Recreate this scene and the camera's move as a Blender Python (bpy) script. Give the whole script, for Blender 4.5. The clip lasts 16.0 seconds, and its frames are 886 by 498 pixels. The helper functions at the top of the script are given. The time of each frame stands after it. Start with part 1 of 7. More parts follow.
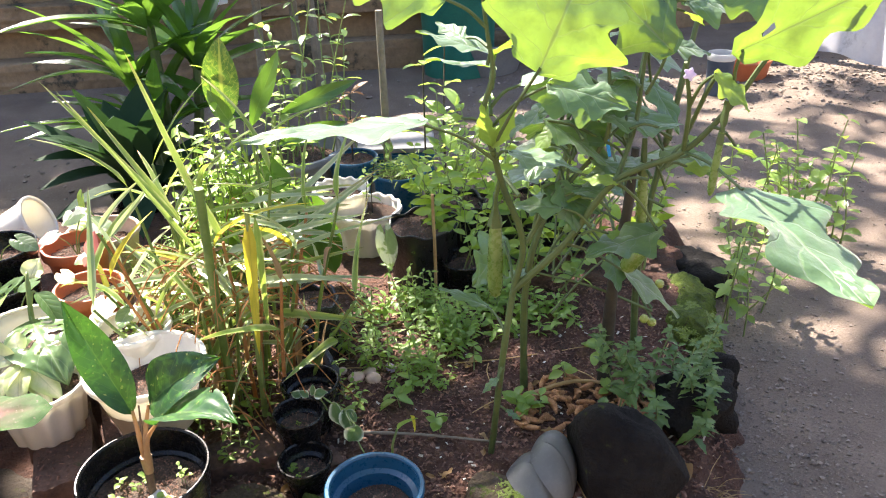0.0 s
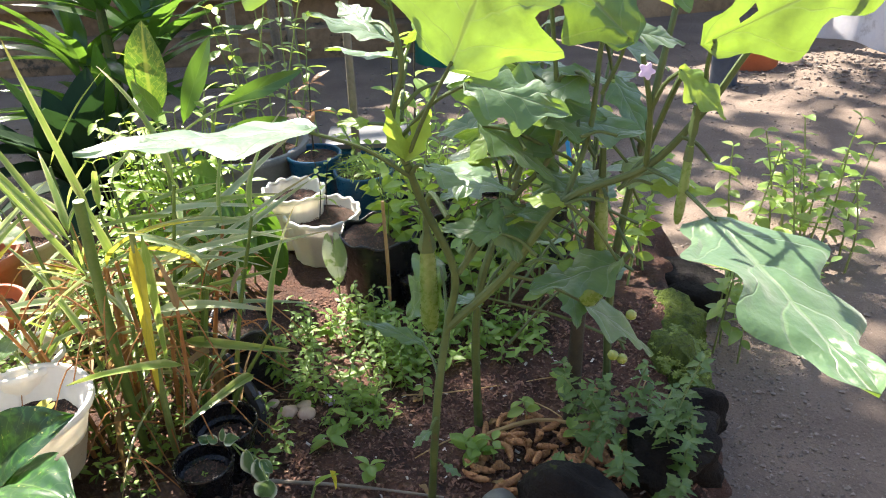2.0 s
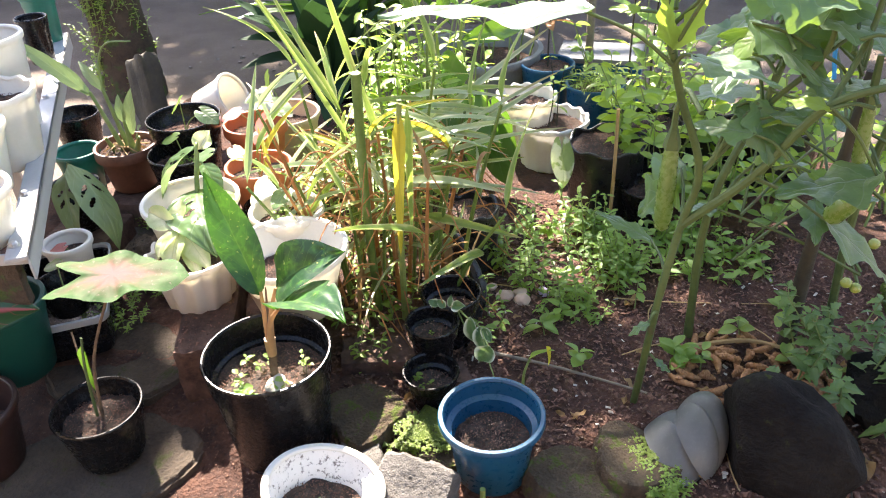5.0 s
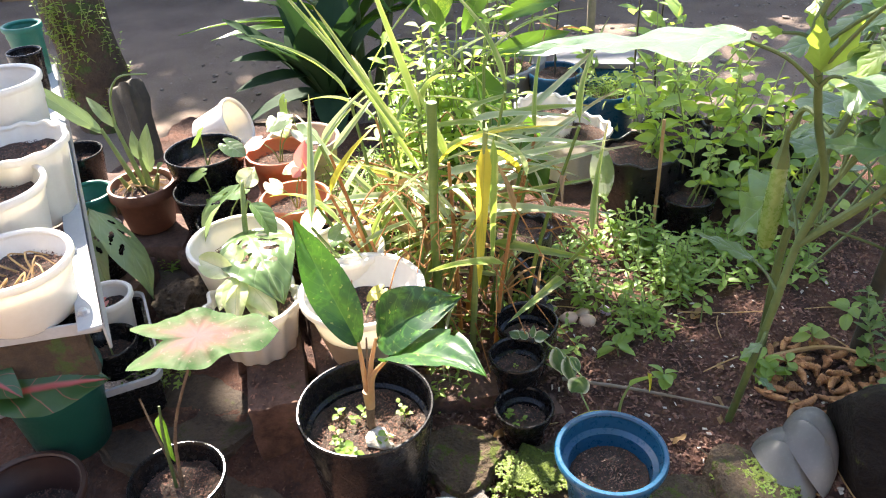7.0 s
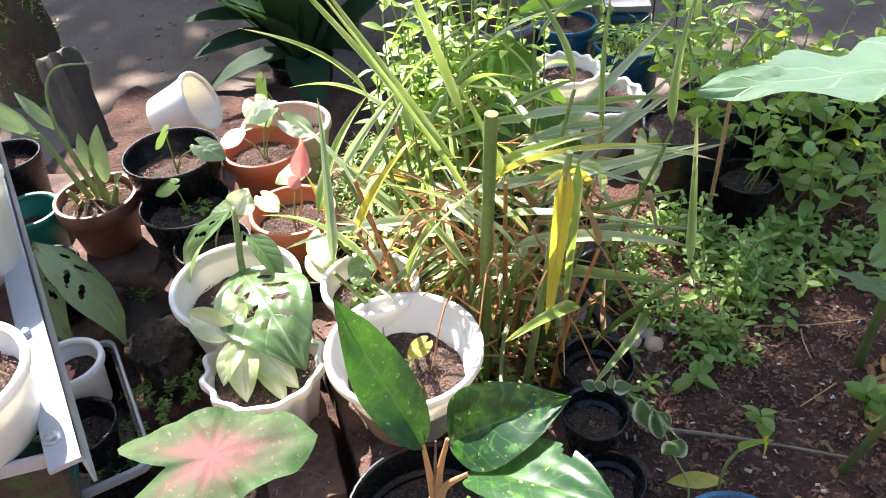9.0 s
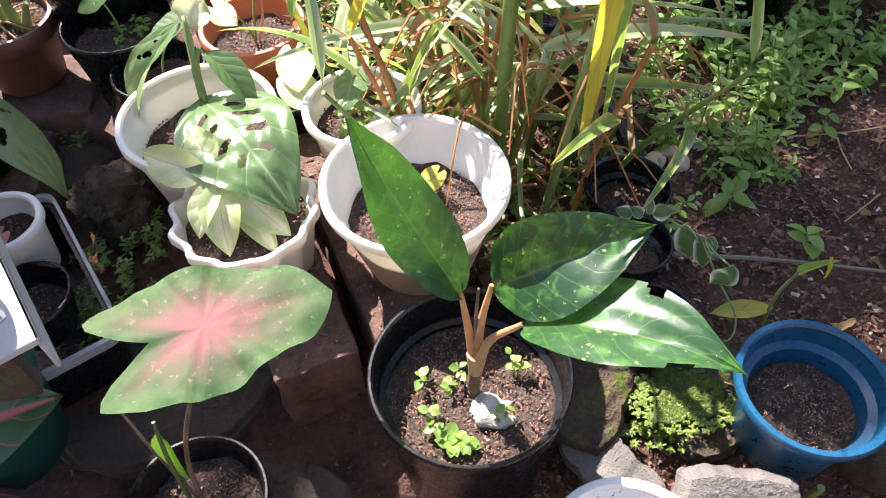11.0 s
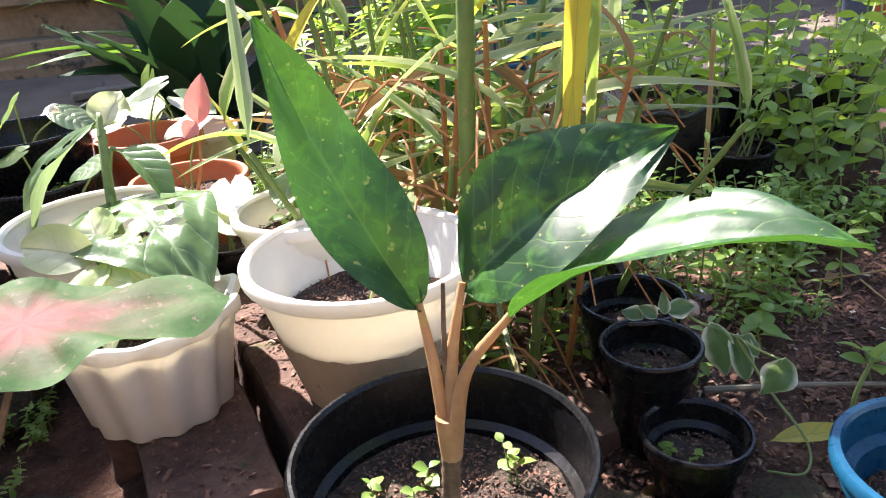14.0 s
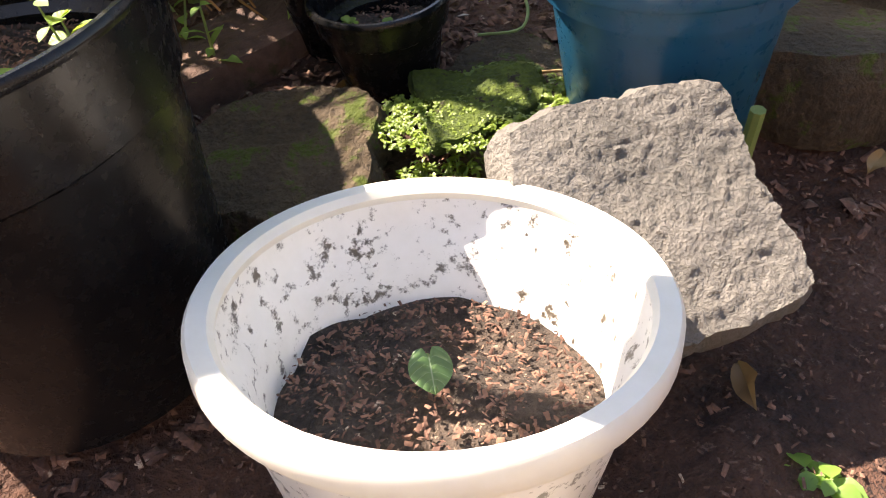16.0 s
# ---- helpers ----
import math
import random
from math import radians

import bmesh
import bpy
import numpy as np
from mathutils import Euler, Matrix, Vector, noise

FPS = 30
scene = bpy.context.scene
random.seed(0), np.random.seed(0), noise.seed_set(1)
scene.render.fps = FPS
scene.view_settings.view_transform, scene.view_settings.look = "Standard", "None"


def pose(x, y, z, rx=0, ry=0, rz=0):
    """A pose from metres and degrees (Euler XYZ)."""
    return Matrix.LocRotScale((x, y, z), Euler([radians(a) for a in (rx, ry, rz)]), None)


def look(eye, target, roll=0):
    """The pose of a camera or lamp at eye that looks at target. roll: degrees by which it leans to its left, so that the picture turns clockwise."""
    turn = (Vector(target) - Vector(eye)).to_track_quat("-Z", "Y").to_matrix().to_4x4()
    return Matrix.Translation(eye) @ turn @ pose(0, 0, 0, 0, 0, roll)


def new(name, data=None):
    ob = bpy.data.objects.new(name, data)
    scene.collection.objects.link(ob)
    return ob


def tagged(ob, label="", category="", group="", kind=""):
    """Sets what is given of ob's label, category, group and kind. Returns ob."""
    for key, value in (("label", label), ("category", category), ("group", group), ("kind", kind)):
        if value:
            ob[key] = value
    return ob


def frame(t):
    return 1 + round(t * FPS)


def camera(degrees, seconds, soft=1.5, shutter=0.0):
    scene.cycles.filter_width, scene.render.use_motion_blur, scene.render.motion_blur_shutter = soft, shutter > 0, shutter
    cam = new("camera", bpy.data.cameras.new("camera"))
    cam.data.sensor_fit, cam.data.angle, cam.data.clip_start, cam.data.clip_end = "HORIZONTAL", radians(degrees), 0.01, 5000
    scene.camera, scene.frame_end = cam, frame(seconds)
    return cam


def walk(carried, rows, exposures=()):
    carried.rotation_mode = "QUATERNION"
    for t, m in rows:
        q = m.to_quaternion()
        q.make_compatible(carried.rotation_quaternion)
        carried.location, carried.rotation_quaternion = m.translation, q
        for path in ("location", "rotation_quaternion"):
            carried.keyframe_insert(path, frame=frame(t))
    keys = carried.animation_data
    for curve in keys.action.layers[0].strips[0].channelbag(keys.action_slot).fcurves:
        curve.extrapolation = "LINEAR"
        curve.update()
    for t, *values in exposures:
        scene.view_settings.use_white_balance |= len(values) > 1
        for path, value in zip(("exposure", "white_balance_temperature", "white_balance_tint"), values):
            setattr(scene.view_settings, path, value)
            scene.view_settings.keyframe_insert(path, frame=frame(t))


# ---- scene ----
cam = camera(59.5, 16.0, 1.1)
PATH = [
    (0, (0.083, 0.1, 1.044), (-0.011, 1.874, 0.124), -1.7),
    (0.5, (0.098, 0.108, 1.041), (0.014, 1.889, 0.136), -1.9),
    (1, (0.115, 0.136, 1.048), (0.102, 1.946, 0.199), -2.2),
    (1.5, (0.152, 0.244, 1.023), (0.104, 2.043, 0.151), -1.6),
    (2, (0.192, 0.311, 0.996), (0.065, 2.066, 0.046), -1.7),
    (2.5, (0.254, 0.307, 0.988), (-0.023, 2.039, 0.027), 1.8),
    (3, (0.283, 0.301, 0.978), (-0.085, 2.027, 0.036), -0.1),
    (3.5, (0.277, 0.296, 0.981), (-0.198, 1.987, 0.024), -0.3),
    (4, (0.249, 0.262, 0.973), (-0.409, 1.875, -0.01), -2.0),
    (4.2, (0.234, 0.247, 0.967), (-0.47, 1.821, -0.046), -2.8),
    (6.3, (-0.014, 0.198, 1.002), (-0.363, 1.817, -0.119), -2.9),
    (6.5, (-0.034, 0.196, 1.004), (-0.403, 1.816, -0.109), -4.0),
    (7, (-0.093, 0.22, 1.002), (-0.524, 1.837, -0.094), -3.5),
    (7.5, (-0.147, 0.308, 1.017), (-0.61, 1.89, -0.116), -4.4),
    (8, (-0.186, 0.401, 1.024), (-0.53, 2.057, -0.044), -4.4),
    (8.5, (-0.221, 0.435, 0.999), (-0.494, 2.024, -0.185), -1.8),
    (9, (-0.293, 0.485, 0.995), (-0.572, 2.006, -0.273), -3.6),
    (9.5, (-0.364, 0.521, 0.98), (-0.595, 1.903, -0.448), -4.8),
    (10, (-0.403, 0.545, 0.935), (-0.6, 1.815, -0.598), -5.4),
    (10.2, (-0.405, 0.551, 0.915), (-0.549, 1.778, -0.658), -4.2),
    (12.3, (-0.363, 0.613, 0.674), (-0.448, 2.083, -0.679), -1.5),
    (12.5, (-0.391, 0.61, 0.599), (-0.444, 2.17, -0.652), -0.8),
    (13, (-0.406, 0.584, 0.547), (-0.504, 2.219, -0.602), -3.6),
    (13.5, (-0.398, 0.591, 0.543), (-0.459, 2.354, -0.398), -5.4),
    (14, (-0.385, 0.556, 0.554), (-0.438, 2.383, -0.258), -4.3),
    (14.5, (-0.345, 0.553, 0.525), (-0.318, 2.33, -0.394), -5.9),
    (15, (-0.316, 0.601, 0.444), (-0.114, 2.24, -0.685), -7.5),
    (15.5, (-0.297, 0.628, 0.389), (0.0, 2.122, -0.907), -8.6),
    (16, (-0.287, 0.621, 0.363), (0.017, 2.034, -1.02), -8.6),
]
walk(cam, [(t, look(eye, target, roll)) for t, eye, target, roll in PATH], ((0.0, 2.44, 6800.0, 16.0), (0.5, 2.42, 6800.0, 16.0), (1.5, 2.2, 6800.0, 14.0), (3.0, 2.2, 6800.0, 14.0), (3.5, 2.26, 6800.0, 15.0), (4.0, 2.46, 6800.0, 16.0), (6.5, 2.74, 7000.0, 17.0), (7.0, 2.66, 6900.0, 17.0), (8.5, 2.4, 6450.0, 18.0), (9.0, 2.26, 6350.0, 18.0), (10.0, 2.2, 6350.0, 20.0), (12.5, 2.1, 6350.0, 24.0), (13.5, 2.22, 6300.0, 22.0), (14.0, 2.25, 6400.0, 20.0), (15.0, 2.56, 7300.0, 20.0), (15.5, 2.52, 7300.0, 19.0), (16.0, 2.3, 7400.0, 18.0)))

# ---- light ----
SUN_AZ, SUN_EL = 128.0, 48.0          # direction of the sun from +x towards +y, and its height, in degrees
sun_dir = Vector((math.cos(radians(SUN_AZ)) * math.cos(radians(SUN_EL)), math.sin(radians(SUN_AZ)) * math.cos(radians(SUN_EL)), math.sin(radians(SUN_EL))))
world = bpy.data.worlds.new("sky")
scene.world = world
world.use_nodes = True
wn = world.node_tree.nodes
sky = wn.new("ShaderNodeTexSky")
sky.sky_type, sky.sun_disc = "NISHITA", False
sky.sun_elevation, sky.sun_rotation = radians(SUN_EL), radians(90 - SUN_AZ)
world.node_tree.links.new(sky.outputs[0], wn["Background"].inputs[0])
wn["Background"].inputs[1].default_value = 0.09
sun = new("sun", bpy.data.lights.new("sun", "SUN"))
sun.data.energy, sun.data.angle, sun.data.color = 5.0, radians(0.6), (1.0, 0.95, 0.86)
sun.matrix_world = look(sun_dir * 20, (0, 0, 0))


# ---- materials ----
class Nodes:
    """Short calls for building a node tree."""

    def __init__(self, name):
        self.mat = bpy.data.materials.new(name)
        self.mat.use_nodes = True
        self.known = {}
        self.tree = self.mat.node_tree
        self.bsdf = self.tree.nodes["Principled BSDF"]
        self.out = self.tree.nodes["Material Output"]

    def add(self, kind, ins=None):
        n = self.tree.nodes.new(kind)
        for k, v in (ins or {}).items():
            self.link(v, n.inputs[k])
        return n

    def link(self, v, socket):
        if isinstance(v, bpy.types.NodeSocket):
            self.tree.links.new(v, socket)
        else:
            socket.default_value = v

    def maths(self, op, a, b=0.0, c=0.0, clamp=False):
        n = self.add("ShaderNodeMath")
        n.operation, n.use_clamp = op, clamp
        for s, v in zip(n.inputs, (a, b, c)):
            self.link(v, s)
        return n.outputs[0]

    def noise(self, scale, detail=4.0, rough=0.55, vec=None, warp=0.0):
        n = self.add("ShaderNodeTexNoise", {"Scale": scale, "Detail": detail, "Roughness": rough, "Distortion": warp})
        n.noise_dimensions = "3D"
        self.link(vec if vec is not None else self.coord(), n.inputs["Vector"])
        return n.outputs["Fac"]

    def coord(self, which="Object"):
        if which not in self.known:
            self.known[which] = self.add("ShaderNodeTexCoord").outputs[which]
        return self.known[which]

    def ramp(self, fac, lo, hi, clamp=True):
        n = self.add("ShaderNodeMapRange", {"Value": fac, "From Min": lo, "From Max": hi})
        n.clamp = clamp
        return n.outputs[0]

    def mix(self, fac, a, b, blend="MIX"):
        n = self.add("ShaderNodeMix")
        n.data_type, n.blend_type = "RGBA", blend
        self.link(fac, n.inputs[0])
        for v, s in ((a, n.inputs[6]), (b, n.inputs[7])):
            self.link((*v, 1.0) if isinstance(v, tuple) else v, s)
        return n.outputs[2]

    def bump(self, height, strength, distance=0.01):
        n = self.add("ShaderNodeBump", {"Height": height, "Strength": strength, "Distance": distance})
        return n.outputs[0]


def surface(name, a, b, scale=6.0, fine=60.0, rough=0.7, bump=0.4, dist=0.004, spots=None, spot_scale=25.0, spot_lo=0.62, metal=0.0, coat=0.0, thru=None, fac=0.4):
    """A mottled surface of two colours at two scales, with an optional third as stains; thru: colour of light that comes through."""
    m = Nodes(name)
    big, small = m.noise(scale, 3), m.noise(fine, 5, 0.65)
    tone = m.maths("ADD", m.maths("MULTIPLY", big, 0.6), m.maths("MULTIPLY", small, 0.4))
    col = m.mix(m.ramp(tone, 0.36, 0.64), a, b)
    if spots:
        s = m.ramp(m.noise(spot_scale, 6, 0.7), spot_lo, spot_lo + 0.07)
        col = m.mix(s, col, spots)
    m.link(col, m.bsdf.inputs["Base Color"])
    m.link(m.ramp(small, 0.2, 0.8, False), m.bsdf.inputs["Roughness"])
    r = m.maths("ADD", m.maths("MULTIPLY", m.maths("SUBTRACT", small, 0.5), 0.3), rough, clamp=True)
    m.link(r, m.bsdf.inputs["Roughness"])
    m.bsdf.inputs["Metallic"].default_value = metal
    m.bsdf.inputs["Coat Weight"].default_value = coat
    if bump:
        m.link(m.bump(small, bump, dist), m.bsdf.inputs["Normal"])
    if thru:
        t = m.add("ShaderNodeBsdfTranslucent", {"Color": (*thru, 1.0)})
        x = m.add("ShaderNodeMixShader", {0: fac, 1: m.bsdf.outputs[0], 2: t.outputs[0]})
        m.link(x.outputs[0], m.out.inputs["Surface"])
    return m.mat


def foliage(name, a, b, through_col, vein=None, veins=9.0, vein_fac=0.6, fac=0.45, rough=0.45, spots=None, spot_lo=0.66, spot_scale=40.0, centre=None, tip=None, island=False, bump=0.25, gloss=0.75, hub=None, pillow=0.0, mottle=0.6, mesh=0.0, down=0.0, rib_w=0.05, blot=None, blot_scale=45.0, margin=None):
    """A leaf: two greens, midrib and side veins by the leaf's own map, light that shines through, optional spots, pale centre and dry tip."""
    m = Nodes(name)
    uv = m.add("ShaderNodeSeparateXYZ", {0: m.coord("UV")})
    u, v = uv.outputs[0], uv.outputs[1]
    off = m.maths("MULTIPLY", m.maths("ABSOLUTE", m.maths("SUBTRACT", v, 0.5)), 2.0)
    rnd = m.add("ShaderNodeNewGeometry").outputs["Random Per Island"] if island else m.add("ShaderNodeObjectInfo").outputs["Random"]
    blotch = m.noise(14.0, 4, 0.6)
    tone = m.maths("ADD", m.maths("MULTIPLY", rnd, 0.55), m.maths("MULTIPLY", blotch, 0.45))
    col = m.mix(m.ramp(tone, 0.15, 0.8), a, b)
    if centre:
        span = off if hub is None else m.maths("SQRT", m.maths("ADD", m.maths("MULTIPLY", off, off), m.maths("POWER", m.maths("MULTIPLY", m.maths("SUBTRACT", u, hub), 2.2), 2.0)))
        ring = m.maths("ADD", span, m.maths("MULTIPLY", m.maths("SUBTRACT", m.noise(55.0, 4, 0.7), 0.5), 0.9))
        col = m.mix(m.ramp(ring, 0.75, 0.15), col, centre)
    if spots:
        col = m.mix(m.ramp(m.noise(spot_scale, 3, 0.5), spot_lo, spot_lo + 0.05), col, spots)
    if blot:
        col = m.mix(m.maths("MULTIPLY", m.ramp(m.noise(blot_scale, 3, 0.6, warp=0.6), 0.5, 0.66), 0.85), col, blot)
    if margin:
        col = m.mix(m.ramp(m.maths("ADD", off, m.maths("MULTIPLY", m.maths("SUBTRACT", m.noise(26.0, 3), 0.5), 1.6)), 0.6, 1.0), col, margin)
    if tip:
        edge = m.maths("ADD", m.maths("MULTIPLY", u, 0.8), m.maths("MULTIPLY", m.noise(20.0, 3), 0.5))
        edge = m.maths("ADD", edge, m.maths("MULTIPLY", rnd, 0.2))
        col = m.mix(m.ramp(edge, 0.98, 1.25), col, tip)
    rib = m.ramp(off, rib_w, rib_w * 0.3)
    bent = m.maths("ADD", u, m.maths("MULTIPLY", m.maths("SUBTRACT", m.noise(30.0, 2), 0.5), 0.09))
    wave = m.maths("FRACT", m.maths("SUBTRACT", m.maths("MULTIPLY", bent, veins), m.maths("MULTIPLY", off, veins * 0.24)))
    side = m.ramp(m.maths("ABSOLUTE", m.maths("SUBTRACT", wave, 0.5)), 0.045, 0.008)
    lines = m.maths("MAXIMUM", rib, m.maths("MULTIPLY", side, 0.7))
    if vein:
        col = m.mix(m.maths("MULTIPLY", lines, vein_fac), col, vein)
    m.link(col, m.bsdf.inputs["Base Color"])
    m.bsdf.inputs["Roughness"].default_value = rough
    m.bsdf.inputs["Specular IOR Level"].default_value = gloss
    m.bsdf.inputs["Sheen Weight"].default_value = down
    m.bsdf.inputs["Sheen Roughness"].default_value = 0.45
    swell = m.maths("MULTIPLY", m.ramp(m.maths("ABSOLUTE", m.maths("SUBTRACT", wave, 0.5)), 0.0, 0.35), m.ramp(off, 0.0, 0.2))
    h = m.maths("SUBTRACT", m.noise(90.0, 3), m.maths("MULTIPLY", lines, 0.6))
    h = m.maths("ADD", h, m.maths("MULTIPLY", swell, pillow))
    m.link(m.bump(h, bump, 0.003), m.bsdf.inputs["Normal"])
    glow = m.mix(0.55, col, through_col)
    t = m.add("ShaderNodeBsdfTranslucent")
    patch = m.maths("MULTIPLY", m.ramp(m.noise(22.0, 5, 0.65), 0.38, 0.7), mottle)
    net = m.maths("MAXIMUM", m.maths("MULTIPLY", lines, 0.6 if not mesh else 0.9), patch)
    if mesh:
        cell = m.add("ShaderNodeTexVoronoi", {"Vector": m.coord(), "Scale": 130.0})
        cell.feature = "DISTANCE_TO_EDGE"
        net = m.maths("MAXIMUM", net, m.maths("MULTIPLY", m.ramp(cell.outputs["Distance"], 0.16, 0.02), mesh))
        net = m.maths("MAXIMUM", net, m.maths("MULTIPLY", m.ramp(off, 0.30, 0.0), 0.55))
    m.link(m.mix(net, glow, tuple(c * (0.2 if mesh else 0.45) for c in through_col)), t.inputs["Color"])
    x = m.add("ShaderNodeMixShader", {0: fac, 1: m.bsdf.outputs[0], 2: t.outputs[0]})
    m.link(x.outputs[0], m.out.inputs["Surface"])
    return m.mat


def caladium(name):
    """A leaf mapped round its stalk: u outwards, v once round from the tip. Pink heart and veins, freckled green margin."""
    m = Nodes(name)
    uv = m.add("ShaderNodeSeparateXYZ", {0: m.coord("UV")})
    u, v = uv.outputs[0], uv.outputs[1]
    fuzz = m.maths("MULTIPLY", m.maths("SUBTRACT", m.noise(60.0, 4, 0.65), 0.5), 0.8)
    green = m.mix(m.ramp(m.noise(40.0, 4, 0.6), 0.35, 0.65), (0.036, 0.082, 0.027), (0.080, 0.128, 0.054))
    pale = m.mix(m.ramp(m.maths("ADD", u, fuzz), 0.95, 0.30), green, (0.105, 0.085, 0.060))
    pale = m.mix(m.ramp(m.noise(170.0, 3, 0.6), 0.62, 0.68), pale, (0.15, 0.135, 0.095))
    col = m.mix(m.ramp(m.maths("ADD", u, m.maths("MULTIPLY", fuzz, 0.7)), 0.52, 0.02), pale, (0.205, 0.083, 0.079))
    veins = None
    for k in (0.0, 0.11, 0.20, 0.30, 0.42, 0.58, 0.70, 0.80, 0.89, 1.0):
        d = m.maths("MULTIPLY", m.maths("ABSOLUTE", m.maths("SUBTRACT", v, k)), u)
        line = m.ramp(m.maths("ADD", d, m.maths("MULTIPLY", fuzz, 0.012)), 0.016, 0.002)
        veins = line if veins is None else m.maths("MAXIMUM", veins, line)
    col = m.mix(m.maths("MULTIPLY", veins, m.maths("MULTIPLY", m.ramp(u, 0.85, 0.1), 0.55)), col, (0.22, 0.085, 0.08))
    m.link(col, m.bsdf.inputs["Base Color"])
    m.bsdf.inputs["Roughness"].default_value = 0.62
    m.bsdf.inputs["Specular IOR Level"].default_value = 0.08
    h = m.maths("SUBTRACT", m.noise(70.0, 3), m.maths("MULTIPLY", veins, 0.8))
    m.link(m.bump(h, 0.35, 0.003), m.bsdf.inputs["Normal"])
    t = m.add("ShaderNodeBsdfTranslucent", {"Color": m.mix(0.4, col, (0.14, 0.17, 0.07))})
    x = m.add("ShaderNodeMixShader", {0: 0.2, 1: m.bsdf.outputs[0], 2: t.outputs[0]})
    m.link(x.outputs[0], m.out.inputs["Surface"])
    return m.mat


YARD = surface("packed_earth", (0.120, 0.088, 0.066), (0.21, 0.160, 0.122), 4.5, 150.0, 0.95, 0.9, 0.007, spots=(0.30, 0.25, 0.205), spot_scale=240.0, spot_lo=0.6)
SOIL = surface("dark_soil", (0.030, 0.0125, 0.008), (0.150, 0.068, 0.042), 14.0, 130.0, 0.95, 1.0, 0.018, spots=(0.22, 0.125, 0.085), spot_scale=140.0, spot_lo=0.6)
POTSOIL = surface("pot_soil", (0.024, 0.017, 0.013), (0.105, 0.072, 0.052), 30.0, 260.0, 0.95, 0.9, 0.008, spots=(0.34, 0.25, 0.18), spot_scale=230.0, spot_lo=0.62)
CONCRETE = surface("rough_concrete", (0.105, 0.095, 0.082), (0.225, 0.205, 0.18), 14.0, 420.0, 0.95, 0.9, 0.005, spots=(0.07, 0.06, 0.05), spot_scale=420.0, spot_lo=0.6)
STONE = surface("mossy_stone", (0.05, 0.034, 0.019), (0.15, 0.105, 0.062), 18.0, 190.0, 0.95, 1.0, 0.014, spots=(0.085, 0.115, 0.012), spot_scale=34.0, spot_lo=0.53)
PAVING = surface("damp_paving", (0.026, 0.019, 0.013), (0.10, 0.074, 0.05), 9.0, 130.0, 0.9, 0.9, 0.008, spots=(0.05, 0.055, 0.014), spot_scale=16.0, spot_lo=0.58)
DARKROCK = surface("dark_wet_rock", (0.006, 0.005, 0.005), (0.022, 0.019, 0.016), 12.0, 90.0, 0.75, 0.9, 0.010, spots=(0.045, 0.055, 0.012), spot_scale=22.0, spot_lo=0.62)
BRICK = surface("old_brick", (0.045, 0.022, 0.015), (0.165, 0.095, 0.068), 14.0, 110.0, 0.9, 0.8, 0.006, spots=(0.06, 0.06, 0.02), spot_scale=18.0, spot_lo=0.6)
LUMP = surface("old_mortar", (0.05, 0.036, 0.022), (0.15, 0.115, 0.075), 20.0, 200.0, 0.95, 1.0, 0.014, spots=(0.03, 0.022, 0.014), spot_scale=90.0, spot_lo=0.56)
MOSS = surface("green_moss", (0.045, 0.075, 0.008), (0.15, 0.21, 0.02), 45.0, 300.0, 0.95, 1.0, 0.014, spots=(0.045, 0.035, 0.018), spot_scale=50.0, spot_lo=0.58)
WALL = surface("weathered_plaster", (0.12, 0.082, 0.045), (0.31, 0.215, 0.125), 2.0, 30.0, 0.9, 0.5, 0.01, spots=(0.05, 0.045, 0.03), spot_scale=5.0, spot_lo=0.56)
SHEET = surface("pale_tarp", (0.62, 0.62, 0.63), (0.8, 0.8, 0.8), 2.0, 40.0, 0.6, 0.15, 0.004, spots=(0.45, 0.44, 0.43), spot_scale=4.0, spot_lo=0.62, thru=(0.8, 0.8, 0.85), fac=0.25)
WHITEPOT = surface("white_plastic", (0.78, 0.76, 0.70), (0.88, 0.87, 0.83), 9.0, 120.0, 0.38, 0.05, 0.001, spots=(0.3, 0.24, 0.17), spot_scale=75.0, spot_lo=0.72, thru=(0.92, 0.86, 0.7), fac=0.3)
# white plastic in a darker brown, painted for backlight blocked by the soil
SOILSHADED = surface("soil_shaded_plastic", (0.30, 0.22, 0.14), (0.42, 0.33, 0.22), 14.0, 120.0, 0.45, 0.05, 0.001, spots=(0.14, 0.09, 0.05), spot_scale=60.0, spot_lo=0.62)
DIRTYPOT = surface("mud_splashed_white_plastic", (0.78, 0.76, 0.70), (0.9, 0.88, 0.84), 9.0, 120.0, 0.4, 0.05, 0.001, spots=(0.05, 0.035, 0.022), spot_scale=150.0, spot_lo=0.72, thru=(0.95, 0.92, 0.85), fac=0.25)
BLACKPOT = surface("black_plastic", (0.005, 0.005, 0.0055), (0.011, 0.0105, 0.011), 9.0, 140.0, 0.26, 0.12, 0.001, spots=(0.05, 0.04, 0.03), spot_scale=45.0, spot_lo=0.7)
BLACKBAG = surface("black_polythene", (0.008, 0.008, 0.009), (0.02, 0.02, 0.022), 9.0, 50.0, 0.3, 0.6, 0.006, spots=(0.08, 0.065, 0.05), spot_scale=40.0, spot_lo=0.68)
BLUEPOT = surface("blue_plastic", (0.006, 0.062, 0.125), (0.010, 0.090, 0.168), 9.0, 140.0, 0.3, 0.08, 0.001, spots=(0.12, 0.19, 0.22), spot_scale=70.0, spot_lo=0.7, thru=(0.02, 0.3, 0.55), fac=0.12)
DARKBLUE = surface("faded_dark_blue_plastic", (0.03, 0.05, 0.085), (0.07, 0.10, 0.14), 9.0, 60.0, 0.5, 0.1, 0.001, spots=(0.2, 0.22, 0.24), spot_scale=30.0, spot_lo=0.66)
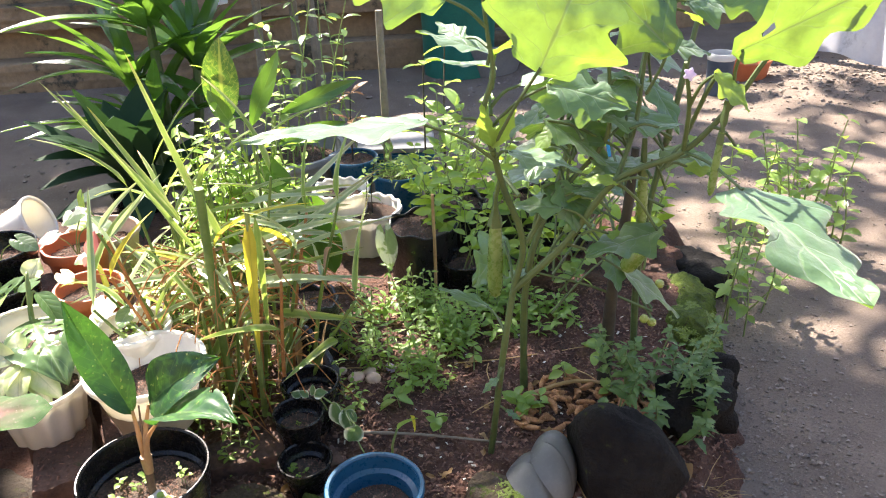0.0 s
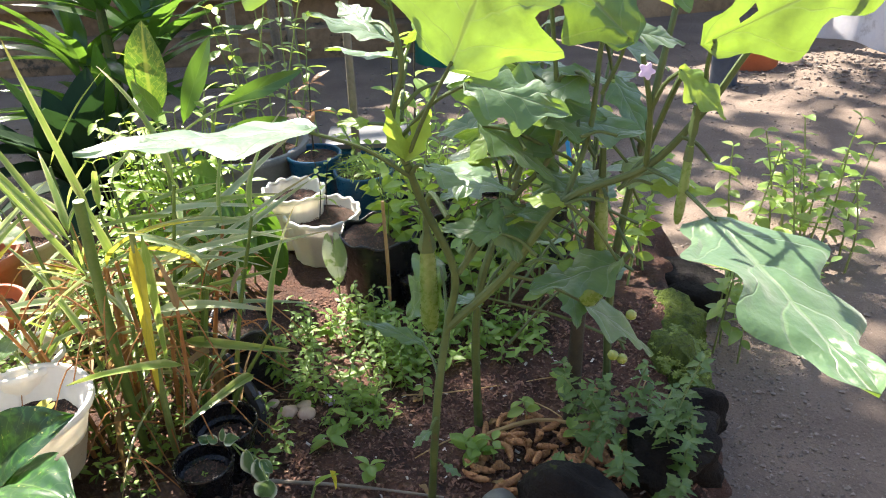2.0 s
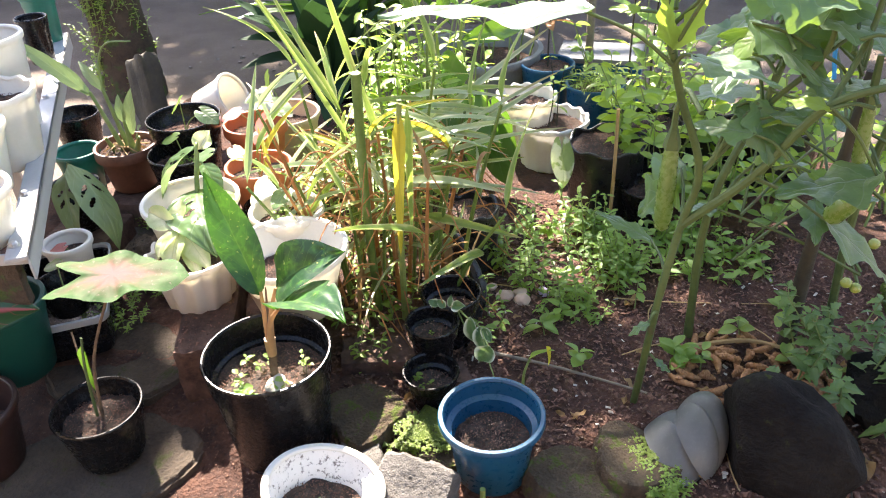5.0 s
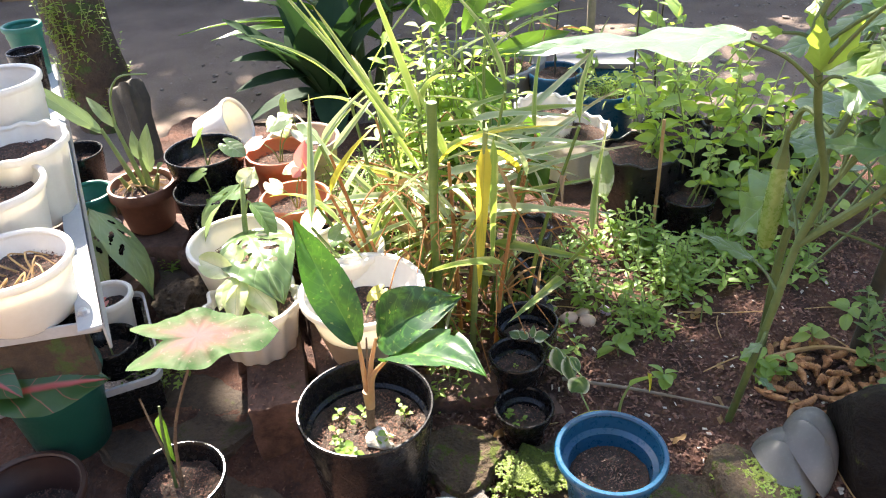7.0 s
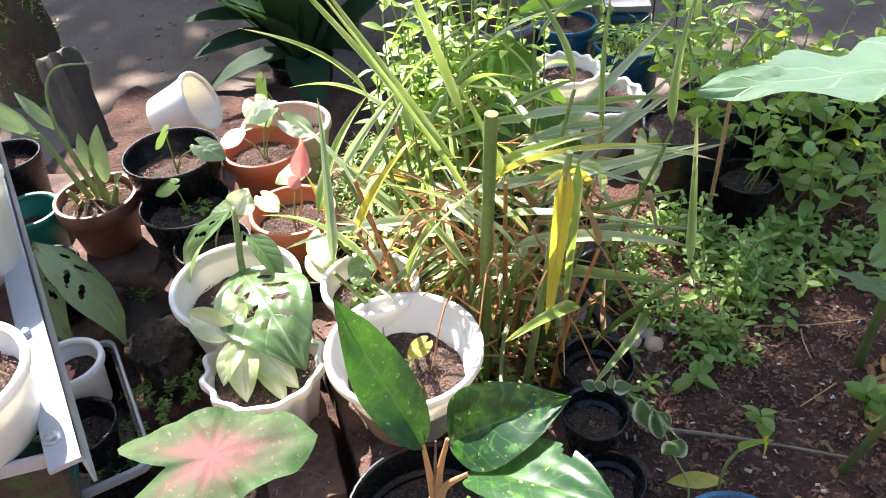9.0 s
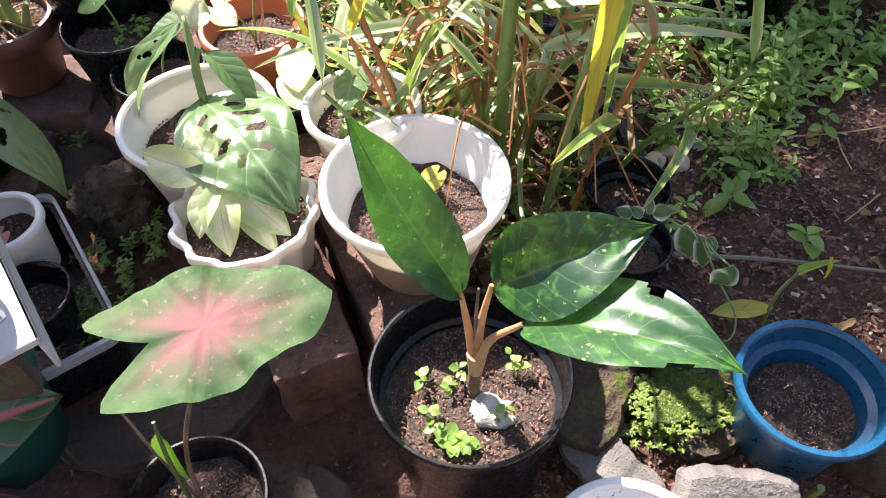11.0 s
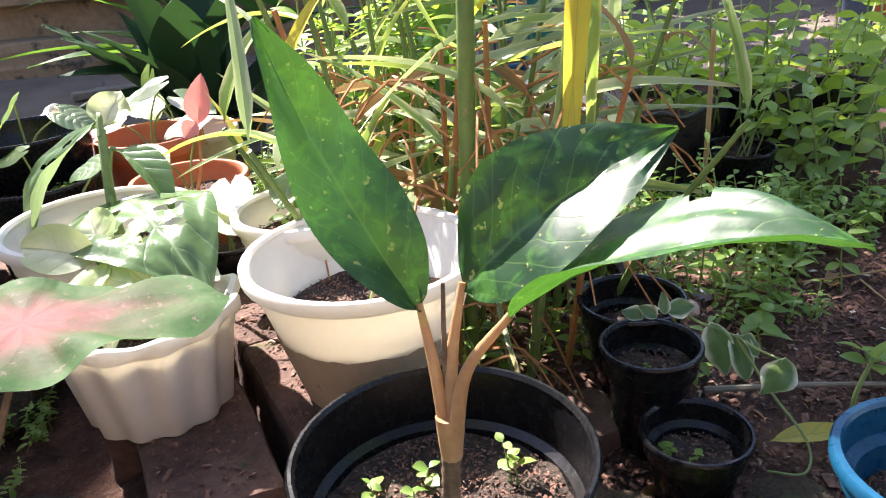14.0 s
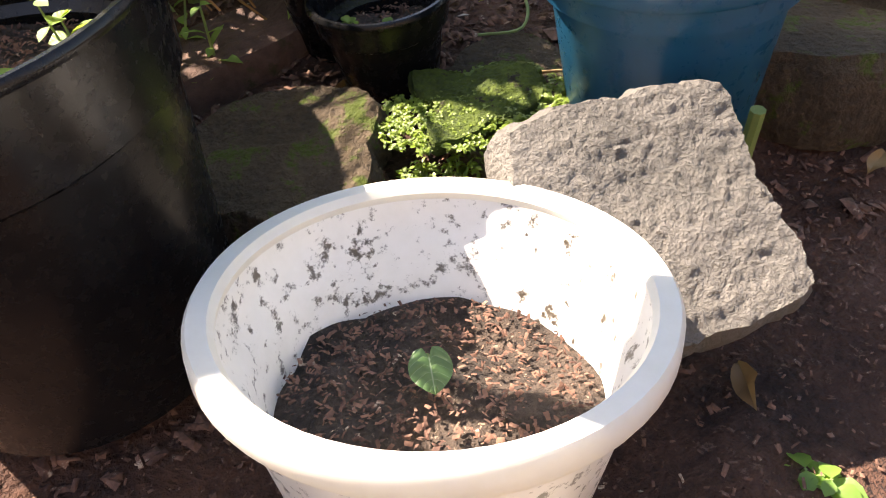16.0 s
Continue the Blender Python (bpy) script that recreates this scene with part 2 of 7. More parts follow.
TEALPOT = surface("green_plastic", (0.01, 0.12, 0.09), (0.02, 0.2, 0.15), 9.0, 140.0, 0.4, 0.08, 0.001, spots=(0.1, 0.1, 0.07), spot_scale=50.0, spot_lo=0.68, thru=(0.02, 0.35, 0.25), fac=0.12)
DARKTEAL = surface("dark_green_plastic", (0.004, 0.045, 0.032), (0.008, 0.075, 0.055), 9.0, 140.0, 0.4, 0.08, 0.001, spots=(0.05, 0.06, 0.04), spot_scale=50.0, spot_lo=0.68)
MAROON = surface("dark_maroon_plastic", (0.024, 0.010, 0.008), (0.05, 0.022, 0.016), 9.0, 140.0, 0.45, 0.1, 0.001, spots=(0.09, 0.07, 0.05), spot_scale=40.0, spot_lo=0.66)
ORANGEPOT = surface("terracotta_plastic", (0.48, 0.13, 0.05), (0.60, 0.2, 0.09), 9.0, 140.0, 0.5, 0.1, 0.001, spots=(0.6, 0.36, 0.24), spot_scale=50.0, spot_lo=0.66, thru=(0.8, 0.25, 0.08), fac=0.15)
BROWNPOT = surface("brown_plastic", (0.10, 0.04, 0.022), (0.2, 0.085, 0.05), 9.0, 140.0, 0.5, 0.1, 0.001, spots=(0.2, 0.15, 0.1), spot_scale=40.0, spot_lo=0.64)
TANPOT = surface("tan_clay", (0.48, 0.33, 0.24), (0.6, 0.45, 0.34), 9.0, 140.0, 0.7, 0.2, 0.001, spots=(0.3, 0.2, 0.13), spot_scale=40.0, spot_lo=0.64)
GREYTUB = surface("grey_plastic", (0.13, 0.135, 0.14), (0.22, 0.22, 0.22), 7.0, 140.0, 0.5, 0.1, 0.001, spots=(0.4, 0.4, 0.38), spot_scale=40.0, spot_lo=0.68)
GREYCUP = surface("clouded_plastic", (0.20, 0.205, 0.195), (0.34, 0.34, 0.32), 22.0, 160.0, 0.24, 0.25, 0.001, spots=(0.16, 0.14, 0.11), spot_scale=50.0, spot_lo=0.68, thru=(0.6, 0.6, 0.57), fac=0.55)
WHITEMETAL = surface("white_painted_steel", (0.30, 0.31, 0.31), (0.40, 0.40, 0.39), 9.0, 120.0, 0.4, 0.08, 0.001, spots=(0.4, 0.38, 0.35), spot_scale=60.0, spot_lo=0.7)
STEEL = surface("galvanised_bolt", (0.4, 0.4, 0.4), (0.6, 0.6, 0.6), 60.0, 300.0, 0.35, 0.1, 0.001, metal=1.0)
BARK = surface("bark", (0.035, 0.024, 0.016), (0.10, 0.07, 0.045), 8.0, 60.0, 0.95, 1.0, 0.012, spots=(0.05, 0.08, 0.02), spot_scale=14.0, spot_lo=0.54)
WOOD = surface("grey_bamboo", (0.13, 0.11, 0.08), (0.26, 0.22, 0.16), 10.0, 90.0, 0.8, 0.5, 0.003)
CANE = surface("green_cane", (0.07, 0.13, 0.025), (0.15, 0.22, 0.045), 14.0, 110.0, 0.5, 0.3, 0.002, spots=(0.25, 0.2, 0.07), spot_scale=30.0, spot_lo=0.62)
RUST = surface("rusty_dry_stalk", (0.28, 0.11, 0.035), (0.48, 0.25, 0.09), 14.0, 110.0, 0.8, 0.4, 0.002, thru=(0.6, 0.3, 0.1), fac=0.2)
DRY = surface("dry_straw", (0.35, 0.22, 0.09), (0.55, 0.4, 0.2), 10.0, 90.0, 0.8, 0.4, 0.002, thru=(0.6, 0.4, 0.15), fac=0.25)
STEM = surface("green_stem", (0.13, 0.19, 0.05), (0.24, 0.3, 0.09), 14.0, 110.0, 0.55, 0.3, 0.002)
EGGSTEM = surface("olive_woody_stem", (0.045, 0.075, 0.02), (0.10, 0.14, 0.038), 12.0, 120.0, 0.6, 0.5, 0.002, spots=(0.085, 0.07, 0.035), spot_scale=30.0, spot_lo=0.6)
DARKSTEM = surface("dark_stem", (0.02, 0.018, 0.012), (0.06, 0.05, 0.03), 14.0, 90.0, 0.8, 0.6, 0.004)
REDSTEM = surface("pinkish_stalk", (0.31, 0.17, 0.085), (0.52, 0.34, 0.16), 25.0, 120.0, 0.4, 0.2, 0.002, spots=(0.42, 0.33, 0.1), spot_scale=30.0, spot_lo=0.56, thru=(0.85, 0.55, 0.25), fac=0.2)
FRUIT = surface("green_striped_fruit", (0.11, 0.19, 0.035), (0.20, 0.28, 0.07), 20.0, 120.0, 0.28, 0.05, 0.001, coat=0.3, thru=(0.35, 0.5, 0.08), fac=0.08)
TURMERIC = surface("turmeric_skin", (0.22, 0.085, 0.03), (0.50, 0.26, 0.11), 50.0, 260.0, 0.75, 0.6, 0.002, spots=(0.16, 0.065, 0.03), spot_scale=80.0, spot_lo=0.6)
PETAL = surface("violet_petal", (0.45, 0.36, 0.55), (0.62, 0.55, 0.7), 60.0, 200.0, 0.6, 0.1, 0.001, thru=(0.7, 0.6, 0.8), fac=0.4)
WHITESTONE = surface("chalky_stone", (0.4, 0.35, 0.28), (0.62, 0.56, 0.48), 40.0, 200.0, 0.9, 0.8, 0.004)
CHIP = surface("mulch_chips", (0.05, 0.022, 0.015), (0.26, 0.135, 0.09), 90.0, 260.0, 0.9, 0.3, 0.002, spots=(0.46, 0.35, 0.25), spot_scale=120.0, spot_lo=0.6)
GRIT = surface("grit", (0.09, 0.07, 0.055), (0.30, 0.25, 0.205), 60.0, 200.0, 0.9, 0.3, 0.002)
TOMATO = surface("unripe_tomato", (0.20, 0.28, 0.05), (0.34, 0.36, 0.09), 30.0, 120.0, 0.25, 0.0, 0.001, coat=0.3)
BLUEROPE = surface("blue_twine", (0.01, 0.2, 0.5), (0.03, 0.35, 0.7), 60.0, 200.0, 0.6, 0.3, 0.002)

L_EGG = foliage("eggplant_leaf", (0.05, 0.135, 0.05), (0.11, 0.215, 0.092), (0.47, 0.72, 0.01), vein=(0.34, 0.44, 0.24), veins=4.6, vein_fac=0.4, fac=0.42, rough=0.42, bump=0.4, pillow=0.5, mottle=0.75, mesh=0.22, gloss=1.0, down=0.45)
L_YOUNG = foliage("young_leaf", (0.14, 0.26, 0.04), (0.26, 0.40, 0.07), (0.68, 0.88, 0.08), vein=(0.3, 0.45, 0.1), veins=6.0, fac=0.5, pillow=0.8)
L_GINGER = foliage("ginger_leaf", (0.09, 0.19, 0.035), (0.23, 0.33, 0.08), (0.55, 0.72, 0.10), vein=(0.42, 0.46, 0.14), veins=1.0, vein_fac=0.5, fac=0.48, rough=0.32, tip=(0.42, 0.26, 0.09), spots=(0.58, 0.53, 0.18), spot_lo=0.66, spot_scale=18.0, margin=(0.55, 0.52, 0.24))
L_BLADE = foliage("pale_blade", (0.18, 0.28, 0.13), (0.40, 0.47, 0.26), (0.56, 0.70, 0.22), vein=(0.5, 0.54, 0.3), veins=1.0, fac=0.42, rough=0.28, tip=(0.45, 0.30, 0.12), margin=(0.6, 0.58, 0.36))
L_YELLOW = foliage("yellow_blade", (0.4, 0.4, 0.04), (0.6, 0.5, 0.05), (0.85, 0.75, 0.06), vein=(0.25, 0.3, 0.05), veins=1.0, fac=0.5)
L_BROWN = foliage("withered_leaf", (0.22, 0.12, 0.045), (0.40, 0.26, 0.11), (0.5, 0.32, 0.12), veins=1.0, fac=0.4, rough=0.7)
L_HERB = foliage("herb_leaf", (0.11, 0.22, 0.035), (0.26, 0.41, 0.08), (0.55, 0.78, 0.07), vein=(0.22, 0.36, 0.1), veins=5.0, fac=0.47, island=True)
L_LIME = foliage("lime_leaf", (0.17, 0.31, 0.035), (0.32, 0.46, 0.08), (0.62, 0.85, 0.07), vein=(0.3, 0.44, 0.12), veins=5.0, fac=0.47, island=True)
L_BUSH = foliage("bush_leaf", (0.10, 0.21, 0.045), (0.28, 0.42, 0.10), (0.66, 0.90, 0.11), vein=(0.26, 0.38, 0.14), veins=5.0, fac=0.5, island=True, rough=0.32)
L_STRAP = foliage("strap_leaf", (0.022, 0.075, 0.014), (0.06, 0.15, 0.028), (0.30, 0.58, 0.05), vein=(0.10, 0.2, 0.05), veins=1.0, fac=0.36, rough=0.26)
L_AGAVE = foliage("thick_dark_leaf", (0.012, 0.032, 0.015), (0.03, 0.065, 0.028), (0.1, 0.25, 0.05), veins=1.0, fac=0.12, rough=0.7, gloss=0.15)
L_AGLAO = foliage("aglaonema_leaf", (0.006, 0.030, 0.010), (0.022, 0.07, 0.020), (0.14, 0.42, 0.03), vein=(0.16, 0.26, 0.07), veins=8.0, vein_fac=0.35, fac=0.22, rough=0.42, gloss=0.45, spots=(0.30, 0.32, 0.09), spot_lo=0.65, spot_scale=150.0, bump=0.07, pillow=0.3, mottle=0.5, rib_w=0.04, blot=(0.05, 0.15, 0.022), blot_scale=70.0)
L_CALAD = caladium("caladium_leaf")
L_CALRED = foliage("red_ribbed_leaf", (0.022, 0.075, 0.018), (0.05, 0.125, 0.03), (0.12, 0.28, 0.05), vein=(0.5, 0.09, 0.085), veins=5.0, vein_fac=0.85, fac=0.18, rough=0.4, rib_w=0.16, bump=0.2, pillow=0.4)
L_PALE = foliage("pale_green_leaf", (0.36, 0.47, 0.17), (0.52, 0.6, 0.28), (0.8, 0.85, 0.4), vein=(0.34, 0.46, 0.16), veins=4.0, vein_fac=0.4, fac=0.38, centre=(0.76, 0.76, 0.5), pillow=0.6)
L_SPLIT = foliage("split_leaf", (0.13, 0.21, 0.07), (0.22, 0.30, 0.12), (0.42, 0.58, 0.2), vein=(0.4, 0.46, 0.25), veins=6.0, vein_fac=0.5, fac=0.4, rough=0.35, pillow=0.5, bump=0.3)
L_MONST = foliage("holed_leaf", (0.055, 0.125, 0.038), (0.12, 0.205, 0.07), (0.42, 0.58, 0.22), vein=(0.44, 0.52, 0.32), veins=6.0, vein_fac=0.45, fac=0.38, rough=0.27, pillow=0.5, bump=0.3)
L_CROTON = foliage("yellow_veined_leaf", (0.05, 0.13, 0.02), (0.09, 0.19, 0.03), (0.2, 0.36, 0.03), vein=(0.62, 0.64, 0.12), veins=11.0, vein_fac=0.95, fac=0.4, rib_w=0.14, blot=(0.40, 0.46, 0.07), blot_scale=90.0)
L_PINK = foliage("pink_leaf", (0.6, 0.14, 0.14), (0.7, 0.3, 0.26), (0.9, 0.25, 0.2), vein=(0.4, 0.4, 0.2), fac=0.4)
L_REDTIP = foliage("bronze_leaf", (0.4, 0.15, 0.05), (0.5, 0.25, 0.1), (0.8, 0.4, 0.12), vein=(0.3, 0.25, 0.1), fac=0.45)
L_VARIEG = foliage("variegated_leaf", (0.10, 0.2, 0.06), (0.16, 0.26, 0.09), (0.5, 0.65, 0.2), vein=(0.3, 0.4, 0.2), fac=0.4, spots=(0.62, 0.64, 0.5), spot_lo=0.5, spot_scale=28.0)

L_EDGED = foliage("cream_edged_leaf", (0.035, 0.11, 0.03), (0.07, 0.16, 0.045), (0.4, 0.55, 0.2), vein=(0.2, 0.32, 0.12), veins=5.0, vein_fac=0.4, fac=0.35, margin=(0.72, 0.72, 0.54), pillow=0.5)
L_MOSS = foliage("moss_leaf", (0.10, 0.16, 0.012), (0.22, 0.30, 0.03), (0.4, 0.55, 0.05), veins=1.0, fac=0.3, island=True)
SPLASHED = surface("mud_splashed_inside", (0.80, 0.78, 0.73), (0.9, 0.88, 0.85), 9.0, 120.0, 0.4, 0.05, 0.001, spots=(0.05, 0.035, 0.022), spot_scale=130.0, spot_lo=0.55, thru=(0.95, 0.92, 0.85), fac=0.2)
L_TOMATO = foliage("tomato_leaf", (0.05, 0.115, 0.022), (0.12, 0.21, 0.045), (0.3, 0.5, 0.05), vein=(0.15, 0.25, 0.1), veins=5.0, fac=0.35, island=True, rough=0.5)

AGSTEM = surface("ringed_brown_stem", (0.07, 0.04, 0.022), (0.2, 0.13, 0.07), 60.0, 260.0, 0.7, 0.7, 0.003)
PETALPALE = surface("pale_lilac_petal", (0.55, 0.46, 0.62), (0.7, 0.62, 0.74), 60.0, 200.0, 0.6, 0.1, 0.001, thru=(0.75, 0.66, 0.8), fac=0.4)
BLACKPOT.node_tree.nodes["Principled BSDF"].inputs["Specular IOR Level"].default_value = 0.28
DARKROCK.node_tree.nodes["Principled BSDF"].inputs["Specular IOR Level"].default_value = 0.15


# ---- makers ----
rng = random.Random(7)


def thing(name, label, category, at=(0, 0, 0), group="", kind="", turn=0.0, lean=(0.0, 0.0)):
    ob = new(name)
    ob.empty_display_size = 0.02
    ob.matrix_basis = pose(*at, lean[0], lean[1], turn)
    return tagged(ob, label, category, group, kind)


def link_mesh(name, bm, material, smooth=True):
    me = bpy.data.meshes.new(name)
    if smooth:
        for f in bm.faces:
            f.smooth = True
    bm.to_mesh(me)
    bm.free()
    me.materials.append(material)
    if smooth:
        me.set_sharp_from_angle(angle=radians(42))
    return me


def part(name, bm, material, parent, label="", smooth=True):
    ob = new(name, link_mesh(name, bm, material, smooth))
    ob.parent = parent
    return tagged(ob, label)


def solo(name, bm, material, label, category, at=(0, 0, 0), turn=0.0, group="", kind="", smooth=True, lean=(0.0, 0.0)):
    ob = new(name, link_mesh(name, bm, material, smooth))
    ob.matrix_basis = pose(*at, lean[0], lean[1], turn)
    return tagged(ob, label, category, group, kind)


def lathe(profile, segs=40, flutes=0, depth=0.0, scallop=0.0, bm=None):
    """Turns (radius, height) pairs round z. flutes, depth: ribs in the wall; scallop: a wavy top edge."""
    bm = bm or bmesh.new()
    top = max(z for _, z in profile)
    rings = []
    for r, z in profile:
        ring = []
        for i in range(segs):
            a = 2 * math.pi * i / segs
            k = 1 + depth * math.cos(flutes * a) if flutes else 1.0
            dz = scallop * math.cos(flutes * a) * max(0.0, (z / top) * 6 - 5) if flutes else 0.0
            ring.append(bm.verts.new((r * k * math.cos(a), r * k * math.sin(a), z + dz)))
        rings.append(ring)
    for a, b in zip(rings, rings[1:]):
        for i in range(segs):
            j = (i + 1) % segs
            bm.faces.new((a[i], a[j], b[j], b[i]))
    if profile[0][0] > 0:
        bm.faces.new(rings[0][::-1])
    if profile[-1][0] > 0.0005:
        bm.faces.new(rings[-1])
    return bm


def smooth_line(pts, steps=5):
    """Catmull-Rom through the points."""
    p = [Vector(q) for q in pts]
    if len(p) < 3:
        return p
    p = [p[0] * 2 - p[1]] + p + [p[-1] * 2 - p[-2]]
    out = []
    for i in range(1, len(p) - 2):
        for s in range(steps):
            t = s / steps
            a, b, c, d = p[i - 1], p[i], p[i + 1], p[i + 2]
            out.append(0.5 * (2 * b + (c - a) * t + (2 * a - 5 * b + 4 * c - d) * t * t + (3 * b - a - 3 * c + d) * t ** 3))
    return out + [p[-2]]


def tube(pts, r0, r1=None, segs=7, bm=None, steps=5, knobs=0.0):
    """A tapered tube along a smoothed line."""
    bm = bm or bmesh.new()
    line = smooth_line(pts, steps)
    r1 = r0 if r1 is None else r1
    side = Vector((0.3, 0.9, 0.2))
    prev = None
    n = len(line)
    for i, q in enumerate(line):
        d = (line[min(i + 1, n - 1)] - line[max(i - 1, 0)]).normalized()
        a = side - d * side.dot(d)
        a.normalize()
        side = a
        b = d.cross(a)
        r = (r0 + (r1 - r0) * i / (n - 1)) * (1 + knobs * math.sin(i * 2.4))
        ring = [bm.verts.new(q + (a * math.cos(2 * math.pi * k / segs) + b * math.sin(2 * math.pi * k / segs)) * r) for k in range(segs)]
        if prev:
            for k in range(segs):
                bm.faces.new((prev[k], prev[(k + 1) % segs], ring[(k + 1) % segs], ring[k]))
        else:
            bm.faces.new(ring[::-1])
        prev = ring
    bm.faces.new(prev)
    return bm


def ovate(u):
    return math.sin(math.pi * min(1.0, u) ** 0.72) ** 0.85 if 0 < u < 1 else 0.0


def sinuate(u):
    """Broad ovate leaf with shallow rounded lobes and a drawn-out tip."""
    if not 0 < u < 1:
        return 0.0
    return math.sin(math.pi * u ** 0.66) ** 0.78 * (0.85 + 0.23 * math.cos(2 * math.pi * (u * 3.1 - 0.93)))


def oblong(u):
    return math.sin(math.pi * u ** 0.9) ** 0.62 * (1.0 if u < 0.75 else 1 - 0.9 * (u - 0.75)) if 0 < u < 1 else 0.0


def lance(u):
    return (min(1.0, u * 7) ** 0.7) * (1 - u) ** 0.55 if u < 1 else 0.0


def strap(u):
    return min(1.0, 0.35 + u * 3) * min(1.0, (1 - u) * 2.2) ** 0.8 if u < 1 else 0.0


def elliptic(u):
    return math.sin(math.pi * u) ** 0.8 if 0 < u < 1 else 0.0


def acuminate(u):
    """Broad below the middle, drawn out to a sharp tip."""
    return math.sin(math.pi * u ** 0.78) ** 0.8 * (1.0 if u < 0.8 else 1 - 1.6 * (u - 0.8)) if 0 < u < 1 else 0.0


def heart(u):
    return math.sin(math.pi * (0.22 + 0.78 * u)) ** 0.75 * (1.1 - 0.15 * u) if u < 1 else 0.0


def blade(bm, m, length, width, shape=ovate, nu=12, nv=6, droop=0.15, fold=0.12, wave=0.0, lobes=0, lobe=0.0, cup=0.0, back=0.0, twist=0.0, seed=0.0, bites=(), arch=0.0, slots=()):
    """One leaf into bm: x along the midrib, y across, z up, then moved by m. back: lobes behind the stalk; arch: bow of the midrib; slots: slits between the side veins."""
    uv = bm.loops.layers.uv.verify()
    rows = []
    for i in range(nu + 1):
        u = i / nu
        w = shape(u) * width * 0.5
        if lobes:
            w *= 1 - lobe + lobe * abs(math.cos(math.pi * lobes * u + 0.6)) ** 0.8
        row = []
        for j in range(nv + 1):
            v = 2 * j / nv - 1
            av = abs(v)
            x = u * length - back * length * (1 - u) ** 2 * av ** 1.5 + (0.05 * length * av if shape is not heart else 0.0) * (1 - u)
            if shape is heart:
                x = u * length - back * length * (1 - u) ** 2 * min(1.0, av / 0.28) ** 0.8 * math.sqrt(1 - 0.8 * (max(0.0, av - 0.45) / 0.55) ** 2)
            y = v * w
            if shape is sinuate:
                y *= 1 + 0.22 * noise.noise(Vector((u * 4.2, seed * 5 + (3.0 if v > 0 else 0.0), 0.5)))
            z = 4 * arch * length * u * (1 - u) - droop * length * u * u + fold * abs(y) - cup * (y / max(width, 1e-6)) ** 2 * width
            z += wave * width * av * math.sin(u * 9 + seed * 3 + (1.4 if v > 0 else 0.0))
            z += 0.035 * width * noise.noise(Vector((u * 7 + seed * 9, v * 4, seed)))
            t = twist * u
            y, z = y * math.cos(t) - (z + droop * length * u * u) * math.sin(t), z + y * math.sin(t)
            row.append((bm.verts.new(m @ Vector((x, y, z))), (u, 0.5 + v * 0.5)))
        rows.append(row)
    gone = []
    for i in range(nu):
        for j in range(nv):
            side = abs(2 * (j + 0.5) / nv - 1)
            if any((sg > 0) == (j >= nv / 2) and v0 < side < v1 and abs((i + 0.5) / nu - su - 0.16 * side) < hw * math.sin(math.pi * (side - v0) / (v1 - v0)) ** 0.5 for sg, su, v0, v1, hw in slots):
                gone.extend(q[0] for q in (rows[i][j], rows[i + 1][j], rows[i + 1][j + 1], rows[i][j + 1]))
                continue
            if any(math.hypot((i + 0.5) / nu - bu, 0.4 * ((j + 0.5) / nv - bv)) < br for bu, bv, br in bites):
                continue
            quad = (rows[i][j], rows[i + 1][j], rows[i + 1][j + 1], rows[i][j + 1])
            f = bm.faces.new([q[0] for q in quad])
            for l, q in zip(f.loops, quad):
                l[uv].uv = q[1]
    if gone:
        for _ in range(2):
            bmesh.ops.smooth_vert(bm, verts=list(set(gone)), factor=0.5, use_axis_x=True, use_axis_y=True, use_axis_z=True)
    return bm


def aim(base, tip, up=(0, 0, 1), roll=0.0):
    """The axes of a leaf: x from base to tip, z as near up as may be, rolled about x."""
    x = (Vector(tip) - Vector(base)).normalized()
    y = Vector(up).cross(x)
    if y.length < 1e-3:
        y = Vector((0, 1, 0)).cross(x)
    y.normalize()
    m = Matrix((x, y, x.cross(y))).transposed().to_4x4()
    return Matrix.Translation(base) @ m @ Matrix.Rotation(radians(roll), 4, "X")


def leaf(parent, material, base, tip, width, up=(0, 0, 1), roll=0.0, label="", name="leaf", **kw):
    """A leaf object of its own, in the coordinates of its plant."""
    b, t = Vector(base), Vector(tip)
    bm = bmesh.new()
    blade(bm, Matrix.Identity(4), (t - b).length * 1.03, width, **kw)
    ob = part(name, bm, material, parent, label)
    ob.matrix_basis = aim(b, t, up, roll)
    return ob


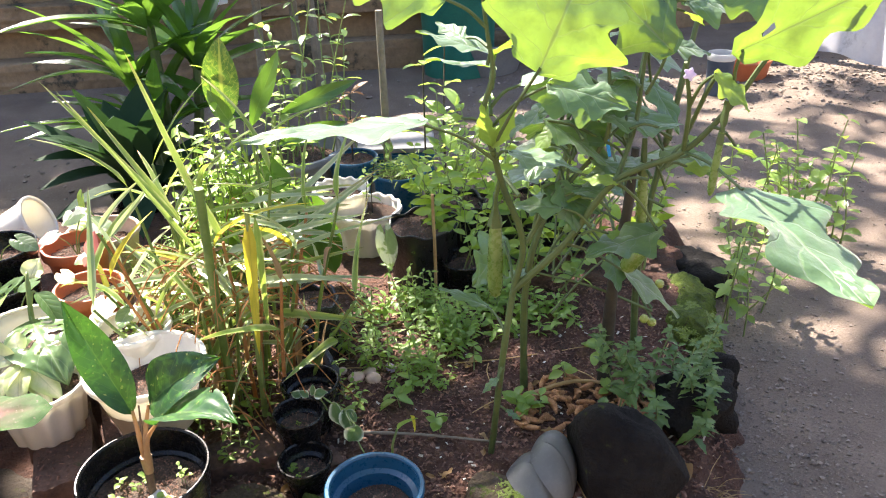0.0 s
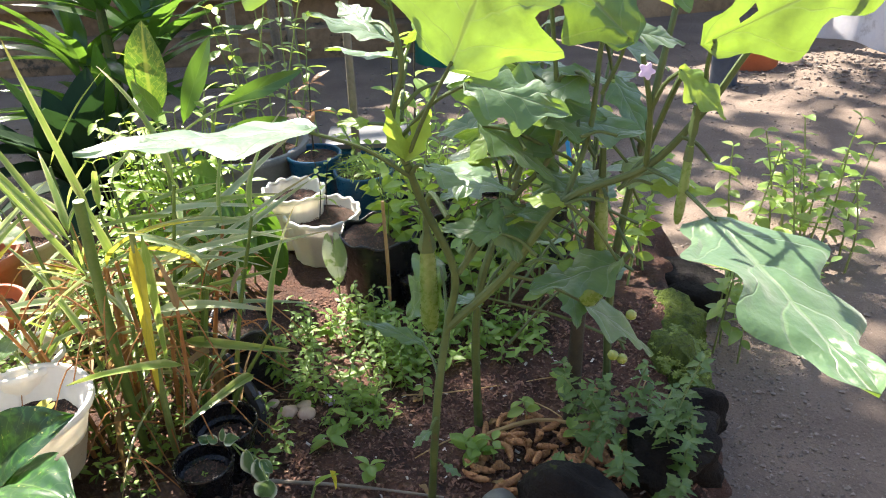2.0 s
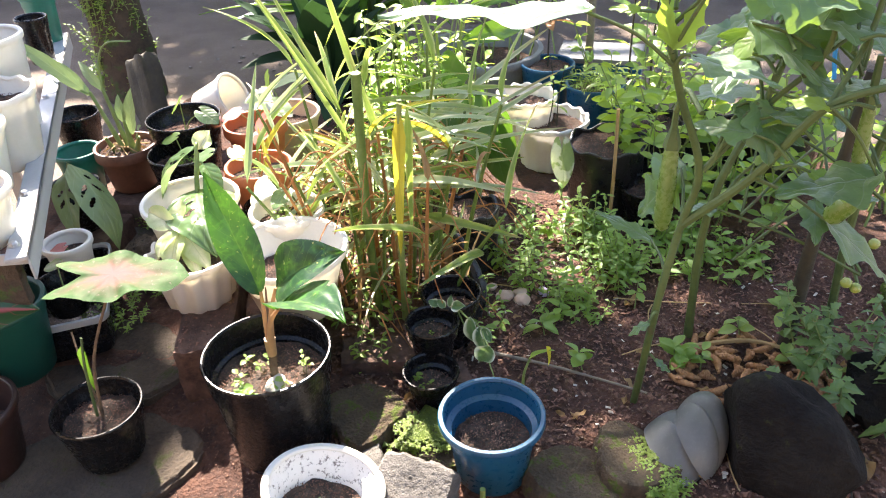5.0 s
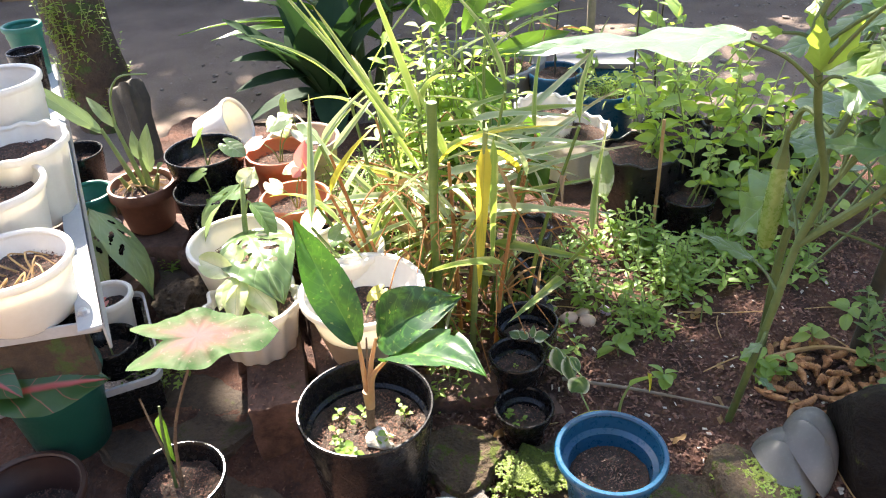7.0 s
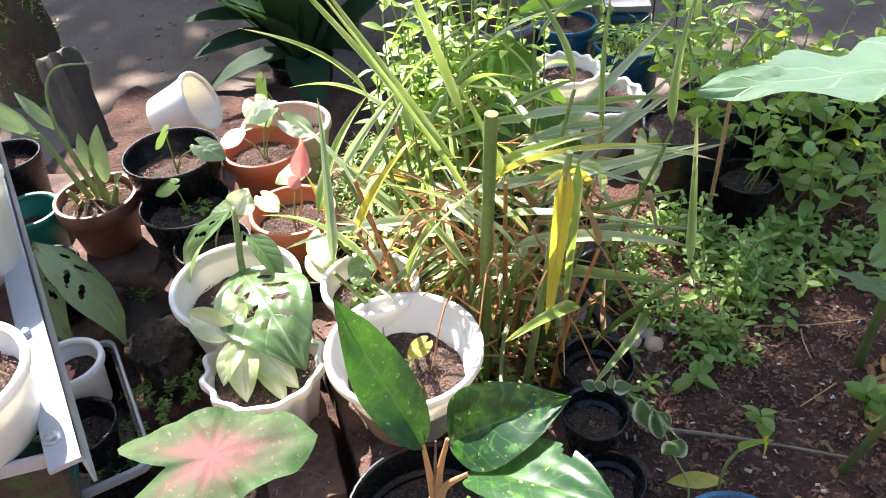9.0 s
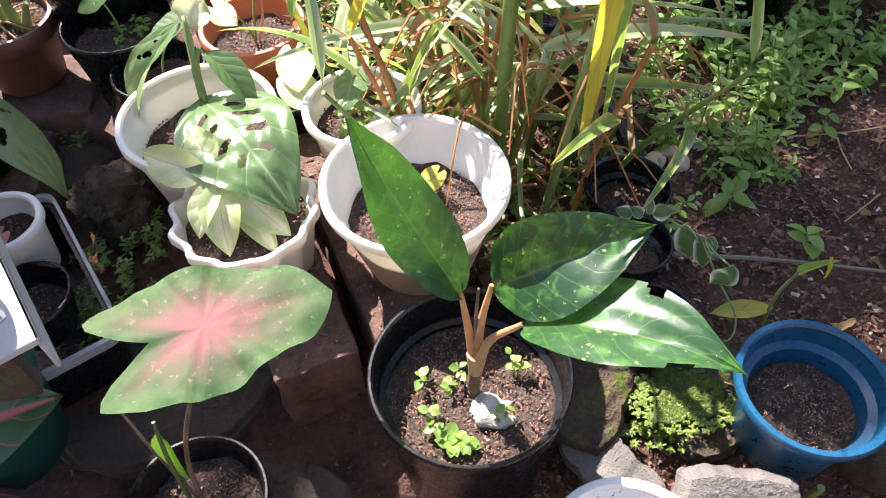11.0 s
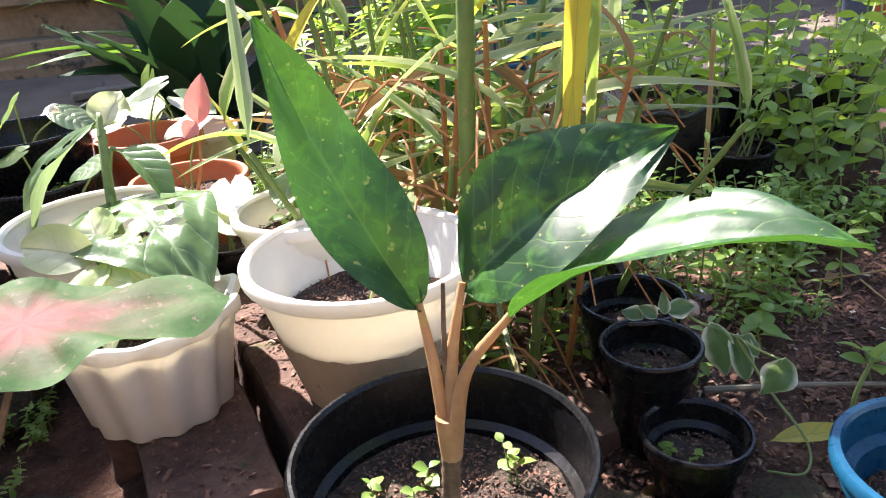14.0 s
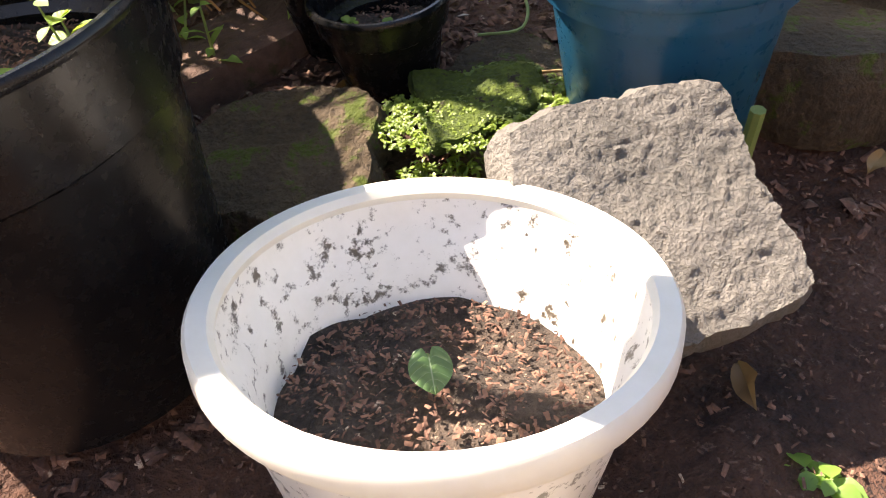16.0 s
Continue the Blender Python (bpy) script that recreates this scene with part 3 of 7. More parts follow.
def round_leaf(parent, material, hub, tip, radii, up=(0, 0, 1), label="", sag=0.07, wave=0.006, seed=0.0, rings=12, segs=72):
    """A leaf borne on a stalk at its middle. radii: shares of the length from the tip round to the notch, the same on both sides."""
    h, t = Vector(hub), Vector(tip)
    L = (t - h).length
    bm = bmesh.new()
    uv = bm.loops.layers.uv.verify()
    n = len(radii) - 1
    grid = []
    for i in range(segs + 1):
        k = i / segs
        a = min(k, 1 - k) * 2 * n
        j = min(n - 1, int(a))
        f = a - j
        f = f if j in (0, n - 1) else (1 - math.cos(math.pi * f)) / 2
        r = L * (radii[j] * (1 - f) + radii[j + 1] * f) * (1 + 0.035 * noise.noise(Vector((math.cos(6.283 * k) * 3, math.sin(6.283 * k) * 3, seed))))
        line = []
        for q in range(rings + 1):
            w = q / rings
            x, y = r * w * math.cos(2 * math.pi * k), r * w * math.sin(2 * math.pi * k)
            z = -sag * L * (r * w / L) ** 2 + wave * w * w * math.sin(6.283 * k * 5 + seed) + 0.006 * w * noise.noise(Vector((x * 40, y * 40, seed)))
            line.append((bm.verts.new((x, y, z)), (w, k)))
        grid.append(line)
    for i in range(segs):
        for q in range(rings):
            quad = (grid[i][q], grid[i][q + 1], grid[i + 1][q + 1], grid[i + 1][q])
            f = bm.faces.new([c[0] for c in quad])
            for l, c in zip(f.loops, quad):
                l[uv].uv = c[1]
    bmesh.ops.remove_doubles(bm, verts=bm.verts[:], dist=1e-6)
    ob = part("leaf", bm, material, parent, label)
    ob.matrix_basis = aim(h, t, up)
    return ob


def ball(sub):
    bm = bmesh.new()
    bmesh.ops.create_icosphere(bm, subdivisions=max(1, sub), radius=1.0)
    bm.verts.index_update()
    got = [v.co.copy() for v in bm.verts], [[v.index for v in f.verts] for f in bm.faces]
    bm.free()
    return got


BALLS = {k: ball(k) for k in range(5)}


def pebble(bm, m, size, seed, rough=0.22, sub=1):
    """A lump of stone."""
    o = Vector((seed * 7.3, seed * 3.1, seed))
    made = []
    for c in BALLS[sub][0]:
        k = 1 + rough * noise.noise(c * 1.3 + o) * 2 + rough * 0.5 * noise.noise(c * 3.5 + o)
        made.append(bm.verts.new(m @ Vector((c.x * size[0] * k, c.y * size[1] * k, c.z * size[2] * k))))
    for f in BALLS[sub][1]:
        bm.faces.new([made[i] for i in f])
    return bm


def slab(size, bevel=0.006, cuts=5, rough=0.004, seed=0.0):
    """A worn block: a box with rounded, uneven edges."""
    bm = bmesh.new()
    bmesh.ops.create_cube(bm, size=1.0)
    for v in bm.verts:
        v.co = Vector((v.co.x * size[0], v.co.y * size[1], v.co.z * size[2]))
    bmesh.ops.bevel(bm, geom=bm.edges[:], offset=bevel, segments=2, profile=0.6, affect="EDGES")
    bmesh.ops.subdivide_edges(bm, edges=[e for e in bm.edges if e.calc_length() > 0.4 * min(size)], cuts=cuts, use_grid_fill=True)
    for v in bm.verts:
        n = noise.noise_vector(v.co * 35 + Vector((seed, seed * 2, 0)))
        n2 = noise.noise_vector(v.co * 90 + Vector((seed, 0, seed)))
        v.co += n * rough + n2 * rough * 0.5
    return bm


def soil_disc(r, seed=0.0, lift=0.004, deep=0.0, low=0.0):
    """Uneven soil in a pot, with crumbs on it."""
    bm = bmesh.new()
    prev = [bm.verts.new((0, 0, lift * noise.noise(Vector((seed, 0, 0)))))]
    rings, segs = 7, 28
    for k in range(1, rings + 1):
        ring = []
        for i in range(segs):
            a = 2 * math.pi * i / segs
            x, y = r * k / rings * math.cos(a), r * k / rings * math.sin(a)
            ring.append(bm.verts.new((x, y, lift * 2 * noise.noise(Vector((x * 45 + seed, y * 45, seed))))))
        for i in range(segs):
            j = (i + 1) % segs
            bm.faces.new((prev[0], ring[i], ring[j]) if k == 1 else (prev[i], ring[i], ring[j], prev[j]))
        prev = ring
    if deep:
        ring = [bm.verts.new((low * math.cos(2 * math.pi * i / segs), low * math.sin(2 * math.pi * i / segs), -deep)) for i in range(segs)]
        for i in range(segs):
            j = (i + 1) % segs
            bm.faces.new((prev[i], ring[i], ring[j], prev[j]))
    return bm


def husks(r, seed=0.0):
    """Loose husks and crumbs on a pot's soil."""
    bm = bmesh.new()
    g = random.Random(int(seed * 100) + 3)
    for i in range(int(2300 * (r / 0.08) ** 2)):
        a, q = g.uniform(0, 6.283), r * 0.96 * math.sqrt(g.random())
        chip(bm, Vector((q * math.cos(a), q * math.sin(a), 0.0025 + 0.002 * g.random())), g, g.uniform(0.0006, 0.0019))
    return bm


def chip(bm, at, g, s):
    """One crumb: a bent flake."""
    m = Matrix.Translation(at) @ Euler((g.uniform(-0.7, 0.7), g.uniform(-0.7, 0.7), g.uniform(0, 6.28))).to_matrix().to_4x4()
    w, h = s * g.uniform(0.3, 0.6), s * 0.3
    q = [bm.verts.new(m @ Vector(c)) for c in ((-s, -w, 0), (s, -w * 0.7, 0), (s * 0.8, w, 0), (-s * 0.9, w, 0), (0, 0, h))]
    for a, b in ((0, 1), (1, 2), (2, 3), (3, 0)):
        bm.faces.new((q[a], q[b], q[4]))


def pot(name, label, x, y, rim, r, h, material, soil=0.035, base=0.72, lip=0.0045, lip_h=0.011, step=0.25, flutes=0, depth=0.0, scallop=0.0, category="plant pot", lean=(0.0, 0.0), turn=0.0, group="", soil_mat=None, filled=True, segs=48, ledge=0.0015, rim_mat=None):
    """A pot that stands on the ground with its rim at that height: body, rolled rim, soil. Returns the thing; its origin is at the base."""
    ob = thing(name, label, category, (x, y, rim - h), group, lean=lean, turn=turn)
    rb, th = r * base, 0.0028
    lo = h * (1 - step)
    at = lambda z: rb + (r - lip - rb) * z / h - (ledge - 0.0015) * (z <= lo)
    body = [(rb * 0.92, 0.0), (rb, 0.004), (at(lo), lo), (at(lo) + ledge, lo + 0.003), (at(h), h - 0.002), (at(h) - th, h - 0.002), (at(lo) + ledge - th, lo + 0.004), (at(lo) - th - 0.002, lo), (rb - th, 0.008), (0.0, 0.008)]
    part("body", lathe(body, segs, flutes, depth, scallop), material, ob)
    ri = r - lip - 0.001
    ring = [(ri, h - lip_h), (r - 0.001, h - lip_h), (r, h - lip_h + 0.002), (r, h - 0.002), (r - 0.0015, h), (ri - 0.001, h), (ri - 0.003, h - 0.003), (ri - 0.002, h - lip_h + 0.002), (ri, h - lip_h)]
    bm = lathe(ring, segs, flutes, depth, scallop)
    bmesh.ops.delete(bm, geom=[f for f in bm.faces if len(f.verts) > 4], context="FACES")
    part("rim", bm, rim_mat or material, ob)
    if filled:
        z = h - soil
        s = part("soil", soil_disc(at(z) - th - 0.001, x * 10 + y, deep=z - 0.012, low=rb - th - 0.003), soil_mat or POTSOIL, ob)
        s.location.z = z
        tagged(part("husk_litter", husks(at(z) - th - 0.002, x * 10 + y), CHIP, s), kind="stuff")
    ob["top"] = h - soil
    return ob


def rosette(parent, material, n, length, width, spread, z=0.0, shape=strap, droop=(0.2, 0.7), rise=(35, 80), seed=1, nu=10, nv=4, centre=(0, 0), fold=0.3, label=""):
    """Leaves that spring from one place, each an object of its own."""
    g = random.Random(seed)
    for i in range(n):
        a = 6.283 * i / n + g.uniform(-0.4, 0.4)
        e = radians(g.uniform(*rise))
        l = length * g.uniform(0.7, 1.1)
        b = Vector((centre[0] + spread * math.cos(a) * g.random(), centre[1] + spread * math.sin(a) * g.random(), z))
        t = b + l * Vector((math.cos(a) * math.cos(e), math.sin(a) * math.cos(e), math.sin(e)))
        leaf(parent, material, b, t, width * g.uniform(0.8, 1.15), roll=g.uniform(-15, 15), shape=shape, droop=g.uniform(*droop), fold=fold, nu=nu, nv=nv, wave=0.03, seed=g.random() * 6, label=label)


def sprig(bm_stem, bm_leaf, base, height, g, pairs=5, size=0.03, width=0.5, lean=0.15, shape=elliptic, whorl=2, stem=0.0016, nu=4, nv=2, rise=0.35, tilt=25.0):
    """A small upright shoot with leaves up its stem."""
    b = Vector(base)
    top = b + Vector((g.uniform(-lean, lean) * height, g.uniform(-lean, lean) * height, height))
    mid = (b + top) / 2 + Vector((g.uniform(-0.1, 0.1), g.uniform(-0.1, 0.1), 0)) * height * 0.5
    line = smooth_line([b, mid, top], 4)
    tube([b, mid, top], stem, stem * 0.5, 4, bm_stem, 3)
    a = g.uniform(0, 6.28)
    for i in range(pairs):
        t = 0.25 + 0.75 * (i + 1) / pairs
        q = line[min(len(line) - 1, int(t * (len(line) - 1)))]
        a += 1.57 if whorl == 2 else 2.4
        for k in range(whorl):
            d = a + 6.283 * k / whorl + g.uniform(-0.3, 0.3)
            s = size * g.uniform(0.65, 1.15) * (1.1 - 0.45 * t)
            tip = q + Vector((math.cos(d), math.sin(d), g.uniform(-0.2, rise * 2))) * s
            blade(bm_leaf, aim(q, tip, roll=g.uniform(-tilt, tilt)), s, s * width, shape, nu, nv, g.uniform(0.1, 0.5), 0.25, seed=g.random())


def clump(name, label, category, at, spots, material, height, seed, pairs=5, size=0.03, width=0.5, whorl=2, shape=elliptic, kind="", lean=0.2, stem=0.0016, nu=4, nv=2, stem_mat=None, rise=0.35, tilt=25.0):
    """A plant of many shoots: stems and leaves."""
    ob = thing(name, label, category, at, kind=kind)
    g = random.Random(seed)
    bs, bl = bmesh.new(), bmesh.new()
    for x, y, k in spots:
        sprig(bs, bl, (x, y, 0), height * k * g.uniform(0.75, 1.15), g, pairs, size, width, lean, shape, whorl, stem, nu, nv, rise, tilt)
    tagged(part("stalk_growth", bs, stem_mat or STEM, ob), kind="stuff")
    tagged(part("foliage", bl, material, ob), kind="stuff")
    return ob


def spread(n, rx, ry, g, low=0.6):
    """n places in an ellipse, with a height factor that falls towards its rim."""
    out = []
    for _ in range(n):
        a, q = g.uniform(0, 6.283), math.sqrt(g.random())
        out.append((rx * q * math.cos(a), ry * q * math.sin(a), 1 - (1 - low) * q))
    return out


# ---- ground, walls ----
def axis(lo, hi, step, reach):
    core = list(np.arange(lo, hi + 1e-6, step))
    s, x, up = step, hi, []
    while x < reach:
        s *= 1.22
        x += s
        up.append(x)
    s, x, down = step, lo, []
    while x > -reach:
        s *= 1.22
        x -= s
        down.append(x)
    return np.array(down[::-1] + core + up)


def height_sheet(name, xs, ys, fn, material, label, category):
    verts = [(x, y, fn(x, y)) for y in ys for x in xs]
    w = len(xs)
    faces = [(j * w + i, j * w + i + 1, (j + 1) * w + i + 1, (j + 1) * w + i) for j in range(len(ys) - 1) for i in range(w - 1)]
    me = bpy.data.meshes.new(name)
    me.from_pydata(verts, [], faces)
    me.polygons.foreach_set("use_smooth", [True] * len(faces))
    me.materials.append(material)
    return tagged(new(name, me), label, category, kind="structure")


def ground_z(x, y):
    near = math.exp(-((x / 4) ** 2 + ((y - 2) / 4) ** 2))
    z = 0.012 * noise.noise(Vector((x * 2.2, y * 2.2, 0))) + 0.003 * noise.noise(Vector((x * 9, y * 9, 3))) * near
    ridge = math.exp(-((x - 1.75) / 0.55) ** 2 - ((y - 3.5) / 0.6) ** 2)
    return z * near + 0.06 * ridge * (0.6 + 0.8 * abs(noise.noise(Vector((x * 8, y * 8, 1)))))


def bed_z(x, y):
    """Height of the planted bed and of the trodden floor by it; dips under the yard at its border."""
    wob = 0.05 * noise.noise(Vector((x * 4, y * 4, 7))) + 0.03 * noise.noise(Vector((x * 14, y * 14, 4)))
    dx = max(-1.45 - x, 0.6 * (x - (0.60 + 0.1 * (y - 1.2))), 0.0 - 1)
    dy = max(0.35 - y, y - 2.25, -1)
    d = max(dx, dy) + wob
    lip = min(1.0, max(0.0, -d / 0.07))
    z = -0.03 + 0.12 * lip * lip * (3 - 2 * lip)
    z += 0.02 * noise.noise(Vector((x * 5, y * 5, 2))) * lip + 0.008 * noise.noise(Vector((x * 18, y * 18, 5))) * lip + 0.004 * noise.noise(Vector((x * 50, y * 50, 9)))
    front = min(1.0, max(0.0, (0.98 - y) / 0.12))
    return z - 0.045 * front * lip


height_sheet("ground", axis(-1.8, 2.2, 0.025, 45.0), axis(0.2, 4.4, 0.025, 45.0), ground_z, YARD, "grey-brown packed earth of the yard", "ground")
height_sheet("garden_bed", np.arange(-1.6, 0.85, 0.0125), np.arange(0.2, 2.4, 0.0125), bed_z, SOIL, "dark crumbly soil of the planted bed", "soil")


def wall(name, x0, y0, x1, y1, h, t, material, label, bands=()):
    """An upright wall between two points on the plan; bands: ledges (height, depth, thickness)."""
    L = math.hypot(x1 - x0, y1 - y0)
    ob = thing(name, label, "wall", (x0, y0, -0.05), kind="structure", turn=math.degrees(math.atan2(y1 - y0, x1 - x0)))
    bm = slab((L, t, h), 0.02, 12, 0.012, x0)
    bmesh.ops.translate(bm, verts=bm.verts, vec=(L / 2, t / 2, h / 2))
    part("face", bm, material, ob)
    for z, d, th in bands:
        bm = slab((L, d, th), 0.015, 14, 0.01, z)
        bmesh.ops.translate(bm, verts=bm.verts, vec=(L / 2, -d / 2 + 0.004, z + th / 2))
        part("ledge", bm, material, ob)
    return ob


wall("wall_north", -6.5, 3.05, 0.35, 4.55, 1.3, 0.25, WALL, "weathered brown plastered wall with stained ledges", ((0.0, 0.16, 0.2), (0.34, 0.10, 0.12), (0.62, 0.06, 0.1)))
wall("wall_back", 0.35, 4.75, 4.5, 6.2, 1.3, 0.25, WALL, "weathered plastered wall behind the yard")
# added behind the camera, out of view, to close the yard
wall("wall_south", -6.5, -4.0, 6.0, -4.0, 2.8, 0.25, WALL, "unseen plain weathered wall added to close the yard")


# ---- pots ----
def soil_line(parent, h, r, base, lip, top, material, seed):
    """Lower wall of a pale pot, painted brown where soil inside stops the light; wavering upper edge."""
    rb = r * base
    at = lambda z: rb + (r - lip - rb) * z / h + 0.0007
    bm, segs, prev = bmesh.new(), 96, None
    for k in range(6):
        ring = []
        for i in range(segs):
            a = 2 * math.pi * i / segs
            z = 0.005 + (top - 0.005) * k / 5 * (1 + 0.10 * noise.noise(Vector((math.cos(a) * 2.5, math.sin(a) * 2.5, seed))) + 0.03 * noise.noise(Vector((math.cos(a) * 14, math.sin(a) * 14, seed))))
            ring.append(bm.verts.new((at(z) * math.cos(a), at(z) * math.sin(a), z)))
        if prev:
            for i in range(segs):
                j = (i + 1) % segs
                bm.faces.new((prev[i], prev[j], ring[j], ring[i]))
        prev = ring
    part("soil_shade", bm, material, parent, "lower wall painted darker where the soil inside blocks the light")


aglao_pot = pot("potted_aglaonema", "black plastic pot with a dark green speckled aglaonema", -0.405, 0.931, 0.257, 0.094, 0.185, BLACKPOT, lip=0.0016, lip_h=0.005, soil=0.052, base=0.78, ledge=0.0035, category="potted plant")
blue_pot = pot("plant_pot", "empty blue plastic pot with loose soil on the stones", -0.075, 0.957, 0.203, 0.075, 0.115, BLUEPOT, soil=0.05, base=0.68, ledge=0.006)
white_bowl = pot("plant_pot", "large round white translucent plastic pot on bricks", -0.466, 1.122, 0.308, 0.098, 0.125, WHITEPOT, soil=0.055, base=0.6)
soil_line(white_bowl, 0.125, 0.098, 0.6, 0.0045, 0.066, SOILSHADED, 1.0)
white_small = pot("potted_seedling", "white plastic pot with a small seedling", -0.534, 1.238, 0.305, 0.067, 0.11, WHITEPOT, soil=0.03, base=0.7, category="potted plant")
fluted = pot("potted_syngonium", "fluted white plastic pot with a pale syngonium", -0.644, 1.101, 0.281, 0.076, 0.095, WHITEPOT, soil=0.022, base=0.74, flutes=12, depth=0.045, scallop=0.0025, category="potted plant", segs=120)
monst_pot = pot("potted_monstera", "round white plastic pot with a drooping holed monstera", -0.709, 1.205, 0.318, 0.088, 0.13, WHITEPOT, soil=0.045, base=0.68, category="potted plant")
seed1 = pot("nursery_pot", "small black plastic nursery pot with soil", -0.225, 1.224, 0.194, 0.053, 0.115, BLACKPOT, lip=0.0016, lip_h=0.005, soil=0.036, base=0.6, ledge=0.004, group="small nursery pots")
seed2 = pot("nursery_pot", "small black plastic nursery pot with dark soil", -0.228, 1.137, 0.195, 0.045, 0.11, BLACKPOT, lip=0.0016, lip_h=0.005, soil=0.028, base=0.6, ledge=0.004, group="small nursery pots")
seed3 = pot("nursery_pot", "small black plastic nursery pot with a tiny weed", -0.207, 1.067, 0.154, 0.046, 0.09, BLACKPOT, lip=0.0016, lip_h=0.005, soil=0.028, base=0.58, ledge=0.004, group="small nursery pots")
orange1 = pot("potted_caladium", "terracotta plastic pot with a pink-leaved caladium", -0.699, 1.415, 0.285, 0.069, 0.10, ORANGEPOT, soil=0.028, base=0.7, lip_h=0.022, category="potted plant")
orange2 = pot("potted_caladium", "terracotta plastic pot with thin green shoots", -0.798, 1.572, 0.30, 0.071, 0.11, ORANGEPOT, soil=0.028, base=0.7, lip_h=0.022, category="potted plant")
tan = pot("plant_pot", "wide tan clay pot behind the terracotta pots", -0.80, 1.70, 0.27, 0.085, 0.11, TANPOT, soil=0.04, base=0.75)
black_k = pot("potted_sprout", "black plastic pot with a yellow-green sprout", -0.919, 1.489, 0.335, 0.080, 0.13, BLACKPOT, lip=0.0016, lip_h=0.005, soil=0.04, base=0.75, category="potted plant")
black_2 = pot("potted_sprout", "black plastic pot with a pale round-leaved sprout", -0.868, 1.402, 0.300, 0.072, 0.12, BLACKPOT, lip=0.0016, lip_h=0.005, soil=0.03, base=0.75, category="potted plant")
black_3 = pot("nursery_pot", "black plastic pot tucked beside the white pots", -0.800, 1.330, 0.280, 0.059, 0.10, BLACKPOT, lip=0.0016, lip_h=0.005, soil=0.025, base=0.75)
black_4 = pot("nursery_pot", "black plastic pot with a thin sprout", -0.647, 1.354, 0.233, 0.052, 0.09, BLACKPOT, lip=0.0016, lip_h=0.005, soil=0.02, base=0.75)
orchid_pot = pot("potted_orchid", "brown plastic pot with a strap-leaved orchid", -1.045, 1.435, 0.28, 0.068, 0.10, BROWNPOT, soil=0.015, base=0.7, lip_h=0.024, category="potted plant")
teal = pot("plant_pot", "green plastic pot under the rack", -1.15, 1.40, 0.27, 0.052, 0.10, TEALPOT, soil=0.04)
black_m = pot("potted_monstera", "black plastic pot with a drooping split leaf", -1.045, 1.27, 0.268, 0.05, 0.10, BLACKPOT, lip=0.0016, lip_h=0.005, soil=0.02, category="potted plant")
black_5 = pot("nursery_pot", "black plastic pot beside the rack", -1.244, 1.513, 0.30, 0.055, 0.12, BLACKPOT, lip=0.0016, lip_h=0.005, soil=0.03)
rack1 = pot("plant_pot", "tall white ridged plastic pot on the rack", -1.09, 1.216, 0.584, 0.072, 0.184, WHITEPOT, soil=0.05, base=0.75)
rack2 = pot("plant_pot", "white scalloped plastic pot on the rack", -0.989, 1.109, 0.53, 0.077, 0.13, WHITEPOT, soil=0.03, flutes=12, depth=0.02, scallop=0.0016, segs=96)
rack3 = pot("potted_syngonium", "white plastic pot with a pale rounded leaf on the rack", -0.954, 1.002, 0.515, 0.076, 0.115, WHITEPOT, soil=0.03, category="potted plant")
rack4 = pot("plant_pot", "white footed plastic pot with dry twigs on the rack", -0.834, 0.879, 0.485, 0.076, 0.085, WHITEPOT, soil=0.03, base=0.78)
tray_w = pot("plant_pot", "small white plastic pot in the tray", -0.919, 1.101, 0.255, 0.045, 0.085, WHITEPOT, soil=0.03)
tray_b = pot("nursery_pot", "small black plastic pot in the tray", -0.873, 1.025, 0.225, 0.047, 0.06, BLACKPOT, lip=0.0016, lip_h=0.005, soil=0.03)
green_f = pot("potted_caladium", "dark green plastic pot with a red-veined caladium", -0.877, 0.90, 0.27, 0.075, 0.14, DARKTEAL, soil=0.04, category="potted plant")
brown_f = pot("potted_caladium", "dark plastic pot with a tall pink-centred caladium", -0.66, 0.836, 0.165, 0.068, 0.10, BLACKPOT, lip=0.0016, lip_h=0.005, soil=0.03, category="potted plant")
red_f = pot("plant_pot", "dark red-brown plastic pot", -0.842, 0.758, 0.18, 0.08, 0.12, MAROON, soil=0.06)
scallop1 = pot("plant_pot", "white scalloped plastic pot, mud-stained, in the bed", -0.213, 1.955, 0.21, 0.092, 0.12, DIRTYPOT, soil=0.025, base=0.78, flutes=14, depth=0.02, scallop=0.0025, segs=112)
scallop2 = pot("plant_pot", "pale scalloped plastic pot in the bed", -0.285, 1.99, 0.25, 0.076, 0.14, WHITEPOT, soil=0.03, base=0.78, flutes=14, depth=0.02, scallop=0.0025, segs=112)
blue_far = pot("planter", "blue plastic container with grassy seedlings", -0.146, 2.185, 0.22, 0.08, 0.2, BLUEPOT, soil=0.02, base=0.85)
blue_far2 = pot("planter", "blue plastic pot with gravelly soil and a seedling", -0.29, 2.25, 0.24, 0.075, 0.16, BLUEPOT, soil=0.015, base=0.8)
tub = pot("planter", "wide grey plastic tub full of soil", -0.503, 2.322, 0.245, 0.18, 0.2, GREYTUB, soil=0.05, base=0.8, lip=0.012, lip_h=0.02)
seed_pot = pot("potted_seedling", "black plastic pot with thin seedlings", 0.049, 1.718, 0.18, 0.058, 0.1, BLACKPOT, lip=0.0016, lip_h=0.005, soil=0.025, base=0.75, category="potted plant")
last = pot("plant_pot", "mud-splashed white plastic pot with one heart-shaped leaf", -0.2685, 0.778, 0.180, 0.081, 0.10, SPLASHED, soil=0.05, base=0.68, lip=0.006, lean=(-10.0, 8.0), segs=64, rim_mat=WHITEPOT)
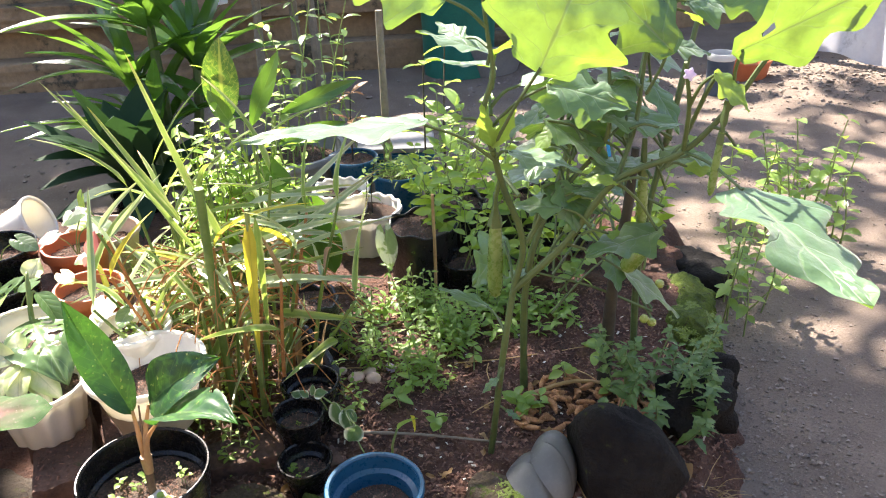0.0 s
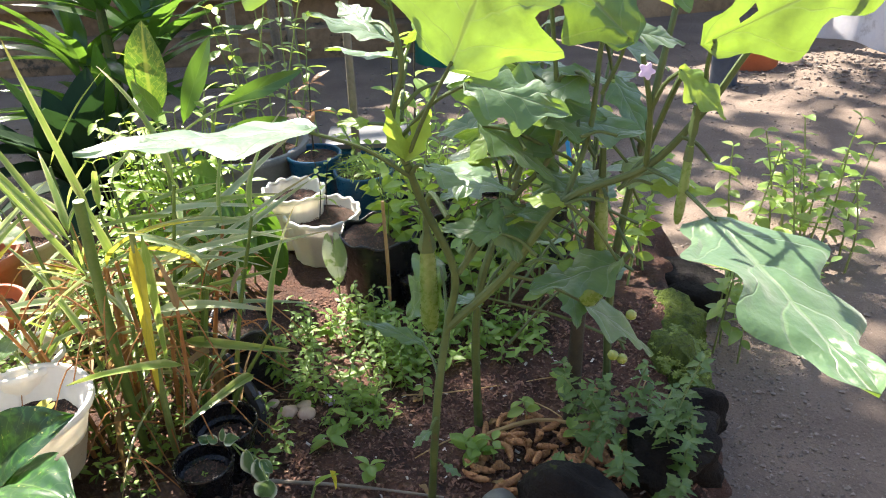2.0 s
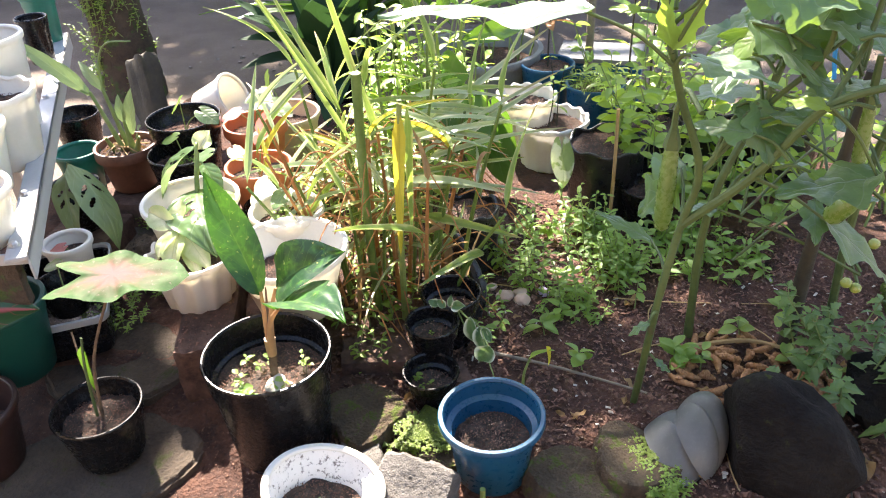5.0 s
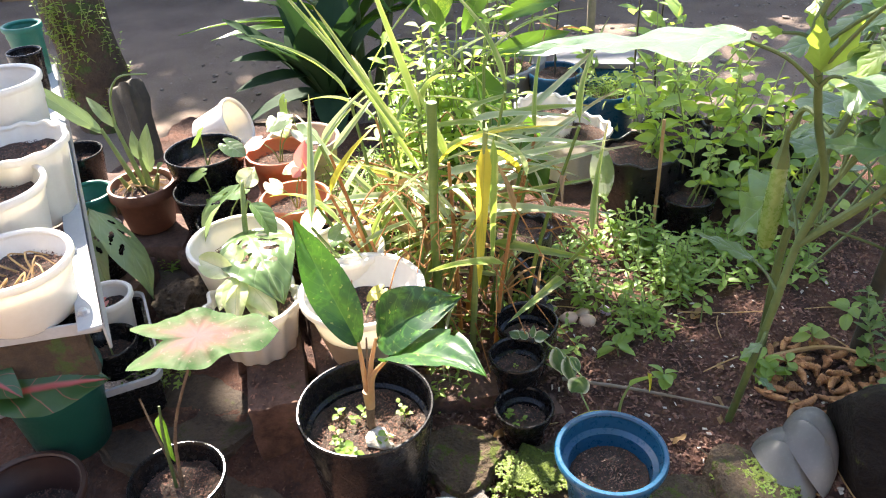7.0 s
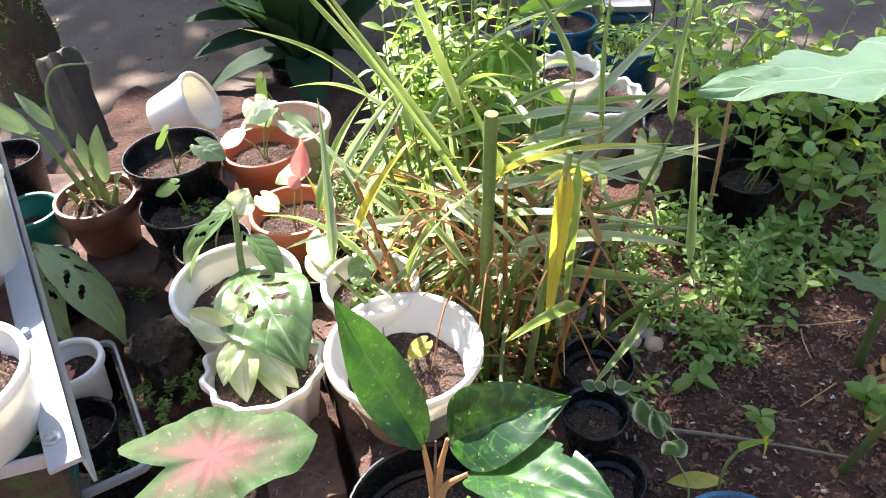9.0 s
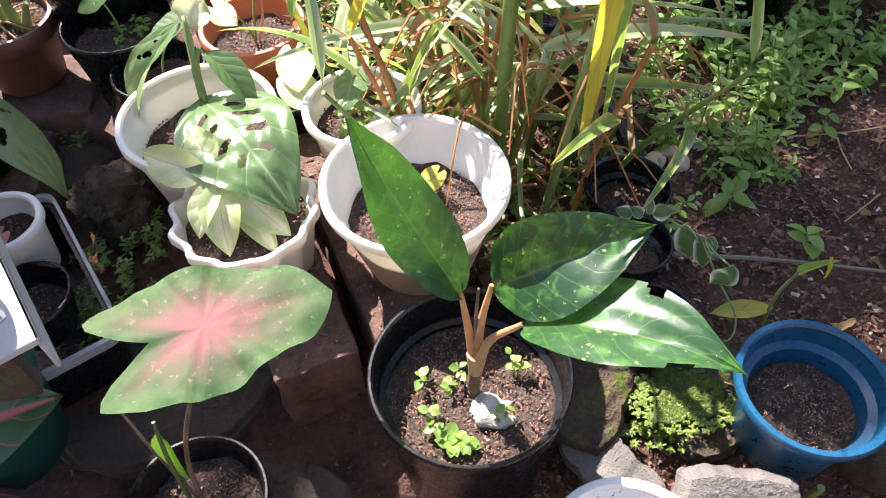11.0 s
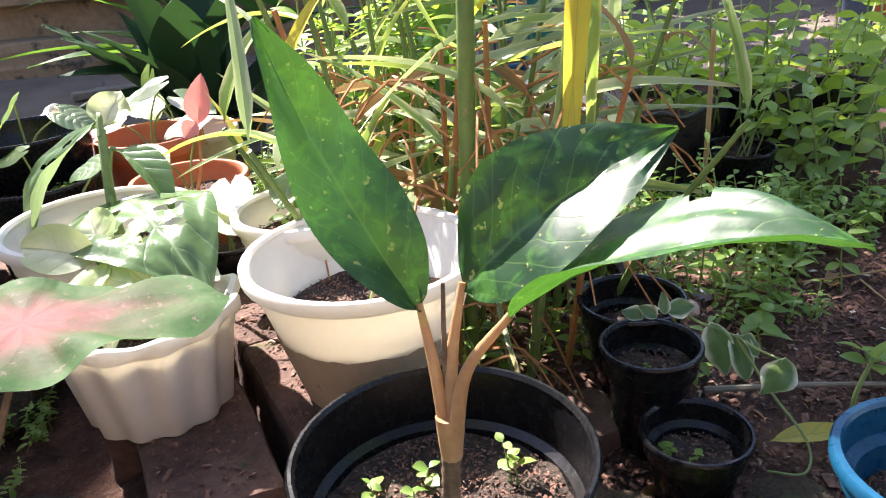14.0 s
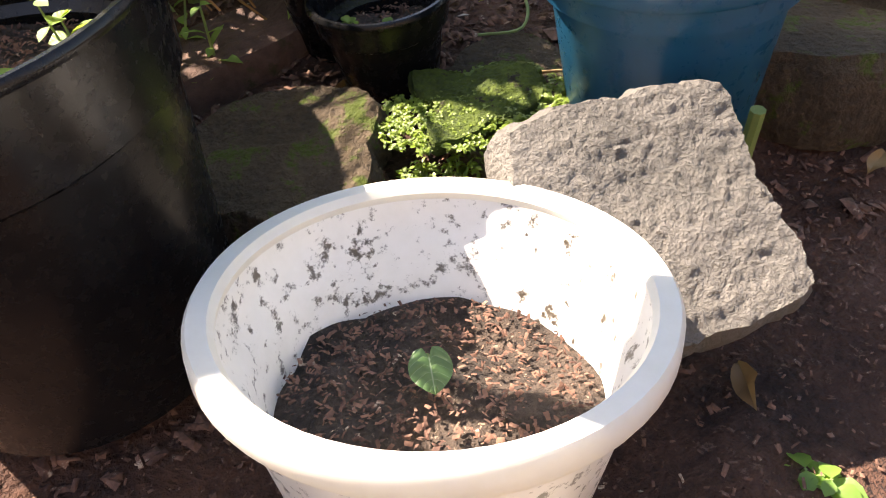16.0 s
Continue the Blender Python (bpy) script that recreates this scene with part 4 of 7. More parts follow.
far1 = pot("plant_pot", "green plastic pot at the far end of the rack", -1.414, 1.669, 0.525, 0.043, 0.118, TEALPOT, soil=0.03)
far2 = pot("nursery_pot", "black plastic pot at the far end of the rack", -1.313, 1.54, 0.512, 0.036, 0.105, BLACKPOT, lip=0.0016, lip_h=0.005, soil=0.03)


# ---- rack, bricks, stones ----
def rack():
    """White slotted-angle rack with a slatted shelf, seen at its corner."""
    a = math.degrees(math.atan2(0.866 - 1.182, -0.742 + 0.997))
    ob = thing("plant_rack", "white painted steel rack with bolted angle bars", "rack", (-0.742, 0.866, 0.0), turn=a)
    # x runs towards the near end of the front bar; the shelf lies on the side of -y
    bm = bmesh.new()
    for z0, z1, y0, y1 in ((0.405, 0.412, -0.010, 0.022), (0.372, 0.412, 0.018, 0.022)):
        got = bmesh.ops.create_cube(bm, size=1.0)
        for v in got["verts"]:
            v.co = Vector((-0.535 + v.co.x * 1.12, (y0 + y1) / 2 + v.co.y * (y1 - y0), (z0 + z1) / 2 + v.co.z * (z1 - z0)))
    bmesh.ops.bevel(bm, geom=bm.edges[:], offset=0.0012, segments=1, affect="EDGES")
    bar = part("front_bar", bm, WHITEMETAL, ob)
    # the near end runs a little askew
    skew = Matrix.Translation((0.004, 0.015, 0)) @ Matrix.Rotation(radians(-15), 4, "Z")
    bm = slab((0.004, 0.36, 0.018), 0.001, 3, 0.0003, 1)
    bmesh.ops.transform(bm, matrix=skew @ Matrix.Translation((0.0, -0.18, 0.397)), verts=bm.verts)
    part("end_bar", bm, WHITEMETAL, ob)
    bm = slab((0.035, 0.34, 0.012), 0.002, 3, 0.0004, 2)
    bmesh.ops.translate(bm, verts=bm.verts, vec=(-1.07, -0.19, 0.396))
    part("end_bar", bm, WHITEMETAL, ob)
    for i in range(8):
        y = -0.045 - i * 0.045
        end = -0.004 + 0.266 * y
        if i < 2:
            continue
        bm = slab((end + 1.08, 0.036, 0.008), 0.002, 4, 0.0005, i)
        bmesh.ops.translate(bm, verts=bm.verts, vec=((end - 1.08) / 2, y, 0.395))
        part("slat", bm, WHITEMETAL, ob)
    for x in (-1.03, -0.3):
        for y in (-0.33, -0.2):
            bm = slab((0.03, 0.03, 0.39), 0.003, 3, 0.0005, x + y)
            bmesh.ops.translate(bm, verts=bm.verts, vec=(x, y, 0.195))
            part("leg", bm, WHITEMETAL, ob)
    for x in (-0.012, -0.175, -0.405, -0.62, -0.86):
        bm = lathe([(0.0, 0.0), (0.009, 0.0), (0.009, 0.0015), (0.006, 0.002), (0.006, 0.006), (0.004, 0.0075), (0.0, 0.0075)], 6)
        b = part("bolt", bm, STEEL, bar, "hexagonal steel bolt", smooth=False)
        b.location = (x, 0.0, 0.4115)
    bm = slab((0.02, 0.30, 0.075), 0.004, 4, 0.002, 4)
    bmesh.ops.transform(bm, matrix=skew @ Matrix.Translation((-0.016, -0.175, 0.348)), verts=bm.verts)
    part("board", bm, BARK, ob, "grey weathered wooden board")
    return ob


rack()


def tray():
    ob = thing("seed_tray", "dark plastic tray with a white rolled rim", "tray", (-0.925, 1.06, 0.1), turn=-52.0)
    for name, mat_, z0, z1, g in (("basin", BLACKPOT, 0.0, 0.075, 0.0), ("rim", WHITEMETAL, 0.070, 0.082, 0.006)):
        bm = bmesh.new()
        pts = []
        for sx, sy in ((1, 1), (-1, 1), (-1, -1), (1, -1)):
            for k in range(5):
                a = math.atan2(sy, sx) - math.pi / 4 + k * math.pi / 8
                pts.append((sx * 0.105 + 0.02 * math.cos(a), sy * 0.06 + 0.02 * math.sin(a)))
        n = len(pts)
        levels = [(z0, 0.96 if not g else 1.0), (z1, 1.0), (z1, 0.95), (z0 + 0.004, 0.92 if not g else 0.95)]
        rings = [[bm.verts.new((x * k + (g if x > 0 else -g), y * k + (g if y > 0 else -g), z)) for x, y in pts] for z, k in levels]
        for r0, r1 in zip(rings, rings[1:]):
            for i in range(n):
                bm.faces.new((r0[i], r0[(i + 1) % n], r1[(i + 1) % n], r1[i]))
        if g:
            for i in range(n):
                bm.faces.new((rings[3][i], rings[3][(i + 1) % n], rings[0][(i + 1) % n], rings[0][i]))
        else:
            bm.faces.new(rings[0][::-1])
            bm.faces.new(rings[3])
        part(name, bm, mat_, ob)


tray()


def block(name, label, category, x, y, top, size, turn, material, seed, rough=0.004, bevel=0.007, lean=(0.0, 0.0), group="", cuts=6):
    bm = slab(size, bevel, cuts, rough, seed)
    return solo(name, bm, material, label, category, (x, y, top - size[2] / 2), turn, group, lean=lean)


UNDER_POTS = ((-0.607, 1.065, 0.09, 0.21, 26), (-0.515, 1.115, 0.085, 0.21, 27), (-0.71, 1.22, 0.10, 0.17, 25), (-0.585, 1.275, 0.11, 0.14, 27))
for bx, by, sx, sy, tn in UNDER_POTS:
    block("brick", "old worn brick with dirt and litter under the white pots", "brick", bx, by, 0.187, (sx, sy, 0.11), tn, BRICK, bx * 9 + by, group="bricks under the pots")
block("brick", "dark damp brick half sunk in the soil", "brick", -0.32, 1.14, 0.112, (0.15, 0.07, 0.07), 20, BRICK, 3.3)
block("brick", "long brown brick edging under the black pots", "brick", -0.86, 1.40, 0.165, (0.34, 0.16, 0.11), -32, BRICK, 5.3)
block("brick", "old brick under the terracotta pots", "brick", -0.73, 1.50, 0.182, (0.22, 0.2, 0.13), -30, BRICK, 6.1)
block("brick", "old brick under the brown pot", "brick", -1.08, 1.42, 0.175, (0.26, 0.14, 0.1), 8, BRICK, 6.7)
block("brick", "old brick under the pots by the rack", "brick", -1.16, 1.54, 0.205, (0.2, 0.14, 0.14), 8, BRICK, 7.7)
block("brick", "old brick under the split-leaved plant", "brick", -1.045, 1.27, 0.165, (0.14, 0.12, 0.1), 12, BRICK, 8.7)


def rock(name, label, x, y, z, size, material, seed, sub=4, rough=0.2, turn=0.0, category="stone", group="", lean=(0.0, 0.0), grain=0.0, facets=0):
    bm = bmesh.new()
    pebble(bm, Matrix.Identity(4), size, seed, rough, sub)
    q = random.Random(seed)
    for _ in range(facets):
        n = Vector((q.gauss(0, 1), q.gauss(0, 1), q.gauss(0, 0.8))).normalized()
        d = math.sqrt(sum((n[k] * size[k]) ** 2 for k in range(3))) * q.uniform(0.68, 0.88)
        for v in bm.verts:
            over = v.co.dot(n) - d
            if over > 0:
                v.co -= n * over
    if grain:
        for v in bm.verts:
            v.co += v.co.normalized() * (grain * noise.noise(v.co * 160 + Vector((seed, 0, 0))) + 0.8 * grain * noise.noise(v.co * 330))
    return solo(name, bm, material, label, category, (x, y, z), turn, group, lean=lean)


def chunk(name, label, x, y, z, outline, h, material, seed, lean, turn, grain=0.8):
    """A broken slab of concrete: a rough outline with depth, crumbled edges and a grainy face."""
    bm = bmesh.new()
    n = 60
    def edge(a):
        k = (a / (2 * math.pi) % 1.0) * len(outline)
        i = int(k) % len(outline)
        f = k - int(k)
        return outline[i] * (1 - f) + outline[(i + 1) % len(outline)] * f
    def spot(i, j, q=1.0, dz=0.0):
        u, v = 2 * i / n - 1, 2 * j / n - 1
        m, a = max(abs(u), abs(v)) * q, math.atan2(v, u)
        r = edge(a) * m * (1 + 0.05 * noise.noise(Vector((math.cos(a) * 5, math.sin(a) * 5, dz * 30 + seed))) * m)
        return bm.verts.new((r * math.cos(a), r * math.sin(a), dz - (0.006 if m == 1.0 and dz == 0 else 0)))
    top = [[spot(i, j) for j in range(n + 1)] for i in range(n + 1)]
    for i in range(n):
        for j in range(n):
            bm.faces.new((top[i][j], top[i + 1][j], top[i + 1][j + 1], top[i][j + 1]))
    rim = [(i, 0) for i in range(n)] + [(n, j) for j in range(n)] + [(i, n) for i in range(n, 0, -1)] + [(0, j) for j in range(n, 0, -1)]
    prev = [top[i][j] for i, j in rim]
    for q, dz in ((1.03, -0.15 * h), (1.04, -0.35 * h), (1.02, -0.55 * h), (0.97, -0.8 * h), (0.88, -h)):
        ring = [spot(i, j, q, dz) for i, j in rim]
        for k in range(len(rim)):
            m = (k + 1) % len(rim)
            bm.faces.new((prev[k], ring[k], ring[m], prev[m]))
        prev = ring
    bm.faces.new(prev[::-1])
    bm.normal_update()
    for v in bm.verts:
        p = v.co + Vector((seed, 0, 0))
        v.co += v.normal * (0.003 * noise.noise(p * 24) + grain * (0.0011 * noise.noise(p * 170) + 0.0011 * noise.noise(p * 400)))
    return solo(name, bm, material, label, "concrete chunk", (x, y, z), turn, lean=lean)


chunk("concrete_chunk", "pale grey broken lump of gritty concrete", -0.148, 0.828, 0.146, (0.044, 0.052, 0.066, 0.058, 0.052, 0.060, 0.072, 0.064, 0.048, 0.046, 0.054, 0.060, 0.056, 0.062, 0.070, 0.052), 0.07, CONCRETE, 2.0, (33.0, 0.0), 0.0, grain=1.0)
chunk("concrete_chunk", "small pale broken piece of concrete", -0.262, 0.915, 0.098, (0.07, 0.03, 0.028, 0.045, 0.06, 0.032, 0.03, 0.04), 0.03, CONCRETE, 5.0, (8.0, -6.0), -38.0)
rock("concrete_lump", "brown gritty lump of mortar beside the white pots", -0.885, 1.245, 0.12, (0.06, 0.055, 0.055), LUMP, 4.2, grain=0.009, facets=8, rough=0.28, turn=20, category="concrete lump")
chunk("paving_piece", "mossy broken paving by the terracotta pots", -1.0, 1.36, 0.118, (0.1, 0.08, 0.09, 0.07, 0.1, 0.08), 0.04, PAVING, 7.0, (0, 0), 30.0)
chunk("paving_piece", "damp mossy floor slab between the pots", -0.76, 1.0, 0.088, (0.13, 0.1, 0.12, 0.16, 0.13, 0.1, 0.1), 0.04, PAVING, 8.0, (0, 0), 10.0)
chunk("paving_piece", "damp worn floor slab with grit", -0.66, 0.80, 0.062, (0.16, 0.13, 0.12, 0.16, 0.13, 0.15, 0.1), 0.04, PAVING, 9.0, (0, 0), 40.0)
chunk("mossy_stone", "flat brown stone edged with moss", -0.285, 0.995, 0.112, (0.06, 0.05, 0.06, 0.085, 0.055, 0.07, 0.045), 0.05, STONE, 11.0, (5, -5), 25.0)
chunk("mossy_stone", "flat stone covered in bright green moss", -0.155, 0.998, 0.10, (0.085, 0.05, 0.05, 0.05, 0.075, 0.055, 0.06), 0.05, STONE, 12.0, (6, 0), 60.0)
chunk("mossy_stone", "brown stone half covered in moss by the blue pot", 0.045, 0.965, 0.115, (0.07, 0.06, 0.055, 0.07, 0.06, 0.065), 0.06, STONE, 13.0, (-6, 8), 15.0)
chunk("mossy_stone", "brown stone patched with yellow-green moss", 0.12, 1.02, 0.122, (0.075, 0.05, 0.065, 0.05, 0.07, 0.055), 0.06, STONE, 14.0, (0, 10), 15.0)
chunk("moss_patch", "cushion of bright green moss on the stone", -0.178, 0.99, 0.114, (0.05, 0.022, 0.045, 0.02, 0.046, 0.024, 0.04), 0.012, MOSS, 15.0, (4, 0), 20.0)
rock("black_rock", "large rough black rock at the edge of the bed", 0.322, 1.085, 0.125, (0.105, 0.08, 0.125), DARKROCK, 6.1, turn=-20, rough=0.13, grain=0.003, facets=5)
rock("black_rock", "jagged dark rock at the corner of the bed", 0.475, 1.25, 0.115, (0.085, 0.06, 0.085), DARKROCK, 7.4, turn=15, rough=0.3, grain=0.003, facets=12)
rock("black_rock", "dark rock edging the bed", 0.56, 1.42, 0.06, (0.07, 0.06, 0.055), DARKROCK, 8.4, turn=15, rough=0.28, grain=0.003, facets=10)
rock("mossy_stone", "edging stone thick with yellow-green moss", 0.545, 1.52, 0.085, (0.06, 0.10, 0.065), MOSS, 9.4, turn=10, rough=0.25, grain=0.009, facets=6)
rock("mossy_stone", "edging stone grown over with moss", 0.58, 1.72, 0.05, (0.07, 0.1, 0.06), MOSS, 10.4, turn=20, rough=0.25, grain=0.008, facets=6)
rock("black_rock", "dark rock edging the bed", 0.64, 1.9, 0.03, (0.08, 0.09, 0.05), DARKROCK, 12.4, turn=35, rough=0.28)


def shell(p1, p2, bulge, seed):
    """A cut half of a thin round plastic bottle: its cut edge from p1 to p2, its back bulging away."""
    a, b, e2 = Vector(p1), Vector(p2), Vector(bulge)
    mid, e1 = (a + b) / 2, (b - a) / 2
    e3 = e1.cross(e2).normalized() * e2.length * 0.75
    if e3.y > 0:
        e3 = -e3
    n, k, sheets = 36, 20, []
    bm = bmesh.new()
    for off in (0.0, -0.0012):
        rows = []
        for q in range(k + 1):
            v, row = math.radians(-55 + 150 * q / k), []
            for i in range(n + 1):
                u = math.pi * i / n
                w = math.sin(u) ** 0.8
                d = e1 * -math.cos(u) + e2 * (w * math.cos(v)) + e3 * (w * math.sin(v))
                p = mid + d * (1 + off / 0.05 + 0.035 * noise.noise(d * 22 + Vector((seed, 0, 0))) - 0.07 * math.exp(-((v - 0.75) / 0.09) ** 2) + 0.012 * math.sin(v * 16) * w)
                row.append(bm.verts.new(p - mid))
            rows.append(row)
        sheets.append(rows)
        for r0, r1 in zip(rows, rows[1:]):
            for i in range(n):
                bm.faces.new((r0[i], r0[i + 1], r1[i + 1], r1[i]) if off == 0 else (r0[i], r1[i], r1[i + 1], r0[i + 1]))
    for q in (0, k):
        o, t = sheets[0][q], sheets[1][q]
        for i in range(n):
            bm.faces.new((o[i], o[i + 1], t[i + 1], t[i]) if q else (o[i + 1], o[i], t[i], t[i + 1]))
    bmesh.ops.remove_doubles(bm, verts=bm.verts, dist=0.0002)
    bmesh.ops.recalc_face_normals(bm, faces=bm.faces)
    solo("plastic_cup", bm, GREYCUP, "dull grey translucent half of a split plastic cup", "plastic cup", mid, 0.0, "cups by the rock")


shell((0.126, 1.085, 0.108), (0.202, 1.030, 0.045), (0.042, 0.040, 0.050), 1.0)
shell((0.165, 1.105, 0.130), (0.228, 1.045, 0.070), (0.032, 0.042, 0.054), 4.0)

# ---- far things ----
trunk = thing("tree_stump", "leaning old trunk with moss and dark bark", "tree trunk", (-1.775, 2.28, -0.02))
part("trunk", tube([(0.03, 0, 0), (0.0, 0.02, 0.3), (-0.08, 0.05, 0.7), (-0.2, 0.05, 1.3), (-0.3, 0.1, 2.2)], 0.10, 0.07, 18, knobs=0.06), BARK, trunk)
g = random.Random(5)
bm = bmesh.new()
bs = bmesh.new()
for i in range(110):
    a = g.uniform(-2.9, 0.3)
    q = Vector((0.1 * math.cos(a), 0.02 + 0.1 * math.sin(a), g.uniform(0.02, 0.45)))
    sprig(bs, bm, q, g.uniform(0.03, 0.09), g, 4, 0.022, 0.5, 0.6)
tagged(part("climber_growth", bs, STEM, trunk), kind="stuff")
tagged(part("climber_foliage", bm, L_HERB, trunk, "small green climber leaves"), kind="stuff")
block("slate", "dark broken board leaning by the trunk", "board", -1.40, 1.94, 0.27, (0.11, 0.05, 0.32), -18, DARKSTEM, 3.0, 0.012, lean=(-14, -24))
lying = pot("plant_pot", "white plastic pot lying on its side", -1.13, 1.83, 0.30, 0.065, 0.11, WHITEPOT, base=0.75, lean=(66, 0), turn=95, filled=False)
tarp = thing("tarp", "pale corrugated sheet fence catching the sun", "fence", (1.62, 4.42, 0.0), kind="structure", turn=-43)
bm = bmesh.new()
cols = []
for i in range(220):
    x = i * 0.018
    o = 0.028 * math.sin(x * 21) + 0.02 * math.sin(x * 4.3)
    cols.append([bm.verts.new((x, o + 0.02 * math.sin(z * 5 + x), 0.03 + z + 0.02 * math.sin(x * 6) * (1 if z == 0 else 0))) for z in (0, 0.2, 0.5, 1.0, 1.7)])
for a, b in zip(cols, cols[1:]):
    for k in range(4):
        bm.faces.new((a[k], b[k], b[k + 1], a[k + 1]))
bmesh.ops.solidify(bm, geom=bm.faces[:], thickness=0.004)
part("sheet", bm, SHEET, tarp)
bucket = pot("basin", "shallow orange plastic basin by the fence", 1.37, 3.86, 0.11, 0.11, 0.12, ORANGEPOT, base=0.8, category="basin", filled=False)
bluebin = pot("bucket", "dark blue plastic drum with a white rim", 1.17, 3.62, 0.20, 0.062, 0.21, DARKBLUE, base=0.9, category="bucket", filled=False, rim_mat=WHITEPOT, lip_h=0.03)
basin = pot("basin", "wide dark basin against the wall", 0.1, 4.2, 0.16, 0.24, 0.2, GREYTUB, base=0.75, category="basin", filled=False)
bluebig = pot("bucket", "large blue-green plastic drum against the wall", -0.02, 4.15, 0.5, 0.2, 0.52, TEALPOT, base=0.9, category="bucket", filled=False)
table = thing("garden_table", "low pale round-edged table on a brown leg by the wall", "table", (-0.72, 3.42, 0.0))
part("tabletop", lathe([(0.10, 0.585), (0.19, 0.592), (0.205, 0.61), (0.205, 0.66), (0.19, 0.675), (0.0, 0.68)], 32), TANPOT, table, "pale beige rounded top")
for lx, ly in ((0.13, -0.08), (-0.12, -0.08), (0.0, 0.13)):
    part("leg", tube([(lx, ly, 0.0), (lx * 0.95, ly * 0.95, 0.3), (lx * 0.85, ly * 0.85, 0.6)], 0.02, 0.018, 8), WOOD, table)
cloth = thing("hanging_cloth", "grey-white cloth knotted on a line", "cloth", (-0.965, 3.32, 0.50))
bm = lathe([(0.0, 0.0), (0.026, 0.004), (0.036, 0.05), (0.020, 0.085), (0.028, 0.13), (0.034, 0.3), (0.03, 0.7), (0.004, 1.1)], 30, 5, 0.16)
part("fold", bm, SHEET, cloth)
plank = block("plank", "short weathered plank on the bare earth", "plank", -1.6, 3.35, 0.035, (0.3, 0.06, 0.025), 28, WOOD, 2.0)
post = thing("stake", "grey bamboo stake standing in the planter", "stake", (-0.215, 2.46, -0.02))
part("pole", tube([(0, 0, 0), (0.003, 0, 0.3), (0.002, 0, 0.64)], 0.013, 0.011, 10, knobs=0.05), WOOD, post)
box = thing("crate", "ribbed pale-blue plastic crate behind the planters", "crate", (-0.2, 2.62, 0.0), turn=4)
for k in range(6):
    bm = slab((0.26, 0.17, 0.018), 0.006, 3, 0.001, k)
    bmesh.ops.translate(bm, verts=bm.verts, vec=(0, 0, 0.02 + k * 0.026))
    part("rib", bm, GREYTUB if k % 2 else BLUEPOT, box)
bm = slab((0.24, 0.15, 0.15), 0.006, 3, 0.001, 1)
bmesh.ops.translate(bm, verts=bm.verts, vec=(0, 0, 0.078))
part("body", bm, BLUEPOT, box)

for bx, by, r, h in ((-0.055, 1.79, 0.085, 0.15), (0.02, 1.92, 0.08, 0.15), (0.16, 1.95, 0.085, 0.14), (-0.27, 1.47, 0.06, 0.13), (0.30, 1.98, 0.09, 0.15)):
    bag = pot("grow_bag", "crumpled black polythene grow bag full of soil", bx, by, 0.09 + h, r, h, BLACKBAG, soil=0.015, base=0.92, lip=0.003, lip_h=0.006, step=0.5, flutes=7, depth=0.03, scallop=0.006, group="grow bags", category="grow bag")

# ---- litter on the bed, grit on the yard ----
g = random.Random(21)
bm = bmesh.new()
for i in range(15000):
    x, y = g.uniform(-0.45, 0.55), g.uniform(0.85, 1.75)
    chip(bm, Vector((x, y, bed_z(x, y) + 0.002)), g, abs(g.gauss(0, 0.0022)) + 0.0018)
for i in range(9000):
    x, y = (g.uniform(-1.3, 0.1), g.uniform(0.55, 1.6)) if i % 3 == 0 else (g.uniform(-0.45, 0.3), g.uniform(0.55, 0.95))
    chip(bm, Vector((x, y, bed_z(x, y) + 0.002)), g, abs(g.gauss(0, 0.0008)) + 0.0008)
tagged(new("mulch", link_mesh("mulch", bm, CHIP, False)), "dry husks and wood chips strewn over the soil", "mulch", kind="stuff")
bm = bmesh.new()
for i in range(7000):
    x, y = g.uniform(0.55, 1.9), g.uniform(0.9, 3.9)
    if i % 3 == 0:
        x, y = g.gauss(0.68, 0.1), g.uniform(0.95, 1.9)
    s = abs(g.gauss(0, 0.0022)) + 0.0007
    pebble(bm, Matrix.Translation((x, y, ground_z(x, y) + s * 0.3)), (s, s * g.uniform(0.6, 1), s * 0.6), i, 0.3, 0 if s < 0.006 else 1)
for i in range(1500):
    x, y = g.gauss(1.8, 0.45), g.gauss(3.8, 0.25)
    s = abs(g.gauss(0, 0.0045)) + 0.003
    pebble(bm, Matrix.Translation((x, y, ground_z(x, y) + s * 0.3)), (s, s * g.uniform(0.6, 1), s * 0.6), i, 0.3, 1)
for i in range(700):
    x, y = g.uniform(-1.8, 0.6), g.uniform(2.4, 4.0)
    s = abs(g.gauss(0, 0.005)) + 0.002
    pebble(bm, Matrix.Translation((x, y, ground_z(x, y) + s * 0.2)), (s, s, s * 0.6), i, 0.3, 0)
tagged(new("gravel", link_mesh("gravel", bm, GRIT)), "small pale stones scattered over the yard", "gravel", kind="stuff")


